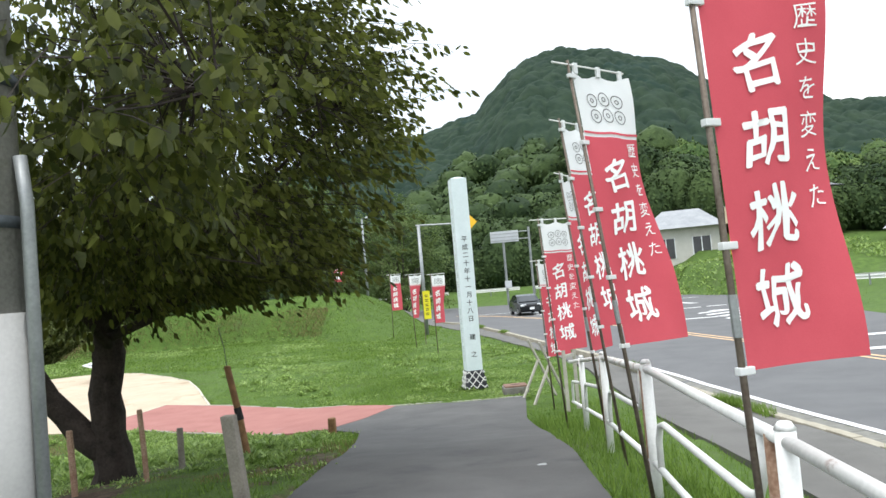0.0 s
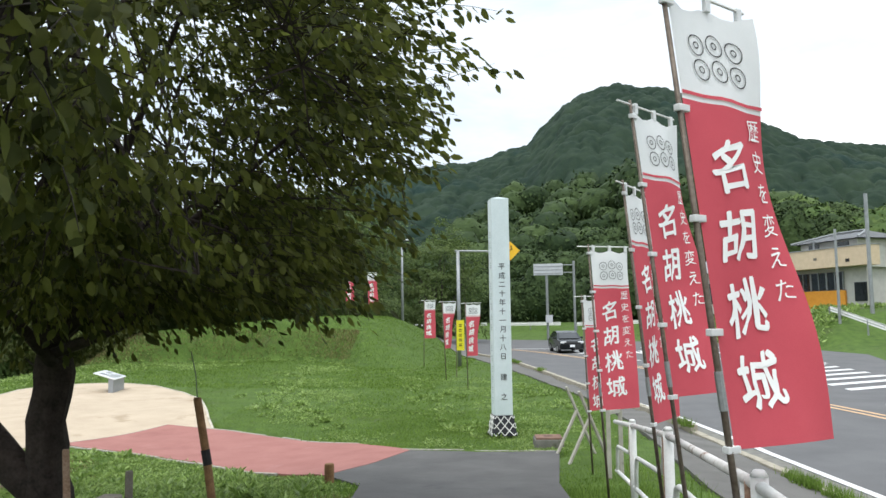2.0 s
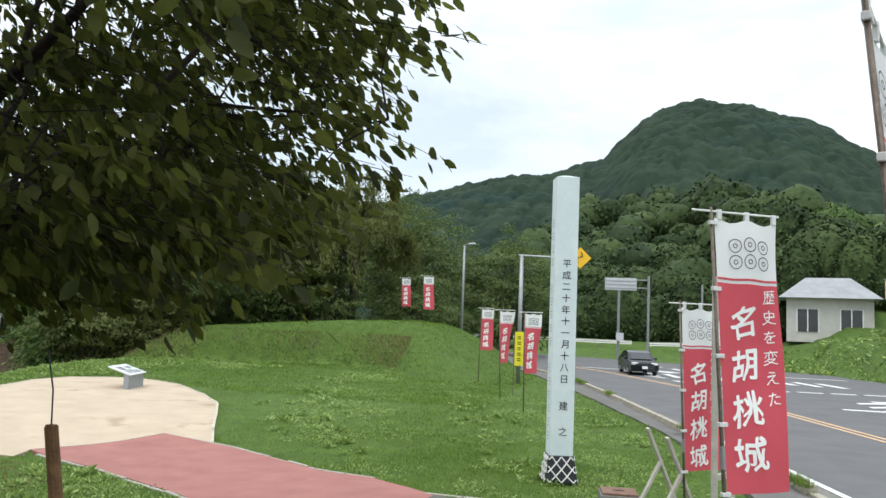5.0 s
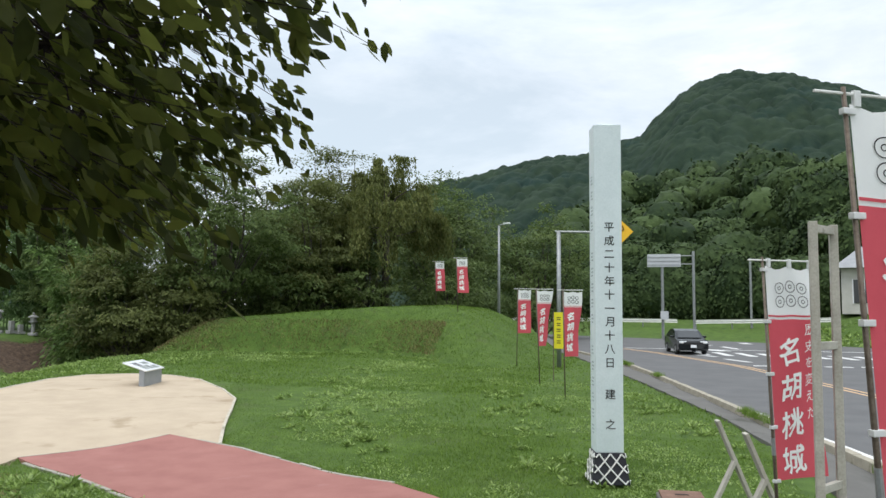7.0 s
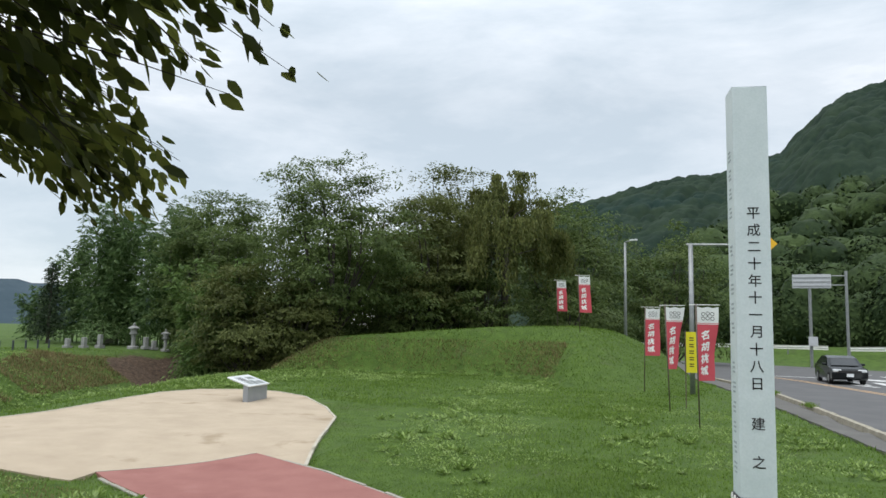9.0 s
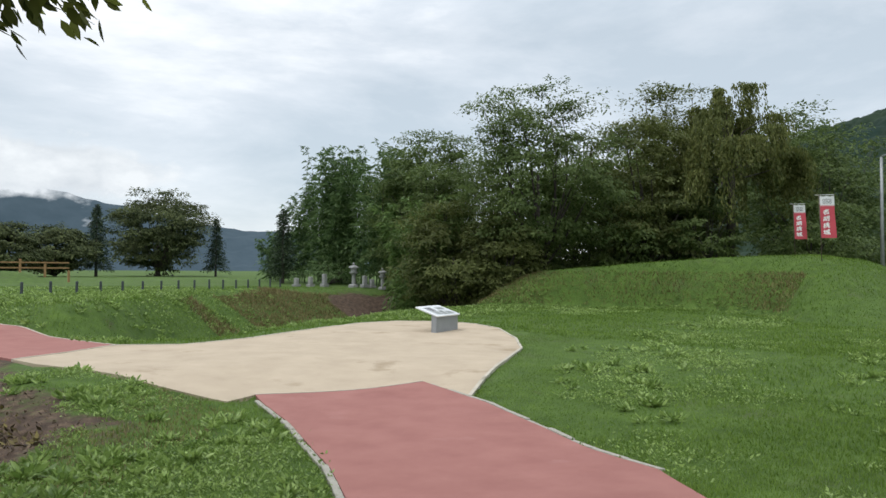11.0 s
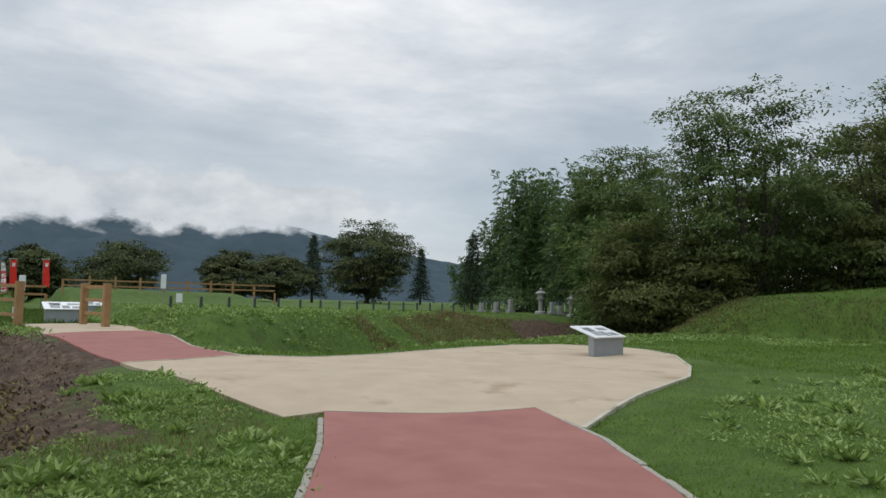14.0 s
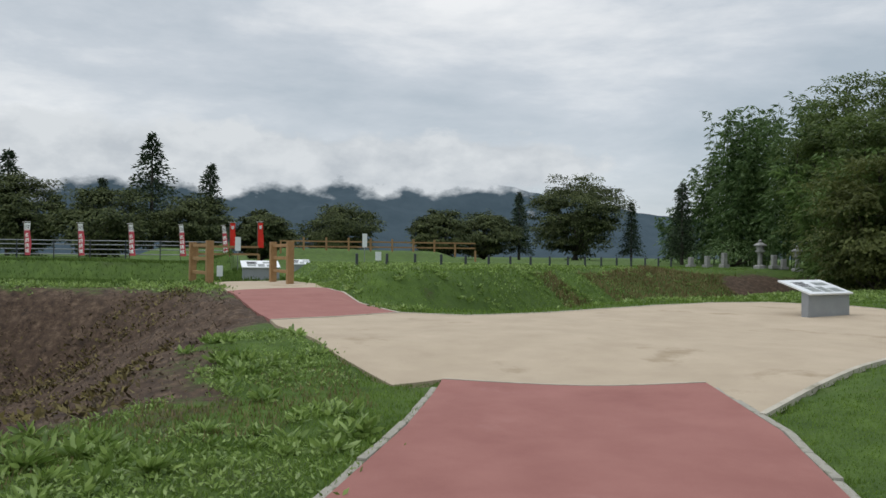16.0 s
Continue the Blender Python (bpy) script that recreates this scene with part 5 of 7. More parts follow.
# ---------------------------------------------------------------- lettering
def letters(text, size):
    """The flat mesh of a character in the built-in font: corners and faces, centred, about size high."""
    cu = bpy.data.curves.new("glyph", "FONT")
    cu.body, cu.size, cu.align_x, cu.resolution_u = text, size, "CENTER", 3
    ob = bpy.data.objects.new("glyph", cu)
    scene.collection.objects.link(ob)
    bpy.context.view_layer.update()
    me = bpy.data.meshes.new_from_object(ob.evaluated_get(bpy.context.evaluated_depsgraph_get()))
    v = [tuple(p.co) for p in me.vertices]
    f = [tuple(p.vertices) for p in me.polygons]
    bpy.data.objects.remove(ob)
    bpy.data.curves.remove(cu)
    bpy.data.meshes.remove(me)
    if v:
        cx, cy = (min(p[0] for p in v) + max(p[0] for p in v)) / 2, (min(p[1] for p in v) + max(p[1] for p in v)) / 2
        v = [(p[0] - cx, p[1] - cy) for p in v]
    return v, f


GLYPHS = {}


def stamp(bm, text, size, place, fat=0.0, brush=0.0):
    """Lays a character's mesh on a surface; place(a, b) gives the point a right of and b above its middle."""
    if (text, size) not in GLYPHS:
        GLYPHS[(text, size)] = letters(text, size)
    v, f = GLYPHS[(text, size)]
    if brush:
        ph = float(ord(text) % 17)
        warp = []
        for a, b in v:
            s, t = a / size, b / size
            warp.append((size * (1.1 * s + brush * (0.35 * math.sin(5.0 * t + ph) + 0.2 * math.sin(11.0 * s + 7.0 * t))), size * (0.98 * t + brush * (1.1 * s + 0.3 * math.sin(6.0 * s + ph) + 0.2 * math.sin(13.0 * t + 5.0 * s)))))
        v = warp
    for dx, dy in ((0, 0), (fat, 0), (-fat, 0), (0, fat), (0, -fat)) if fat else ((0, 0),):
        vs = [bm.verts.new(place(a + dx * (1 + 5 * brush * math.sin(40 * a + 23 * b)), b + dy * (1 + 5 * brush * math.sin(31 * b - 17 * a)))) for a, b in v]
        for q in f:
            try:
                bm.faces.new([vs[i] for i in q])
            except ValueError:
                pass


def ring(bm, place, cx, cy, r, w, n=20):
    a = [bm.verts.new(place(cx + r * math.cos(6.2832 * k / n), cy + r * math.sin(6.2832 * k / n))) for k in range(n)]
    b = [bm.verts.new(place(cx + (r - w) * math.cos(6.2832 * k / n), cy + (r - w) * math.sin(6.2832 * k / n))) for k in range(n)]
    for k in range(n):
        bm.faces.new((a[k], a[(k + 1) % n], b[(k + 1) % n], b[k]))


# ---------------------------------------------------------------- banners
def banner(foot, head, across_top, across_low, high=1.8, wave=0.03, phase=0.0, far=False, head_white=0.43, plain=False, red=None, label="", group="", face=1):
    """A tall banner on a leaning pole: the cloth hangs from a cross-bar and is tied to the pole by loops."""
    foot, head = Vector(foot), Vector(head)
    ob = thing("banner", Matrix.Translation(foot), label, "banner", group)
    top = head - foot
    down = (-top).normalized()
    a0, a1 = Vector(across_top), Vector(across_low)
    bm = bmesh.new()
    tube(bm, [(0, 0, 0), top * 0.5, top], [0.0145, 0.013, 0.010] if not far else 0.018, 8)
    pole = part("pole", bm, M_POLE, ob, smooth=True)
    bm = bmesh.new()
    bar0 = top + down * 0.03 - a0 * 0.28
    tube(bm, [bar0, top + down * 0.02 + a0 * 1.04], 0.007 if not far else 0.012, 6)
    part("crossbar", bm, M_WHITE, ob)

    def surface(u, v, off=0.0):
        a = a0.lerp(a1, v)
        n = a.cross(down).normalized()
        p = top + down * (0.07 + v * high) + a * (0.045 + u * 0.955)
        sway = wave * (max(u, 0.0) ** 0.8) * math.sin(2.4 * v * 3.1 + 3.0 * u + phase) + 0.6 * wave * u * math.sin(9 * v + phase * 2 - 4 * u)
        sag = Vector((0, 0, -0.03 * math.sin(u * math.pi * 2) ** 2 * (1 - v) ** 6))
        return p + n * (sway + off) + sag

    nu, nv = (9, 26) if not far else (4, 8)
    for name, v0, v1, mat in (("white_head", 0.0, head_white / high, M_CLOTHW), ("cloth", head_white / high, 1.0, red or M_CLOTHR)):
        if plain and name == "white_head":
            continue
        bm = bmesh.new()
        v0 = 0.0 if plain else v0
        rows = max(2, int(nv * (v1 - v0)))
        grid = [[bm.verts.new(surface(i / nu, v0 + (v1 - v0) * j / rows)) for i in range(nu + 1)] for j in range(rows + 1)]
        for j in range(rows):
            for i in range(nu):
                bm.faces.new((grid[j][i], grid[j][i + 1], grid[j + 1][i + 1], grid[j + 1][i]))
        cloth = part(name, bm, mat, ob, smooth=True)
    wide = a0.length * 0.95

    def place_at(u0, v0, off):
        def place(dx, dy):
            return surface(u0 + dx / wide, v0 - dy / high, off)
        return place

    sides = (-0.006,) if face > 0 else (0.006,)
    if not plain:
        for off in sides:
            for k, ch in enumerate("名胡桃城"):
                bm = bmesh.new()
                stamp(bm, ch, 0.235 if not far else 0.24, place_at(0.38, (head_white + 0.255 + 0.288 * k) / high, off), 0.004 if not far else 0.008, 0.1)
                part("large_character", bm, M_INKW, ob)
            if not far:
                for k, ch in enumerate("歴史を変えた"):
                    bm = bmesh.new()
                    stamp(bm, ch, 0.105, place_at(0.82, (head_white + 0.08 + 0.136 * k) / high, off), 0.0, 0.08)
                    part("small_character", bm, M_INKW, ob)
            for i in range(3):
                for j in range(2):
                    bm = bmesh.new()
                    ring(bm, place_at(0.5, 0.22 / high, off), -0.115 + 0.115 * i, 0.055 - 0.115 * j, 0.05, 0.006 if not far else 0.014)
                    if not far:
                        ring(bm, place_at(0.5, 0.22 / high, off), -0.115 + 0.115 * i, 0.055 - 0.115 * j, 0.018, 0.006, 10)
                    part("printed_ring", bm, M_INKB, ob)
            bm = bmesh.new()
            for i in range(nu):
                q = [surface(i / nu, (head_white - 0.035) / high, off), surface((i + 1) / nu, (head_white - 0.035) / high, off), surface((i + 1) / nu, (head_white - 0.02) / high, off), surface(i / nu, (head_white - 0.02) / high, off)]
                bm.faces.new([bm.verts.new(p) for p in q])
            part("red_stripe", bm, M_CLOTHR, ob)
    if not far:
        for k in range(5):
            bm = bmesh.new()
            c = top + down * (0.1 + high * (0.01 + 0.245 * k))
            turn = a0.lerp(a1, k / 4).to_track_quat("X", "Z").to_matrix().to_4x4()
            box(bm, 0.066, 0.03, 0.028, Matrix.Translation(c + a0.normalized() * 0.012) @ turn, 0.004)
            part("loop", bm, M_CLOTHW, ob)
        for k in range(3):
            bm = bmesh.new()
            c = top + down * 0.02 + a0 * (0.12 + 0.42 * k)
            turn = a0.to_track_quat("X", "Z").to_matrix().to_4x4()
            box(bm, 0.035, 0.02, 0.07, Matrix.Translation(c - Vector((0, 0, 0.06))) @ turn, 0.003)
            part("top_loop", bm, M_CLOTHW, ob)
        bm = bmesh.new()
        m = top * 0.42
        tube(bm, [m, m + top * 0.05], 0.0165, 8)
        part("joint_sleeve", bm, M_STEEL, pole)
    return ob


FENCE_X = -0.12
ROW = "banners along the fence"
BLAB = "red and white cloth banner on a leaning steel pole"


def gz(x, y):
    return ground_z(x, y)


banner((-0.17, 4.35, gz(-0.2, 4.35)), (-0.27, 4.35, 4.02), (0.55, 0.27, 0), (0.50, 0.22, 0), wave=0.03, phase=0.3, label=BLAB, group=ROW)
banner((-0.19, 6.5, gz(-0.2, 6.5)), (-0.48, 6.5, 3.92), (0.40, 0.40, 0), (0.47, 0.30, 0), wave=0.035, phase=1.3, label=BLAB, group=ROW)
banner((-0.10, 8.3, gz(-0.1, 8.3)), (-0.41, 8.3, 3.92), (0.33, 0.46, 0), (0.40, 0.40, 0), wave=0.035, phase=2.1, label=BLAB, group=ROW)
banner((-0.11, 9.4, gz(-0.1, 9.4)), (-0.36, 9.4, 3.6), (0.22, 0.52, 0), (0.26, 0.50, 0), wave=0.03, phase=0.9, label=BLAB, group=ROW)
banner((-0.33, 12.2, gz(-0.3, 12.2)), (-0.48, 12.2, 3.36), (0.46, 0.30, 0), (0.45, 0.30, 0), wave=0.03, phase=2.7, label=BLAB, group=ROW)
banner((-0.34, 15.3, gz(-0.3, 15.3)), (-0.43, 15.3, 2.86), (0.42, 0.36, 0), (0.42, 0.36, 0), high=1.7, wave=0.025, phase=0.2, label="faded red and white cloth banner on a thin steel pole", group=ROW)
LLAB = "small-looking red and white banner standing along the lawn"
for bx, by, lean, hh, ph in ((-3.75, 29.9, -0.05, 3.0, 0.2), (-4.95, 33.2, -0.12, 3.1, 1.0), (-6.95, 40.0, 0.05, 3.25, 2.0)):
    banner((bx, by, gz(bx, by) - 0.05), (bx + lean, by, gz(bx, by) + hh), (0.5, 0.3, 0), (0.42 + lean * 2, 0.34, 0), far=True, phase=ph, label=LLAB, group="banners along the lawn")
for bx, by, hz in ((-14.6, 54.0, 5.42), (-11.4, 47.2, 5.15)):
    banner((bx, by, gz(bx, by) - 0.1), (bx - 0.1, by, hz), (0.5, 0.3, 0), (0.55, 0.3, 0), far=True, phase=bx, label="red and white banner standing on the grass mound", group="banners on the mound")
for k, by in enumerate((5.97, 8.7, 11.35, 14.1, 16.5)):
    banner((-50, by, gz(-50, by) - 0.1), (-50 - 0.05, by - 0.1, 2.95), (0.2, 0.38 - 0.05 * k, 0), (0.25, 0.36, 0), far=True, phase=k, label="red and white banner along the far metal fence", group="banners along the far fence")
M_BRIGHT = material("bright_red_cloth", (0.62, 0.03, 0.02), (0.72, 0.05, 0.035), 3, 0.85, 0.1, 200, translucent=0.25)
for bx, by, hz in ((-50, 16.85, 3.15), (-50, 18.45, 3.2)):
    b = banner((bx, by, gz(bx, by) - 0.1), (bx, by, hz), (0.1, 0.3, 0), (0.1, 0.36, 0), high=1.5, far=True, plain=True, red=M_BRIGHT, label="tall bright red banner with a white crest patch", group="bright red banners")
    bm = bmesh.new()
    box(bm, 0.02, 0.16, 0.2, Matrix.Translation((0.09, 0.17, hz - gz(bx, by) - 0.35)), 0.003)
    part("crest_patch", bm, M_CLOTHW, b)


# ---------------------------------------------------------------- the white pipe fence
def fence():
    ys = [-0.9, 1.7, 4.25, 6.8, 9.2, 11.6, 13.7]
    for k, (y0, y1) in enumerate(zip(ys, ys[1:])):
        z0, z1 = gz(FENCE_X, y0), gz(FENCE_X, y1)
        ob = thing("pipe_fence_panel", Matrix.Translation((FENCE_X, y0, z0)), "white painted steel pipe fence panel with rust and bent rails", "fence", "pipe fence panels")
        dz, L = z1 - z0, y1 - y0

        def at(s, h):
            return (0.0, s * L, h + dz * s)

        bm = bmesh.new()
        tube(bm, [(0, 0, -0.1), (0, 0, 0.96)], 0.036, 14)
        tube(bm, [(0, 0, 0.96), (0, 0, 0.985)], [0.038, 0.022], 14)
        part("post", bm, M_WHITE, ob, smooth=True)
        bm = bmesh.new()
        tube(bm, [(0, 0.14, -0.05), (0, 0.14, 0.45 + dz * 0.05), (0, 0.14, 0.92 + dz * 0.05)], 0.028, 10)
        part("rusty_leg", bm, M_RUST, ob, "rust-eaten steel leg", smooth=True)
        bm = bmesh.new()
        tube(bm, [at(0.0, 0.92), at(0.5, 0.92), at(1.0, 0.92)], 0.026, 12)
        part("top_rail", bm, M_PEEL if k in (0, 3, 4) else M_WHITE, ob, smooth=True)
        bm = bmesh.new()
        tube(bm, [at(0.10, 0.90), at(0.11, 0.74), at(0.14, 0.645), at(0.19, 0.62), at(0.5, 0.62), at(0.83, 0.62), at(0.88, 0.59), at(0.91, 0.49), at(0.915, 0.30)], 0.021, 10)
        part("bent_rail", bm, M_WHITE, ob, smooth=True)
        bm = bmesh.new()
        tube(bm, [at(0.0, 0.30), at(0.5, 0.30), at(1.0, 0.30)], 0.023, 10)
        part("bottom_rail", bm, M_WHITE, ob, smooth=True)
        bm = bmesh.new()
        tube(bm, [at(0.0, 0.58), at(0.05, 0.58), at(0.062, 0.60), at(0.065, 0.9)], 0.018, 8)
        part("short_rail", bm, M_WHITE, ob, smooth=True)


fence()


# ---------------------------------------------------------------- the tall marker post
def marker_post():
    ob = thing("marker_post", pose(-1.96, 19.76, 0.02, 0, 0, 15.0), "tall square pale blue-white marker post with black writing on the lawn", "post")
    bm = bmesh.new()
    box(bm, 0.385, 0.385, 4.6, Matrix.Translation((0, 0, 0.44)), 0.012)
    part("shaft", bm, M_POST, ob)
    bm = bmesh.new()
    c = bmesh.ops.create_cone(bm, cap_ends=True, segments=4, radius1=0.272, radius2=0.05, depth=0.05, matrix=Matrix.Translation((0, 0, 5.064)) @ Matrix.Rotation(radians(45), 4, "Z"))
    part("cap", bm, M_POST, ob)
    bm = bmesh.new()
    bmesh.ops.create_cone(bm, cap_ends=True, segments=4, radius1=0.37, radius2=0.285, depth=0.42, matrix=Matrix.Translation((0, 0, 0.23)) @ Matrix.Rotation(radians(45), 4, "Z"))
    part("skirt", bm, M_SKIRT, ob, "black flared skirt")
    # white crossed laths over the skirt
    for k in range(4):
        bm = bmesh.new()
        turn = Matrix.Rotation(radians(90 * k), 4, "Z")

        def on(u, h):
            half = 0.262 - 0.06 * h / 0.42
            return turn @ Vector((u * half, -half - 0.008, h + 0.02))

        for sgn in (1, -1):
            for s in (-1.5, -0.75, 0.0, 0.75, 1.5):
                a, b = [s - 0.75 * sgn, 0.01], [s + 0.75 * sgn, 0.41]
                pts = []
                for q in np.linspace(0, 1, 9):
                    u = a[0] + (b[0] - a[0]) * q
                    if abs(u) <= 1.0:
                        pts.append(on(u, a[1] + (b[1] - a[1]) * q))
                if len(pts) > 1:
                    tube(bm, pts, 0.011, 5)
        part("lattice", bm, M_WHITE, ob, "white crossed lattice")
    bm = bmesh.new()

    def front(z):
        return lambda a, b: (0.012 + a, -0.1955, z + b)

    for k, ch in enumerate("平成二十年十一月十八日建之"):
        bm = bmesh.new()
        stamp(bm, ch, 0.15, front(3.57 - 0.19 * k if k < 11 else (1.24, 0.83)[k - 11]), 0.001)
        part("character", bm, M_INKB, ob)
    for k in range(17):
        if k not in (4, 10):
            bm = bmesh.new()
            for j in range(3):
                box(bm, 0.004, rng.uniform(0.09, 0.15), 0.022, Matrix.Translation((-0.1945, rng.uniform(-0.02, 0.02), 4.3 - 0.22 * k - 0.05 * j)))
            part("small_character", bm, M_FAINT, ob)


marker_post()


# ---------------------------------------------------------------- information boards
def info_board(name, m, wide, deep, label):
    ob = thing(name, m, label, "information board", "information boards")
    bm = bmesh.new()
    v = [(0, 0, -0.05), (wide, 0, -0.05), (wide, -0.16, -0.05), (0, -0.16, -0.05), (0, 0, 0.45), (wide, 0, 0.45), (wide, -0.16, 0.495), (0, -0.16, 0.495)]
    vs = [bm.verts.new(p) for p in v]
    for f in ((3, 2, 1, 0), (0, 1, 5, 4), (1, 2, 6, 5), (2, 3, 7, 6), (3, 0, 4, 7), (4, 5, 6, 7)):
        bm.faces.new([vs[i] for i in f])
    bmesh.ops.bevel(bm, geom=list(bm.edges), offset=0.008, segments=2, affect="EDGES")
    part("plinth", bm, M_GREY, ob)
    slope = Matrix.Translation((wide / 2, 0.05, 0.435)) @ Matrix.Rotation(math.atan2(-0.25, deep) * 1.0, 4, "X")
    bm = bmesh.new()
    box(bm, wide + 0.06, deep, 0.035, slope @ Matrix.Translation((0, -deep / 2, 0)), 0.006)
    panel = part("panel", bm, M_BOARD, ob)
    bm = bmesh.new()
    for a, b, w, h in ((-0.36, -0.17, 0.3, 0.2), (-0.02, -0.2, 0.24, 0.28), (0.32, -0.2, 0.3, 0.22), (-0.3, -0.47, 0.4, 0.16)):
        box(bm, w, h, 0.003, slope @ Matrix.Translation((a, b * deep / 0.7, 0.0355)))
    part("pictures", bm, material("board_print", (0.1, 0.12, 0.13), (0.34, 0.36, 0.33), 9, 0.4, 0, 40), panel)
    bm = bmesh.new()
    for k in range(9):
        box(bm, rng.uniform(0.3, 0.42), 0.012, 0.003, slope @ Matrix.Translation((0.3, -0.36 - 0.03 * k, 0.0355)))
    part("text_lines", bm, M_INKB, panel)
    return ob


info_board("information_board", pose(-16.0, 28.95, gz(-15.9, 28.3), 0, 0, 285.6), 1.34, 0.74, "sloping white information board on a grey plinth on the paving")
info_board("information_board", pose(-31.6, 18.7, gz(-31.6, 18.1), 0, 0, 275), 1.3, 0.74, "sloping white information board on a grey plinth beyond the gate")
info_board("information_board", pose(-43.0, 20.9, gz(-43.0, 20.4) - 0.28, 0, 0, 275), 0.85, 0.7, "far sloping white information board on a grey plinth in the field")


# ---------------------------------------------------------------- timber gate fences
def gate_fence(p, q, label):
    z = gz(*p)
    ob = thing("timber_fence", pose(p[0], p[1], z), label, "fence", "timber gate fences")
    v = Vector((q[0] - p[0], q[1] - p[1], gz(*q) - z))
    turn = math.degrees(math.atan2(v.y, v.x))
    for c in (Vector((0, 0, 0)), v):
        bm = bmesh.new()
        box(bm, 0.2, 0.2, 1.43, Matrix.Translation(c - Vector((0, 0, 0.1))) @ Matrix.Rotation(radians(turn), 4, "Z"), 0.012)
        part("post", bm, M_WOOD, ob)
    for h in (0.34, 0.76, 1.16):
        bm = bmesh.new()
        L = v.length
        box(bm, L - 0.2, 0.06, 0.1, Matrix.Translation(v / 2 + Vector((0, 0, h))) @ Matrix.Rotation(radians(turn), 4, "Z"), 0.008)
        part("rail", bm, M_WOOD, ob)


gate_fence((-26.6, 16.42), (-28.7, 15.85), "brown timber post and rail fence beside the gate paving")
gate_fence((-27.45, 18.78), (-29.2, 18.35), "brown timber post and rail fence beyond the gate paving")


# ---------------------------------------------------------------- far fences and things in the field
def far_fence():
    ys = np.arange(-8, 18.5, 1.9)
    ob = thing("metal_fence", pose(-51, 0, gz(-51, 5)), "long dark metal rail fence across the field", "fence")
    for k, y in enumerate(ys):
        bm = bmesh.new()
        box(bm, 0.06, 0.06, 1.15, Matrix.Translation((0, y, -0.05)), 0.004)
        part("post", bm, M_DARKSTEEL, ob)
    for h in (0.3, 0.58, 0.85, 1.08):
        bm = bmesh.new()
        tube(bm, [(0, ys[0], h), (0, ys[-1], h)], 0.03, 6)
        part("rail", bm, M_STEEL, ob)


far_fence()


def bollards():
    first = None
    for k in range(17):
        f = k / 16
        x, y = -31.5 - 11.5 * f, 21.5 + 20.5 * f
        if first is None:
            first = thing("bollard", pose(x, y, gz(x, y)), "short dark timber bollard in the grass field", "bollard", "field bollards")
            bm = bmesh.new()
            tube(bm, [(0, 0, -0.1), (0, 0, 0.5), (0, 0, 0.53)], [0.055, 0.055, 0.04], 10)
            part("shaft", bm, M_DARKSTEEL, first)
        else:
            copy_thing(first, pose(x, y, gz(x, y)))


bollards()


def far_rail(x, y0, y1, label):
    ob = thing("timber_rail_fence", pose(x, y0, gz(x, y0)), label, "fence", "far timber fences")
    n = int((y1 - y0) / 1.6)
    for k in range(n + 1):
        y = (y1 - y0) * k / n
        bm = bmesh.new()
        box(bm, 0.14, 0.14, 1.0, Matrix.Translation((0, y, gz(x, y0 + y) - gz(x, y0) - 0.05)), 0.01)
        part("post", bm, M_WOOD, ob)
    for h in (0.45, 0.85):
        bm = bmesh.new()
        box(bm, 0.06, y1 - y0, 0.11, Matrix.Translation((0, (y1 - y0) / 2, h)))
        part("rail", bm, M_WOOD, ob)


far_rail(-62, 20.5, 36, "long low brown timber rail fence across the field")
far_rail(-46, 15.2, 18.4, "short brown timber rail fence in the field")


def small_sign(x, y, h, w, hh, label):
    ob = thing("notice_sign", pose(x, y, gz(x, y)), label, "sign", "small white notices")
    bm = bmesh.new()
    tube(bm, [(0, 0, -0.1), (0, 0, h - hh * 0.5)], 0.025, 8)
    part("pole", bm, M_STEEL, ob)
    bm = bmesh.new()
    box(bm, 0.03, w, hh, Matrix.Translation((0.03, 0, h - hh)), 0.005)
    part("plate", bm, M_BOARD, ob)


small_sign(-50, 24.9, 1.75, 0.3, 0.85, "white notice plate on a thin pole in the field")
small_sign(-47, 25.2, 0.6, 0.35, 0.5, "low white notice plate in the field")
small_sign(-33.0, 16.6, 0.55, 0.22, 0.4, "small white notice by the timber fence")
small_sign(-46, 17.3, 1.9, 0.3, 0.75, "white notice plate on a thin pole beside the field path")


# ---------------------------------------------------------------- the stone lantern and gravestones
def stone_lantern(x, y, h):
    ob = thing("stone_lantern", pose(x, y, gz(x, y)), "weathered grey stone lantern beside the bamboo", "stone lantern")
    s = h / 1.6
    for name, prof in (("base", [(0.34, 0), (0.34, 0.14), (0.26, 0.2)]), ("shaft", [(0.13, 0.2), (0.12, 0.6), (0.14, 0.85)]), ("platform", [(0.16, 0.85), (0.27, 0.93), (0.27, 1.0)]),
                       ("lamp_house", [(0.2, 1.0), (0.2, 1.25)]), ("roof", [(0.34, 1.25), (0.33, 1.31), (0.1, 1.44)]), ("finial", [(0.05, 1.44), (0.09, 1.52), (0.02, 1.62)])):
        bm = bmesh.new()
        tube(bm, [(0, 0, b * s) for _, b in prof], [a * s for a, _ in prof], 8)
        part(name, bm, M_STONE, ob)


def gravestone(x, y, h, w):
    ob = thing("gravestone", pose(x, y, gz(x, y), 0, 0, rng.uniform(-20, 20)), "small grey gravestone in the grass by the trees", "gravestone", "gravestones")
    bm = bmesh.new()
    box(bm, w * 1.7, w * 1.7, h * 0.25, None, 0.02)
    part("plinth", bm, M_STONE, ob)
    bm = bmesh.new()
    box(bm, w, w, h * 0.75, Matrix.Translation((0, 0, h * 0.25 - 0.01)), 0.04)
    part("stone", bm, M_STONE, ob)


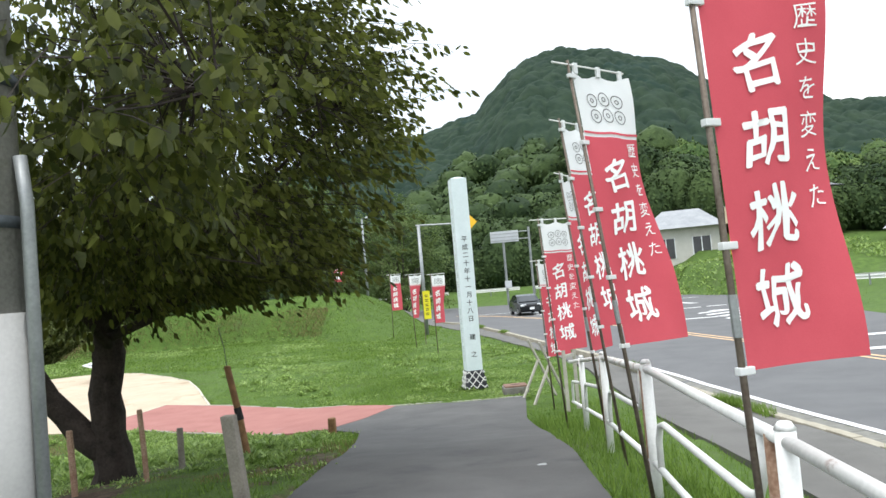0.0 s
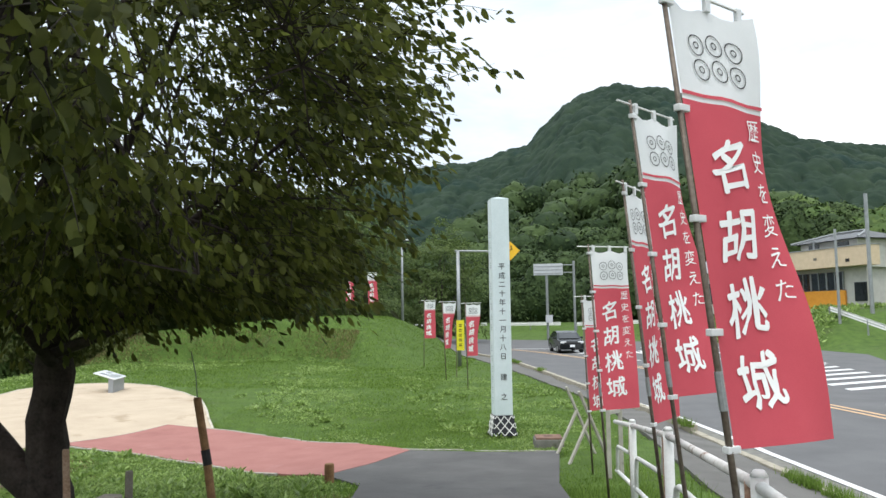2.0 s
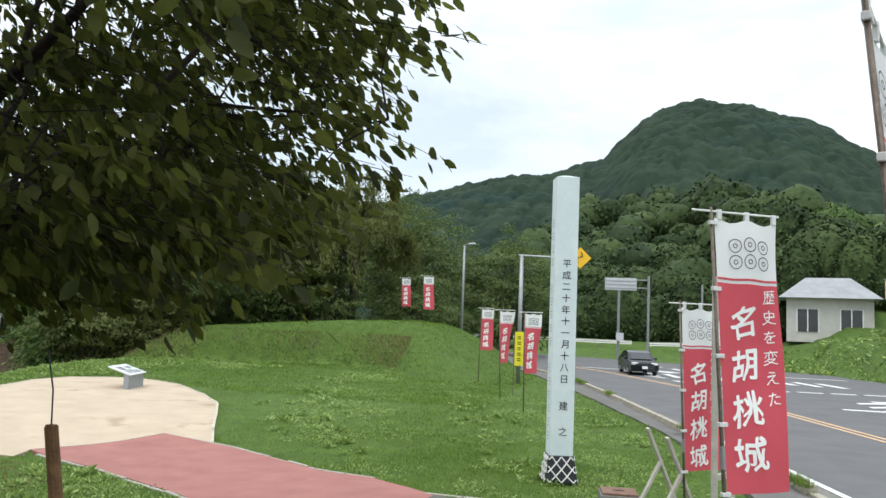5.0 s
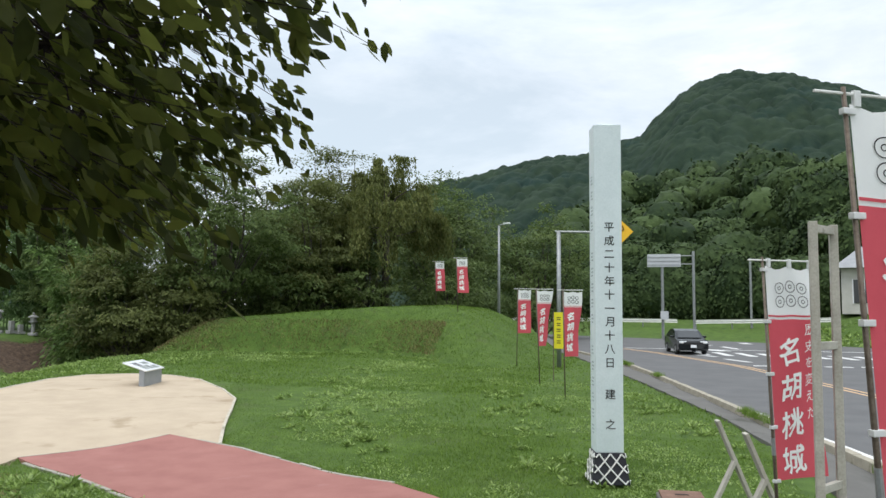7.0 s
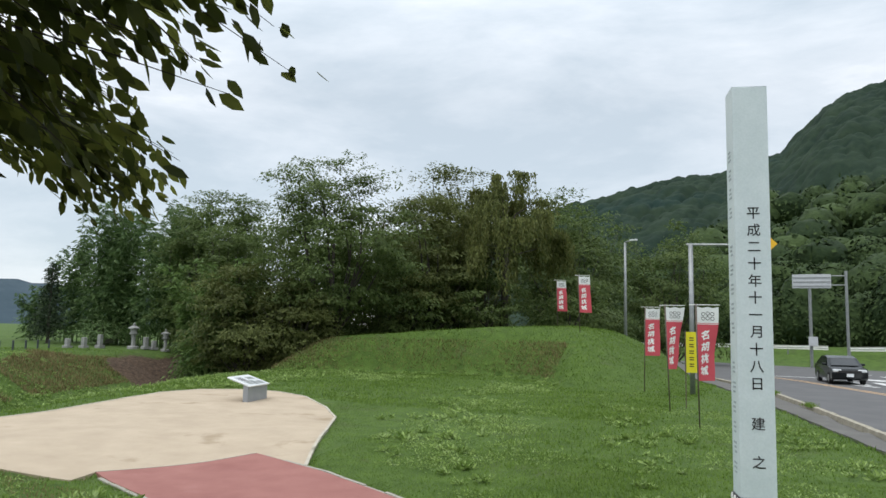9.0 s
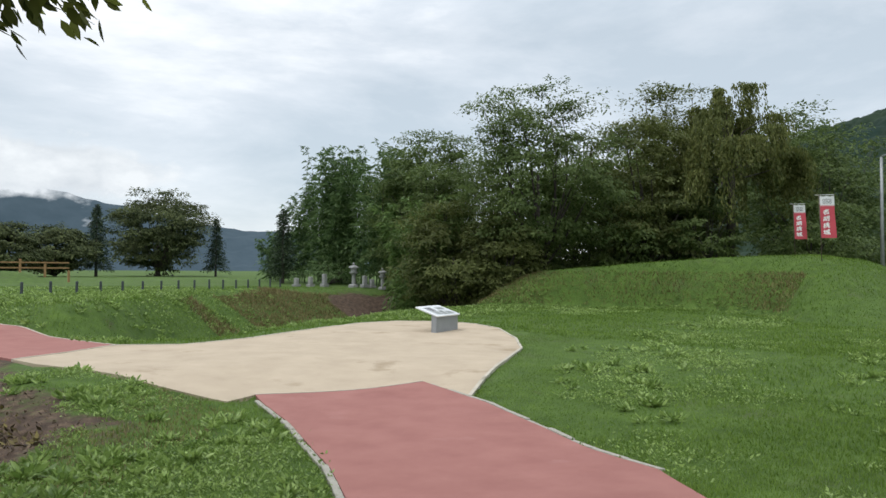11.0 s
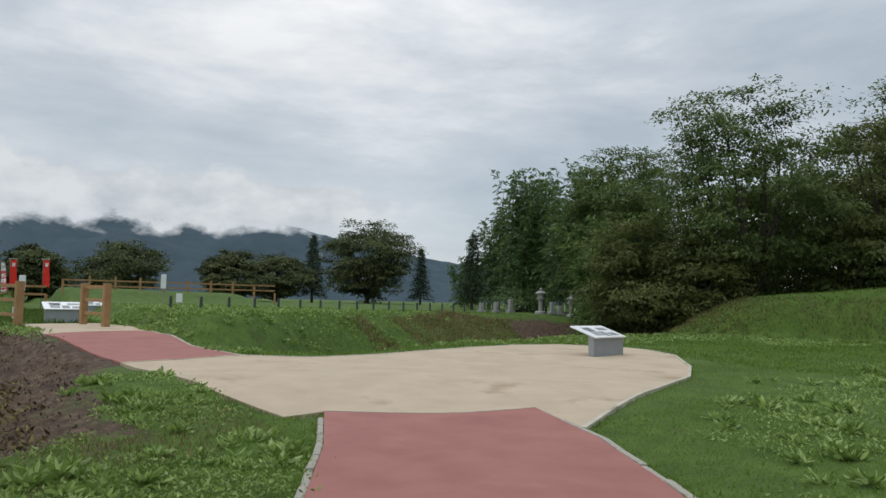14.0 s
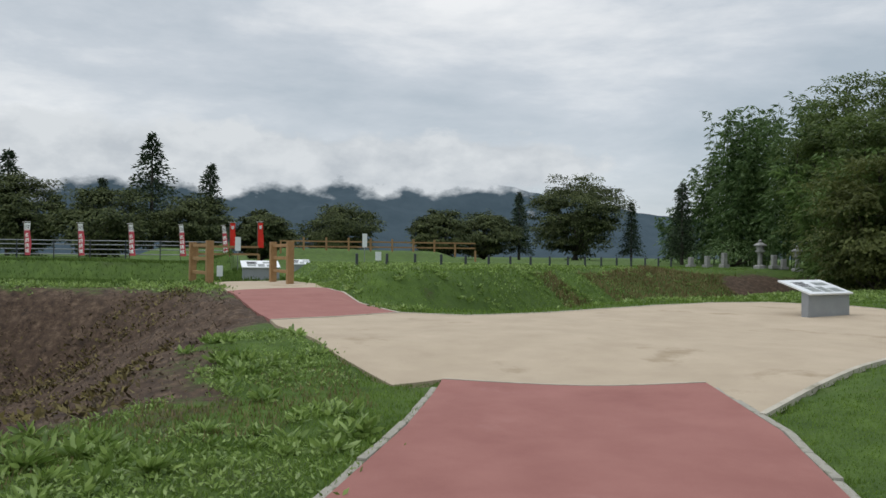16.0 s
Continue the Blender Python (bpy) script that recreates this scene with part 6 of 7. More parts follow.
stone_lantern(-41.0, 46.6, 1.7)
stone_lantern(-39.4, 47.8, 1.45)
for gx_, gy_, gh in ((-42.4, 45.2, 0.9), (-42.9, 44.4, 0.7), (-40.2, 46.9, 0.8), (-39.9, 47.3, 0.6), (-43.4, 43.6, 0.6)):
    gravestone(gx_, gy_, gh, 0.26)


# ---------------------------------------------------------------- stakes, stumps and pipes by the cherry tree
def stake(name, x, y, h, r, mat, label, lean=(0, 0), square=False):
    ob = thing(name, pose(x, y, gz(x, y)), label, "post")
    bm = bmesh.new()
    if square:
        box(bm, r * 2, r * 2, h + 0.1, Matrix.Translation((0, 0, -0.1)) @ Matrix.Shear("XY", 4, (lean[0] / h, lean[1] / h)), 0.01)
    else:
        tube(bm, [(0, 0, -0.15), (lean[0] * 0.5, lean[1] * 0.5, h * 0.5), (lean[0], lean[1], h - 0.015), (lean[0], lean[1], h)], [r, r, r * 0.97, r * 0.8], 12)
    part("shaft", bm, mat, ob, smooth=False)
    return ob


st = stake("leaning_stake", -4.55, 11.4, 1.22, 0.045, M_STAKE, "leaning brown timber stake with dark tape near the path", (-0.22, 0))
bm = bmesh.new()
tube(bm, [(-0.09, 0, 0.50), (-0.122, 0, 0.66)], 0.05, 10)
part("tape", bm, M_INKB, st)
bm = bmesh.new()
tube(bm, [(-0.22, 0, 1.2), (-0.25, 0.02, 1.45), (-0.3, 0, 1.72)], 0.006, 5)
part("wire", bm, M_DARKSTEEL, st)
stake("stump_post", -4.13, 14.27, 0.28, 0.07, M_STAKE, "short cut brown timber post at the path edge")
stake("grey_post", -2.98, 6.95, 0.8, 0.047, M_OLDWOOD, "short grey weathered timber post beside the path", (-0.08, 0), True)
stake("grey_stick", -5.2, 10.8, 0.5, 0.04, M_OLDWOOD, "short grey timber stick in the grass")
stake("rusty_pipe", -5.05, 9.6, 0.78, 0.03, M_RUST, "short rusty steel pipe standing in the grass", (-0.04, 0))
stake("rusty_pipe", -5.72, 9.35, 0.72, 0.035, M_RUST, "short rusty steel pipe before the tree trunk", (-0.03, 0))


def utility_pole():
    x, y = -3.14, 4.6
    ob = thing("utility_pole", pose(x, y, gz(x, y)), "grey concrete utility pole with white lower sleeve and conduit", "utility pole")
    bm = bmesh.new()
    tube(bm, [(0, 0, -0.2), (0, 0, 4), (0, 0, 9)], [0.15, 0.135, 0.11], 20)
    # concrete in the darker kerb colours, which stand for the tree's shade on it
    part("shaft", bm, M_KERB, ob, smooth=True)
    bm = bmesh.new()
    tube(bm, [(0, 0, 0.1), (0, 0, 1.55)], [0.165, 0.16], 20)
    part("sleeve", bm, M_SLEEVE, ob, "pale grey sleeve", smooth=True)
    bm = bmesh.new()
    tube(bm, [(0.19, 0, 0), (0.19, 0, 2.0), (0.17, 0, 2.2)], 0.028, 10)
    part("conduit", bm, M_STEEL, ob, smooth=True)
    for h in (1.9, 2.5, 3.3):
        bm = bmesh.new()
        tube(bm, [(0, 0, h), (0, 0, h + 0.05)], 0.155, 20)
        part("band", bm, M_DARKSTEEL, ob, smooth=True)


utility_pole()


# ---------------------------------------------------------------- timber sign frame and trestles by the pavement
def sign_frame():
    ob = thing("timber_sign_frame", pose(0.0, 14.95, gz(-0.1, 14.5)), "tall narrow grey timber frame seen edge-on behind the fence end", "sign frame")
    h = 3.1 - gz(-0.1, 14.5)
    for c in ((-0.115, 0), (0.085, 0.3)):
        bm = bmesh.new()
        box(bm, 0.06, 0.06, h + 0.1, Matrix.Translation((c[0], c[1], -0.1)), 0.006)
        part("upright", bm, M_PALEWOOD, ob)
    for z in (0.9, 1.95, h - 0.08):
        bm = bmesh.new()
        box(bm, 0.04, 0.33, 0.06, Matrix.Translation((-0.015, 0.15, z)) @ Matrix.Rotation(radians(-33.7), 4, "Z"), 0.005)
        part("crosspiece", bm, M_PALEWOOD, ob)


sign_frame()


def trestle(x, y, top):
    z = gz(x, y)
    ob = thing("timber_trestle", pose(x, y, z), "pale timber A-shaped trestle leaning at the pavement edge", "trestle", "timber trestles")
    for name, a, b, w, mat in (("plank", (-0.18, 0, top - z), (0.3, 0.12, 0.0), 0.11, M_PALEWOOD), ("brace", (0.0, 0.02, (top - z) * 0.66), (-0.38, -0.1, 0.0), 0.075, M_PALEWOOD)):
        bm = bmesh.new()
        d = Vector(b) - Vector(a)
        box(bm, w, 0.035, d.length, Matrix.Translation(b) @ (-d).to_track_quat("Z", "Y").to_matrix().to_4x4(), 0.004)
        part(name, bm, mat, ob)


trestle(-0.47, 17.5, 1.25)
trestle(-0.28, 16.6, 1.26)


def drain_box():
    ob = thing("drain_box", pose(-1.0, 18.45, gz(-1, 18.45) - 0.03, 0, 0, 6), "low concrete drain box with a rusty brown lid", "drain box")
    bm = bmesh.new()
    box(bm, 0.55, 0.5, 0.2, None, 0.015)
    part("body", bm, M_KERB, ob)
    bm = bmesh.new()
    box(bm, 0.5, 0.45, 0.035, Matrix.Translation((0, 0, 0.2)), 0.008)
    lid = part("lid", bm, M_BRICKBOX, ob)
    bm = bmesh.new()
    box(bm, 0.16, 0.04, 0.004, Matrix.Translation((0, 0, 0.236)))
    part("slot", bm, M_INKB, lid)


drain_box()


# ---------------------------------------------------------------- street lamp and road signs
def street_lamp(x, y, z, h):
    ob = thing("street_lamp", pose(x, y, z), "slender white street lamp beside the road", "street lamp")
    bm = bmesh.new()
    tube(bm, [(0, 0, -1.5), (0, 0, h * 0.5), (0, 0, h)], [0.11, 0.085, 0.07], 10)
    part("pole", bm, M_STEEL, ob, smooth=True)
    bm = bmesh.new()
    tube(bm, [(0, 0, h), (0.15, -0.1, h + 0.06), (0.5, -0.3, h + 0.1)], [0.05, 0.045, 0.04], 8)
    arm = part("arm", bm, M_STEEL, ob)
    bm = bmesh.new()
    box(bm, 0.5, 0.2, 0.1, pose(0.6, -0.36, h + 0.06, 0, 0, -30), 0.03)
    part("lamp_head", bm, M_BOARD, arm)


street_lamp(-11.45, 58.0, 1.7, 6.3)


def warning_sign():
    ob = thing("road_warning_sign", pose(-5.32, 41.0, gz(-5.3, 41) - 0.05), "grey mast with a side arm carrying a yellow diamond road sign", "road sign")
    h = 5.85 - gz(-5.3, 41)
    bm = bmesh.new()
    tube(bm, [(0, 0, 0), (0, 0, h)], [0.1, 0.085], 12)
    part("mast", bm, M_STEEL, ob, smooth=True)
    bm = bmesh.new()
    tube(bm, [(-0.15, 0, h - 0.03), (2.35, 0, h - 0.12)], 0.05, 8)
    arm = part("arm", bm, M_STEEL, ob)
    bm = bmesh.new()
    box(bm, 0.68, 0.02, 0.68, Matrix.Translation((2.62, -0.07, h - 0.1)) @ Matrix.Rotation(radians(45), 4, "Y") @ Matrix.Translation((0, 0, -0.34)), 0.004)
    plate = part("diamond", bm, M_SIGN, arm, "yellow diamond plate")
    bm = bmesh.new()
    tube(bm, [(2.5, -0.09, h - 0.35), (2.5, -0.09, h - 0.1), (2.72, -0.09, h - 0.02), (2.66, -0.09, h + 0.15)], 0.025, 5)
    part("arrow_mark", bm, M_INKB, plate)


warning_sign()


def direction_sign():
    ob = thing("road_direction_sign", pose(-0.9, 80, 0.9), "grey road direction board on two masts seen from behind", "road sign")
    bm = bmesh.new()
    tube(bm, [(0, 0, -1), (0, 0, 6.0)], 0.13, 10)
    part("mast", bm, M_STEEL, ob)
    bm = bmesh.new()
    tube(bm, [(2.7, 0, -1), (2.7, 0, 6.9)], 0.12, 10)
    part("mast", bm, M_STEEL, ob)
    bm = bmesh.new()
    box(bm, 2.9, 0.06, 1.15, Matrix.Translation((0.15, -0.15, 5.5)), 0.01)
    board = part("board", bm, M_SIGNB, ob)
    bm = bmesh.new()
    for z in (5.65, 6.0, 6.35):
        box(bm, 2.8, 0.05, 0.06, Matrix.Translation((0.15, -0.2, z)))
    part("braces", bm, M_STEEL, board)
    for z in (5.75, 6.5):
        bm = bmesh.new()
        tube(bm, [(1.4, 0, z), (2.7, 0, z)], 0.05, 6)
        part("arm", bm, M_STEEL, ob)
    bm = bmesh.new()
    box(bm, 0.7, 0.4, 0.75, Matrix.Translation((0.15, -0.25, 0.75)), 0.03)
    part("control_box", bm, M_SIGNB, ob)


direction_sign()


def plain_pole(x, y, z, h, r, label):
    ob = thing("steel_pole", pose(x, y, z), label, "pole", "poles beyond the road")
    bm = bmesh.new()
    tube(bm, [(0, 0, -1), (0, 0, h)], [r, r * 0.8], 10)
    part("shaft", bm, M_STEEL, ob)


plain_pole(7.0, 84, 1.0, 6.4, 0.12, "plain grey steel pole beyond the road")
plain_pole(22.6, 62.5, 1.7, 9.4, 0.16, "tall grey utility pole beside the houses")
plain_pole(19.6, 60.5, 1.7, 6.6, 0.11, "grey steel pole before the beige house")


def yellow_banner():
    ob = thing("yellow_banner", pose(-4.75, 35.0, gz(-4.7, 35)), "narrow yellow cloth banner among the red ones", "banner")
    bm = bmesh.new()
    tube(bm, [(0, 0, -0.1), (0, 0, 2.4)], 0.018, 6)
    part("pole", bm, M_POLE, ob)
    bm = bmesh.new()
    box(bm, 0.32, 0.012, 1.25, Matrix.Translation((0.18, 0, 1.1)), 0.003)
    cloth = part("cloth", bm, M_YCLOTH, ob)
    for k in range(5):
        bm = bmesh.new()
        for j in range(2):
            box(bm, 0.13, 0.004, 0.03, Matrix.Translation((0.18, -0.01, 2.15 - 0.2 * k - 0.07 * j)))
        part("printed_mark", bm, M_INKB, cloth)


yellow_banner()


# ---------------------------------------------------------------- guard rails beyond the road
def guard_rail(pts, z_off, label):
    first = Vector((pts[0][0], pts[0][1], gz(*pts[0]) + z_off))
    ob = thing("guard_rail", Matrix.Translation(first), label, "guard rail", "guard rails")
    P = [Vector((x, y, gz(x, y) + z_off)) - first for x, y in pts]
    fold = ((0.0, 0.40), (-0.05, 0.46), (-0.05, 0.52), (0.0, 0.57), (0.0, 0.61), (-0.05, 0.66), (-0.05, 0.72), (0.0, 0.78))
    for a, b in zip(P, P[1:]):
        d = (b - a).normalized()
        side = d.cross(Vector((0, 0, 1)))
        bm = bmesh.new()
        ends = [[bm.verts.new(e + side * (o + back) + Vector((0, 0, h))) for back in (0.0, 0.012) for o, h in (fold if not back else fold[::-1])] for e in (a, b)]
        m = len(ends[0])
        for i in range(m):
            bm.faces.new((ends[0][i], ends[0][(i + 1) % m], ends[1][(i + 1) % m], ends[1][i]))
        part("beam", bm, M_WHITE, ob)
    for a, b in zip(P, P[1:]):
        n = max(1, int((b - a).length / 3))
        for k in range(n):
            bm = bmesh.new()
            c = a.lerp(b, k / n)
            tube(bm, [c - Vector((0, -0.12, 0.6)), c + Vector((0, 0.12, 0.7))], 0.06, 8)
            part("post", bm, M_STEEL, ob)


guard_rail([(-26, 101.5), (-17, 97), (-8, 92.5)], 0.1, "white steel guard rail along the far road edge")
guard_rail([(-6.2, 91.4), (0.5, 87.4)], 0.1, "short white steel guard rail beyond the road")
guard_rail([(2.2, 86.2), (8.5, 82.6), (13, 79)], 0.1, "white steel guard rail at the corner of the road")
guard_rail([(19.5, 62), (21.5, 54), (22, 48)], 0, "white steel guard rail before the houses")
guard_rail([(20.5, 43), (20, 36), (20, 28)], 0, "white steel guard rail along the side road")


# ---------------------------------------------------------------- houses
def house(x, y, z, turn):
    """A long building: an open glazed ground floor on an orange base, a beige parapet, a set-back storey under a hipped roof."""
    ob = thing("house", pose(x, y, z, 0, 0, turn) @ Matrix.Diagonal((0.87, 1, 0.84, 1)), "beige two-storey building with grey tiled roof and an orange base", "house")
    w = 10.7

    def slab(name, size, at, mat, label="", parent=ob, bevel=0.02):
        bm = bmesh.new()
        box(bm, *size, Matrix.Translation(at), bevel)
        return part(name, bm, mat, parent, label)

    slab("ground_floor", (7.0, 4.4, 4.5), (-1.8, 3.4, -1.2), M_WALLW)
    slab("orange_base", (6.6, 0.2, 2.3), (-1.9, 1.1, -1.2), M_ORANGE, "bright orange base panel")
    for k in range(3):
        win = slab("window", (2.0, 0.1, 1.75), (-4.0 + 2.1 * k, 1.14, 1.15), M_DARK, "dark shop window", bevel=0.01)
        bm = bmesh.new()
        for a in (-1.0, 0.0, 1.0):
            box(bm, 0.08, 0.1, 1.8, Matrix.Translation((-4.0 + 2.1 * k + a, 1.08, 1.12)))
        part("frame", bm, M_STEEL, win)
    slab("wall_panel", (2.6, 0.12, 4.4), (3.0, 1.2, -1.2), M_WALLW, bevel=0.01)
    slab("doorway", (1.4, 0.1, 1.8), (3.2, 1.12, 0.0), M_DARK, bevel=0.01)
    slab("parapet", (w, 1.3, 1.85), (0, 0.65, 3.3), M_WALLB, "beige rendered parapet")
    slab("parapet_cap", (w + 0.12, 1.42, 0.08), (0, 0.65, 5.15), M_ROOF, bevel=0.01)
    slab("balcony_floor", (w - 2.0, 1.6, 0.2), (-1.0, 1.9, 3.3), M_WALLW, bevel=0.01)
    slab("parapet_mark", (0.45, 0.03, 0.3), (3.2, -0.015, 3.7), M_INKB, bevel=0.0)
    slab("parapet_mark", (0.4, 0.03, 0.25), (-0.8, -0.015, 4.1), M_OLDWOOD, bevel=0.0)
    for px in (-w / 2 + 0.2, -w / 2 + 1.0, w / 2 - 0.2):
        slab("column", (0.2, 0.2, 4.5), (px, 0.3, -1.2), M_ORANGE if px < 0 else M_PALEWOOD, bevel=0.01)
    slab("upper_storey", (7.4, 4.2, 2.8), (-1.4, 3.9, 3.3), M_WALLW)
    for px in (-3.2, 0.6):
        slab("window", (1.4, 0.08, 0.55), (px, 1.78, 5.35), M_DARK, bevel=0.01)
    bm = bmesh.new()
    x0, x1, y0, y1, ze, zr = -w / 2 - 0.3, 3.1, 1.2, 6.8, 6.05, 7.0
    v = [(x0, y0, ze), (x1, y0, ze), (x1, y1, ze), (x0, y1, ze), (x0 + 2.6, (y0 + y1) / 2, zr), (x1 - 2.2, (y0 + y1) / 2, zr)]
    vs = [bm.verts.new(p) for p in v]
    for f in ((3, 2, 1, 0), (0, 1, 5, 4), (1, 2, 5), (2, 3, 4, 5), (3, 0, 4)):
        bm.faces.new([vs[i] for i in f])
    bmesh.ops.solidify(bm, geom=list(bm.faces), thickness=0.14)
    roof = part("roof", bm, M_ROOF, ob)
    for a, b in ((0, 4), (1, 5), (4, 5)):
        bm = bmesh.new()
        tube(bm, [Vector(v[a]) + Vector((0, 0, 0.1)), Vector(v[b]) + Vector((0, 0, 0.1))], 0.1, 6)
        part("ridge_tiles", bm, M_STEEL, roof)
    bm = bmesh.new()
    tube(bm, [(-2.2, 1.0, 5.2), (-2.2, 1.0, 6.1)], 0.08, 8)
    box(bm, 0.5, 0.2, 0.2, Matrix.Translation((-2.2, 0.95, 6.0)), 0.03)
    part("vent_pipe", bm, M_STEEL, ob)


house(21.55, 69.15, 3.2, -67.5)


def low_house(x, y, z, turn, w, label, size=1.0):
    ob = thing("low_house", pose(x, y, z, 0, 0, turn) @ Matrix.Scale(size, 4), label, "house", "low houses")
    bm = bmesh.new()
    box(bm, w, 5.0, 3.0, Matrix.Translation((0, 0, -0.6)), 0.02)
    part("wall", bm, M_WALLW, ob)
    bm = bmesh.new()
    v = [(-w / 2 - 0.5, -3.1, 2.35), (w / 2 + 0.5, -3.1, 2.35), (w / 2 + 0.5, 3.1, 2.35), (-w / 2 - 0.5, 3.1, 2.35), (-w / 2 + 1.2, 0, 3.9), (w / 2 - 1.2, 0, 3.9)]
    vs = [bm.verts.new(p) for p in v]
    for f in ((3, 2, 1, 0), (0, 1, 5, 4), (1, 2, 5), (2, 3, 4, 5), (3, 0, 4)):
        bm.faces.new([vs[i] for i in f])
    part("roof", bm, M_ROOF, ob)
    for k in range(2):
        bm = bmesh.new()
        box(bm, 1.3, 0.06, 1.5, Matrix.Translation((-w / 4 + k * w / 2, -2.52, 0.1)), 0.01)
        win = part("window", bm, M_DARK, ob)
        bm = bmesh.new()
        for a in (-0.65, 0.0, 0.65):
            box(bm, 0.06, 0.1, 1.6, Matrix.Translation((-w / 4 + k * w / 2 + a, -2.54, 0.05)))
        part("frame", bm, M_BOARD, win)


low_house(18.2, 84.0, 3.1, -12, 5.2, "low white-walled house with a grey hipped roof", 1.35)
low_house(39.0, 74.0, 1.9, -28, 8.0, "low house with pale walls beside the road junction")


# ---------------------------------------------------------------- the dark car on the road
def car(x, y, turn):
    z = float(road_sheet(0, y)) + 0.035
    ob = thing("car", pose(x, y, z, 0, 0, turn), "dark green-black hatchback car driving on the road", "car")
    prof = [(-2.15, 0.35), (-2.2, 0.62), (-2.0, 0.82), (-1.15, 0.93), (-0.45, 1.36), (0.25, 1.47), (1.1, 1.42), (1.85, 1.02), (2.12, 0.9), (2.18, 0.4), (2.0, 0.25), (-2.0, 0.25)]
    bm = bmesh.new()
    rings = []
    for yy, s in ((-0.86, 0.0), (-0.8, 1.0), (0.8, 1.0), (0.86, 0.0)):
        rings.append([bm.verts.new((px * (1 if s else 0.985), yy * (1 - 0.2 * max(0, pz - 0.9) / 0.57), pz)) for px, pz in prof])
    n = len(prof)
    for a, b in zip(rings, rings[1:]):
        for k in range(n):
            bm.faces.new((a[k], a[(k + 1) % n], b[(k + 1) % n], b[k]))
    bm.faces.new(rings[0][::-1])
    bm.faces.new(rings[-1])
    bmesh.ops.recalc_face_normals(bm, faces=bm.faces)
    body = part("body", bm, M_CARD, ob, smooth=False)
    bm = bmesh.new()
    v = [(-1.12, -0.68, 0.965), (-1.12, 0.68, 0.965), (-0.47, 0.58, 1.35), (-0.47, -0.58, 1.35)]
    bm.faces.new([bm.verts.new((a - 0.012, b, c + 0.012)) for a, b, c in v])
    part("windscreen", bm, M_DARK, body)
    for s in (-1, 1):
        bm = bmesh.new()
        v = [(-0.85, 0.862, 0.96), (1.5, 0.862, 0.98), (1.0, 0.72, 1.36), (-0.35, 0.72, 1.34)]
        bm.faces.new([bm.verts.new((a, s * b, c)) for a, b, c in v])
        part("side_window", bm, M_DARK, body)
        bm = bmesh.new()
        box(bm, 0.3, 0.4, 0.14, Matrix.Translation((-2.05, s * 0.6, 0.66)), 0.04)
        part("headlight", bm, M_LAMP, body)
        bm = bmesh.new()
        box(bm, 0.14, 0.2, 0.13, Matrix.Translation((-0.75, s * 0.95, 0.95)), 0.04)
        part("wing_mirror", bm, M_CARD, body)
        for px in (-1.35, 1.35):
            bm = bmesh.new()
            tube(bm, [(px, s * 0.68, 0.31), (px, s * 0.87, 0.31)], 0.31, 20)
            wheel = part("tyre", bm, M_TYRE, ob)
            bm = bmesh.new()
            tube(bm, [(px, s * 0.86, 0.31), (px, s * 0.88, 0.31)], [0.2, 0.17], 12)
            part("rim", bm, M_STEEL, wheel)
    bm = bmesh.new()
    box(bm, 0.02, 0.33, 0.16, Matrix.Translation((-2.21, 0, 0.42)), 0.003)
    part("number_plate", bm, M_BOARD, body)
    bm = bmesh.new()
    box(bm, 0.03, 1.1, 0.12, Matrix.Translation((-2.19, 0, 0.62)), 0.01)
    part("grille", bm, M_INKB, body)


car(0.3, 57.5, 100)


# ---------------------------------------------------------------- kerbs, edging and road paint
def along(xs, ys, s0, s1, step):
    """Points and headings spaced along a polyline."""
    P = [Vector((a, b)) for a, b in zip(xs, ys)]
    out, walked, nxt = [], 0.0, s0
    for a, b in zip(P, P[1:]):
        L = (b - a).length
        while nxt <= walked + L and nxt <= s1:
            q = a.lerp(b, (nxt - walked) / L)
            out.append((q.x, q.y, math.atan2(b.y - a.y, b.x - a.x)))
            nxt += step
        walked += L
    return out


def stripe(bm, xs, ys, s0, s1, width, lift=0.04, step=1.0):
    pts = along(xs, ys, s0, s1, step)
    prev = None
    for x, y, a in pts:
        n = (-math.sin(a) * width / 2, math.cos(a) * width / 2)
        z = float(road_sheet(0, y)) + lift
        cur = (bm.verts.new((x + n[0], y + n[1], z)), bm.verts.new((x - n[0], y - n[1], z)))
        if prev:
            bm.faces.new((prev[0], prev[1], cur[1], cur[0]))
        prev = cur


def shifted(d):
    return [x + d for x in KERB_X]


def paint(name, mat, draw):
    bm = bmesh.new()
    draw(bm)
    return tagged(link(name, bm, mat), kind="structure")


paint("road_edge_line", M_LINE, lambda bm: stripe(bm, shifted(0.55), KERB_Y, 5, 60, 0.15))
paint("road_centre_line", M_YELLOW, lambda bm: (stripe(bm, shifted(5.45), KERB_Y, 5, 96, 0.13), stripe(bm, shifted(5.8), KERB_Y, 5, 96, 0.13)))


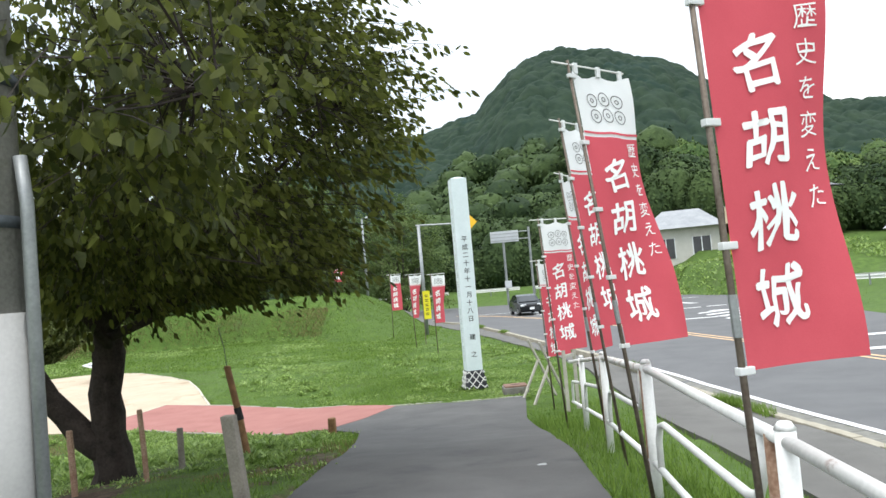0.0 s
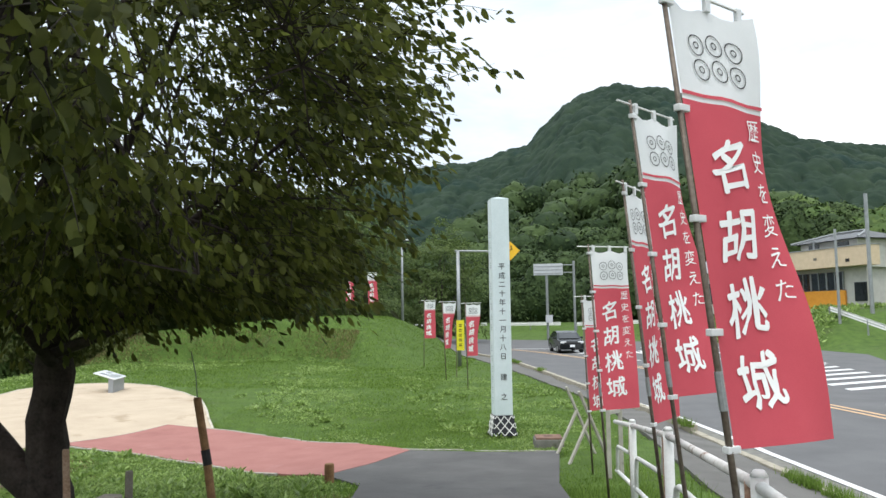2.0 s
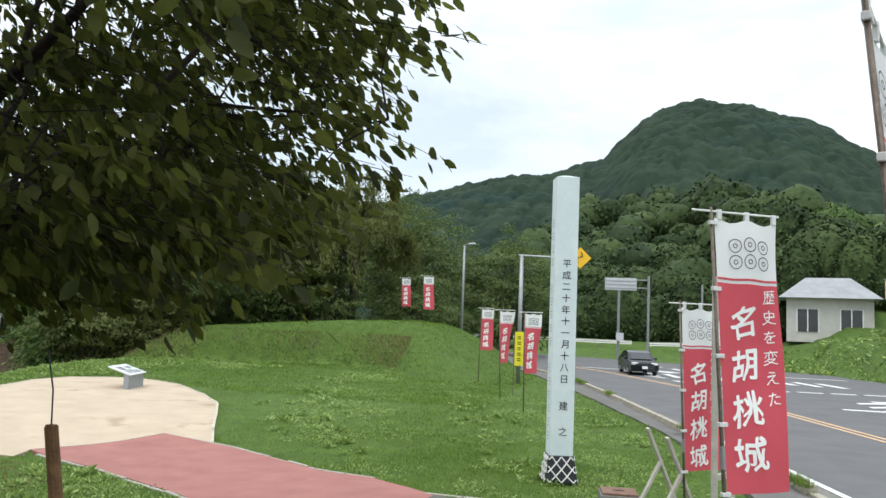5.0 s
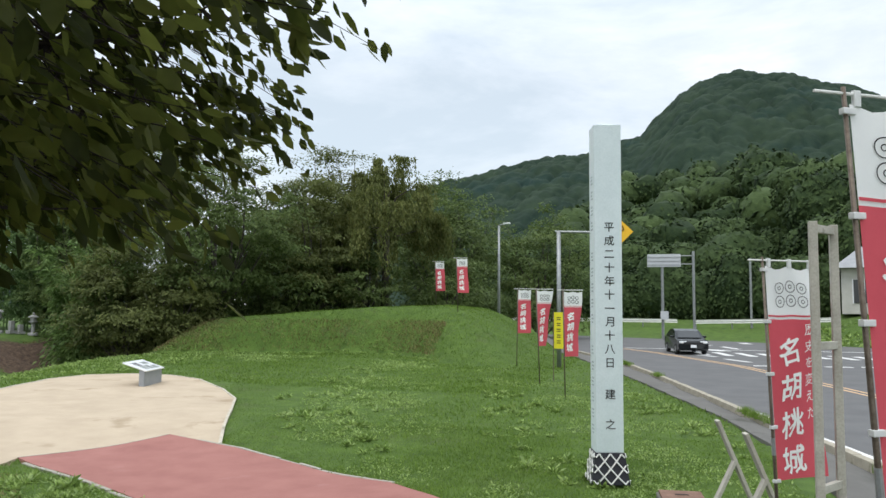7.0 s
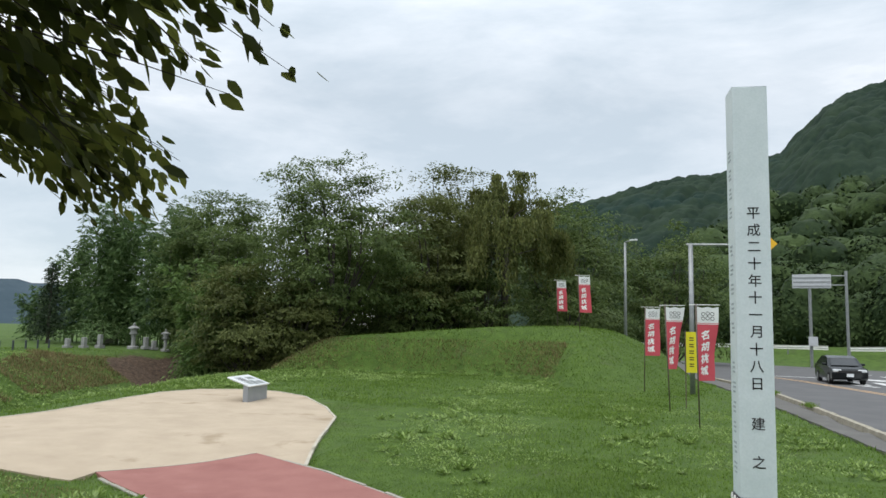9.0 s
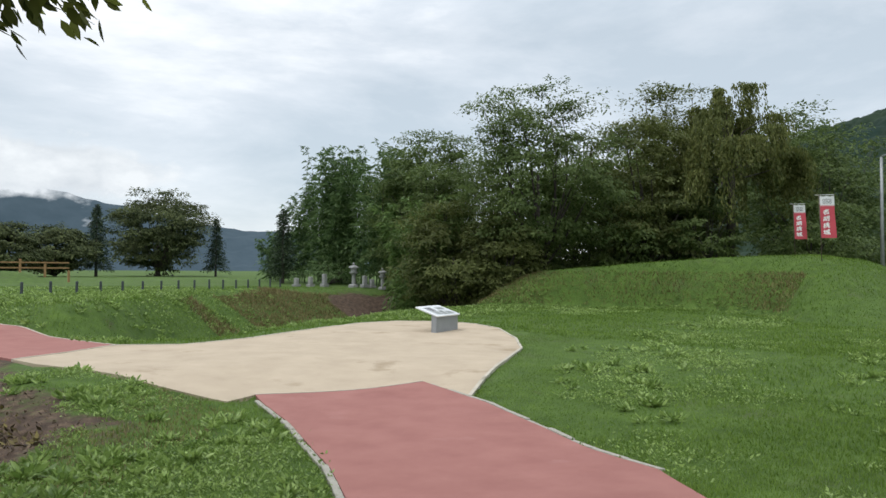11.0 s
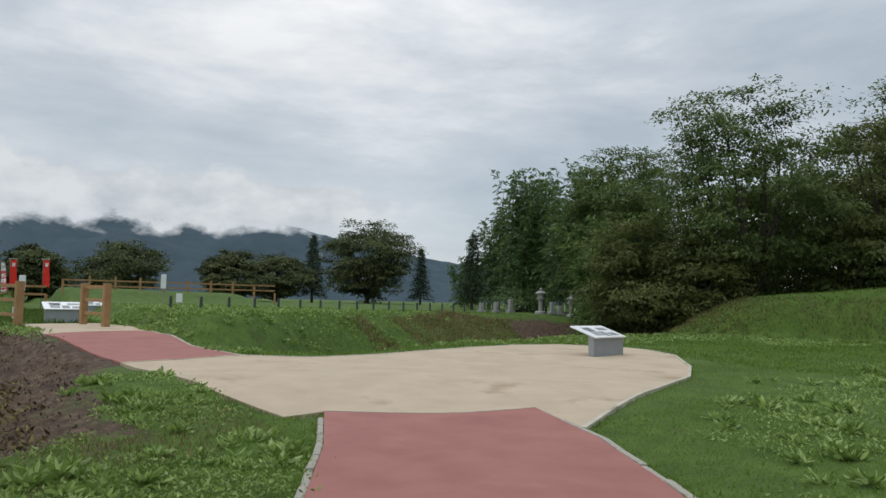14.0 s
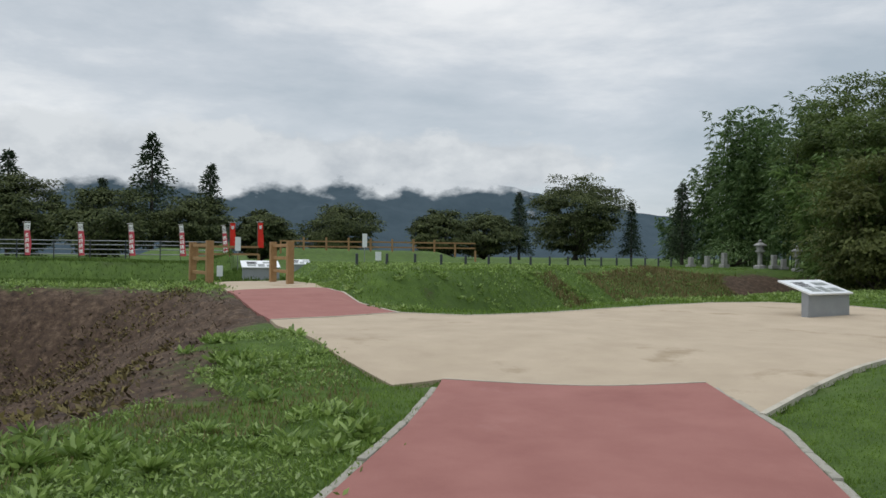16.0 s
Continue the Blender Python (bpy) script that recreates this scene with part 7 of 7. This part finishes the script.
def road_bars(bm):
    # hatching ahead of the turning lane
    for k in range(8):
        y = 30.5 + 1.7 * k
        z = float(road_sheet(0, y)) + 0.045
        bm.faces.new([bm.verts.new(p) for p in ((9.0, y, z), (12.6, y + 2.4, z), (12.6, y + 3.0, z), (9.0, y + 0.6, z))])
    # lane dashes and the bars of the crossing
    for k in range(9):
        x, y = 1.2 + 1.25 * k, 55.5 - 0.25 * k
        bm.faces.new([bm.verts.new(p) for p in ((x, y, -0.115), (x + 0.5, y, -0.115), (x - 0.1, y + 3.6, -0.115), (x - 0.6, y + 3.6, -0.115))])
    for k in range(6):
        x, y = 3.0 + 1.6 * k, 47.0 + 0.3 * k
        bm.faces.new([bm.verts.new(p) for p in ((x, y, -0.115), (x + 1.2, y + 0.1, -0.115), (x + 1.2, y + 0.55, -0.115), (x, y + 0.45, -0.115))])
    for x, y, w, h in ((7.4, 22.5, 2.6, 0.5), (8.4, 26.0, 3.0, 0.5), (-3.5, 62.0, 9.0, 0.35), (6.0, 62.5, 8.0, 0.4), (10.0, 44.0, 3.0, 0.5), (7.5, 39.0, 2.0, 0.45)):
        z = float(road_sheet(0, y)) + 0.045
        bm.faces.new([bm.verts.new(p) for p in ((x, y, z), (x + w, y, z), (x + w, y + h, z), (x, y + h, z))])
    for x0, y0, x1, y1, w in ((3.15, 49.7, 2.15, 52.0, 0.35), (1.84, 53.9, 0.77, 55.6, 0.35), (0.46, 58.6, -0.54, 59.5, 0.35), (2.9, 60.6, 0.9, 63.2, 1.0), (3.9, 63.5, 3.1, 67.0, 0.45), (2.43, 68.6, 1.46, 71.0, 0.4), (7.3, 80.7, 2.2, 90.9, 0.3), (5.5, 72.4, 5.2, 74.6, 0.7)):
        n = Vector((y1 - y0, x0 - x1)).normalized() * (w / 2)
        bm.faces.new([bm.verts.new((x, y, -0.112)) for x, y in ((x0 - n.x, y0 - n.y), (x0 + n.x, y0 + n.y), (x1 + n.x, y1 + n.y), (x1 - n.x, y1 - n.y))])
    # a straight-ahead arrow
    z = -0.115
    bm.faces.new([bm.verts.new(p) for p in ((5.3, 55, z), (5.6, 55, z), (5.6, 58, z), (5.3, 58, z))])
    bm.faces.new([bm.verts.new(p) for p in ((4.9, 55, z), (6.0, 55, z), (5.45, 53, z))])


paint("road_markings", M_LINE, road_bars)


def pieces(name, parent_name, spots, size, mat, jitter):
    """Laid stones that share one mesh, each an object of its own under the setting's piece."""
    root = tagged(new(parent_name), kind="structure")
    bm = bmesh.new()
    box(bm, *size, Matrix.Translation((0, 0, -size[2])), 0.015)
    me = bpy.data.meshes.new(name)
    bm.to_mesh(me)
    bm.free()
    me.materials.append(mat)
    for x, y, a, z, *slope in spots:
        ob = new(name, me)
        ob.parent = root
        tip = -math.degrees(math.atan((float(road_level(y + 0.3)) - float(road_level(y - 0.3))) / 0.6 * math.sin(a)))
        tip = slope[0] if slope else tip
        ob.matrix_local = pose(x, y, z + rng.uniform(-jitter, jitter), 0, 0, math.degrees(a) + rng.normal() * 0.7) @ pose(0, 0, 0, rng.normal() * 0.6, tip + rng.normal() * 0.4, 0)


pieces("kerb_stone", "kerb", [(x, y, a, float(road_level(y)) + (0.225 if y > 21 else 0.09)) for x, y, a in along(shifted(-0.03), KERB_Y, 22, 96, 0.605)], (0.59, 0.17, 0.25), M_KERBL, 0.008)
pieces("gutter_slab", "gutter", [(x, y, a, float(road_sheet(0, y)) + 0.036) for x, y, a in along(shifted(0.27), KERB_Y, 22, 75, 0.605)], (0.595, 0.36, 0.1), M_KERB, 0.003)


M_KERB2 = material("edging_concrete", (0.24, 0.23, 0.195), (0.42, 0.4, 0.345), 6.0, 0.9, 0.6, 60, third=(0.09, 0.1, 0.05), third_at=0.52, third_scale=3.0)


def edging(x0, y0, x1, y1):
    L = math.hypot(x1 - x0, y1 - y0)
    return [(x, y, a, ground_z(x, y) + 0.012) for x, y, a in along([x0, x1], [y0, y1], 0.3, L, 0.605)]


def beside(line, off):
    """Stones laid along a line, moved off to its left."""
    xs, ys = [p[0] for p in line], [p[1] for p in line]
    total = sum(math.hypot(b[0] - a[0], b[1] - a[1]) for a, b in zip(line, line[1:]))
    out = []
    for x, y, a in along(xs, ys, 0.3, total - 0.2, 0.6):
        dx, dy = 0.3 * math.cos(a), 0.3 * math.sin(a)
        tip = -math.degrees(math.atan((ground_z(x + dx, y + dy) - ground_z(x - dx, y - dy)) / 0.6))
        out.append((x - math.sin(a) * off, y + math.cos(a) * off, a, ground_z(x, y) + 0.03, tip))
    return out


pieces("edging_stone", "path_edging", beside(RED_POLY[1:5], 0.04) + beside(RED_POLY[8:4:-1], -0.04) + edging(-0.78, 17.85, -3.6, 18.0), (0.598, 0.075, 0.14), M_KERB2, 0.012)


def joint(line, width):
    """A thin pale concrete strip laid along the seam of two pavings."""
    bm = bmesh.new()
    prev = None
    for (x0, y0), (x1, y1) in zip(line, line[1:]):
        L = math.hypot(x1 - x0, y1 - y0)
        n = max(2, int(L / 0.3))
        nx, ny = -(y1 - y0) / L * width / 2, (x1 - x0) / L * width / 2
        for k in range(n + 1):
            x, y = x0 + (x1 - x0) * k / n, y0 + (y1 - y0) * k / n
            z = ground_z(x, y) + 0.032
            cur = [bm.verts.new((x + nx, y + ny, z)), bm.verts.new((x - nx, y - ny, z))]
            if prev:
                bm.faces.new((prev[0], prev[1], cur[1], cur[0]))
            prev = cur
    out = bmesh.ops.extrude_face_region(bm, geom=list(bm.faces))
    for v in out["geom"]:
        if isinstance(v, bmesh.types.BMVert):
            v.co.z -= 0.06
    bmesh.ops.recalc_face_normals(bm, faces=bm.faces)
    return tagged(link("trim", bm, M_JOINT), kind="structure")


M_JOINT = material("pale_joint_concrete", (0.36, 0.33, 0.27), (0.54, 0.5, 0.42), 5.0, 0.9, 0.4, 60, third=(0.2, 0.19, 0.13), third_at=0.58, third_scale=2.0)
joint([(-11.78, 19.36), (-10.65, 21.95)], 0.035)
joint([(-17.5, 17.75), (-19.1, 20.45)], 0.05)
joint(PAD_POLY[6:20], 0.06)
joint([(-19.1, 20.45), (-25.4, 19.65)], 0.06)


# ---------------------------------------------------------------- litter
def scrap(x, y, turn):
    ob = thing("paper_scrap", pose(x, y, ground_z(x, y) + 0.022, 0, 0, turn), "small crumpled white paper scrap on the asphalt path", "litter")
    bm = bmesh.new()
    g = [[bm.verts.new((0.09 * i / 3, 0.05 * j / 2, 0.008 * rng.random())) for i in range(4)] for j in range(3)]
    for j in range(2):
        for i in range(3):
            bm.faces.new((g[j][i], g[j][i + 1], g[j + 1][i + 1], g[j + 1][i]))
    bmesh.ops.solidify(bm, geom=list(bm.faces), thickness=0.002)
    part("sheet", bm, M_CLOTHW, ob)


scrap(-0.85, 8.7, 20)
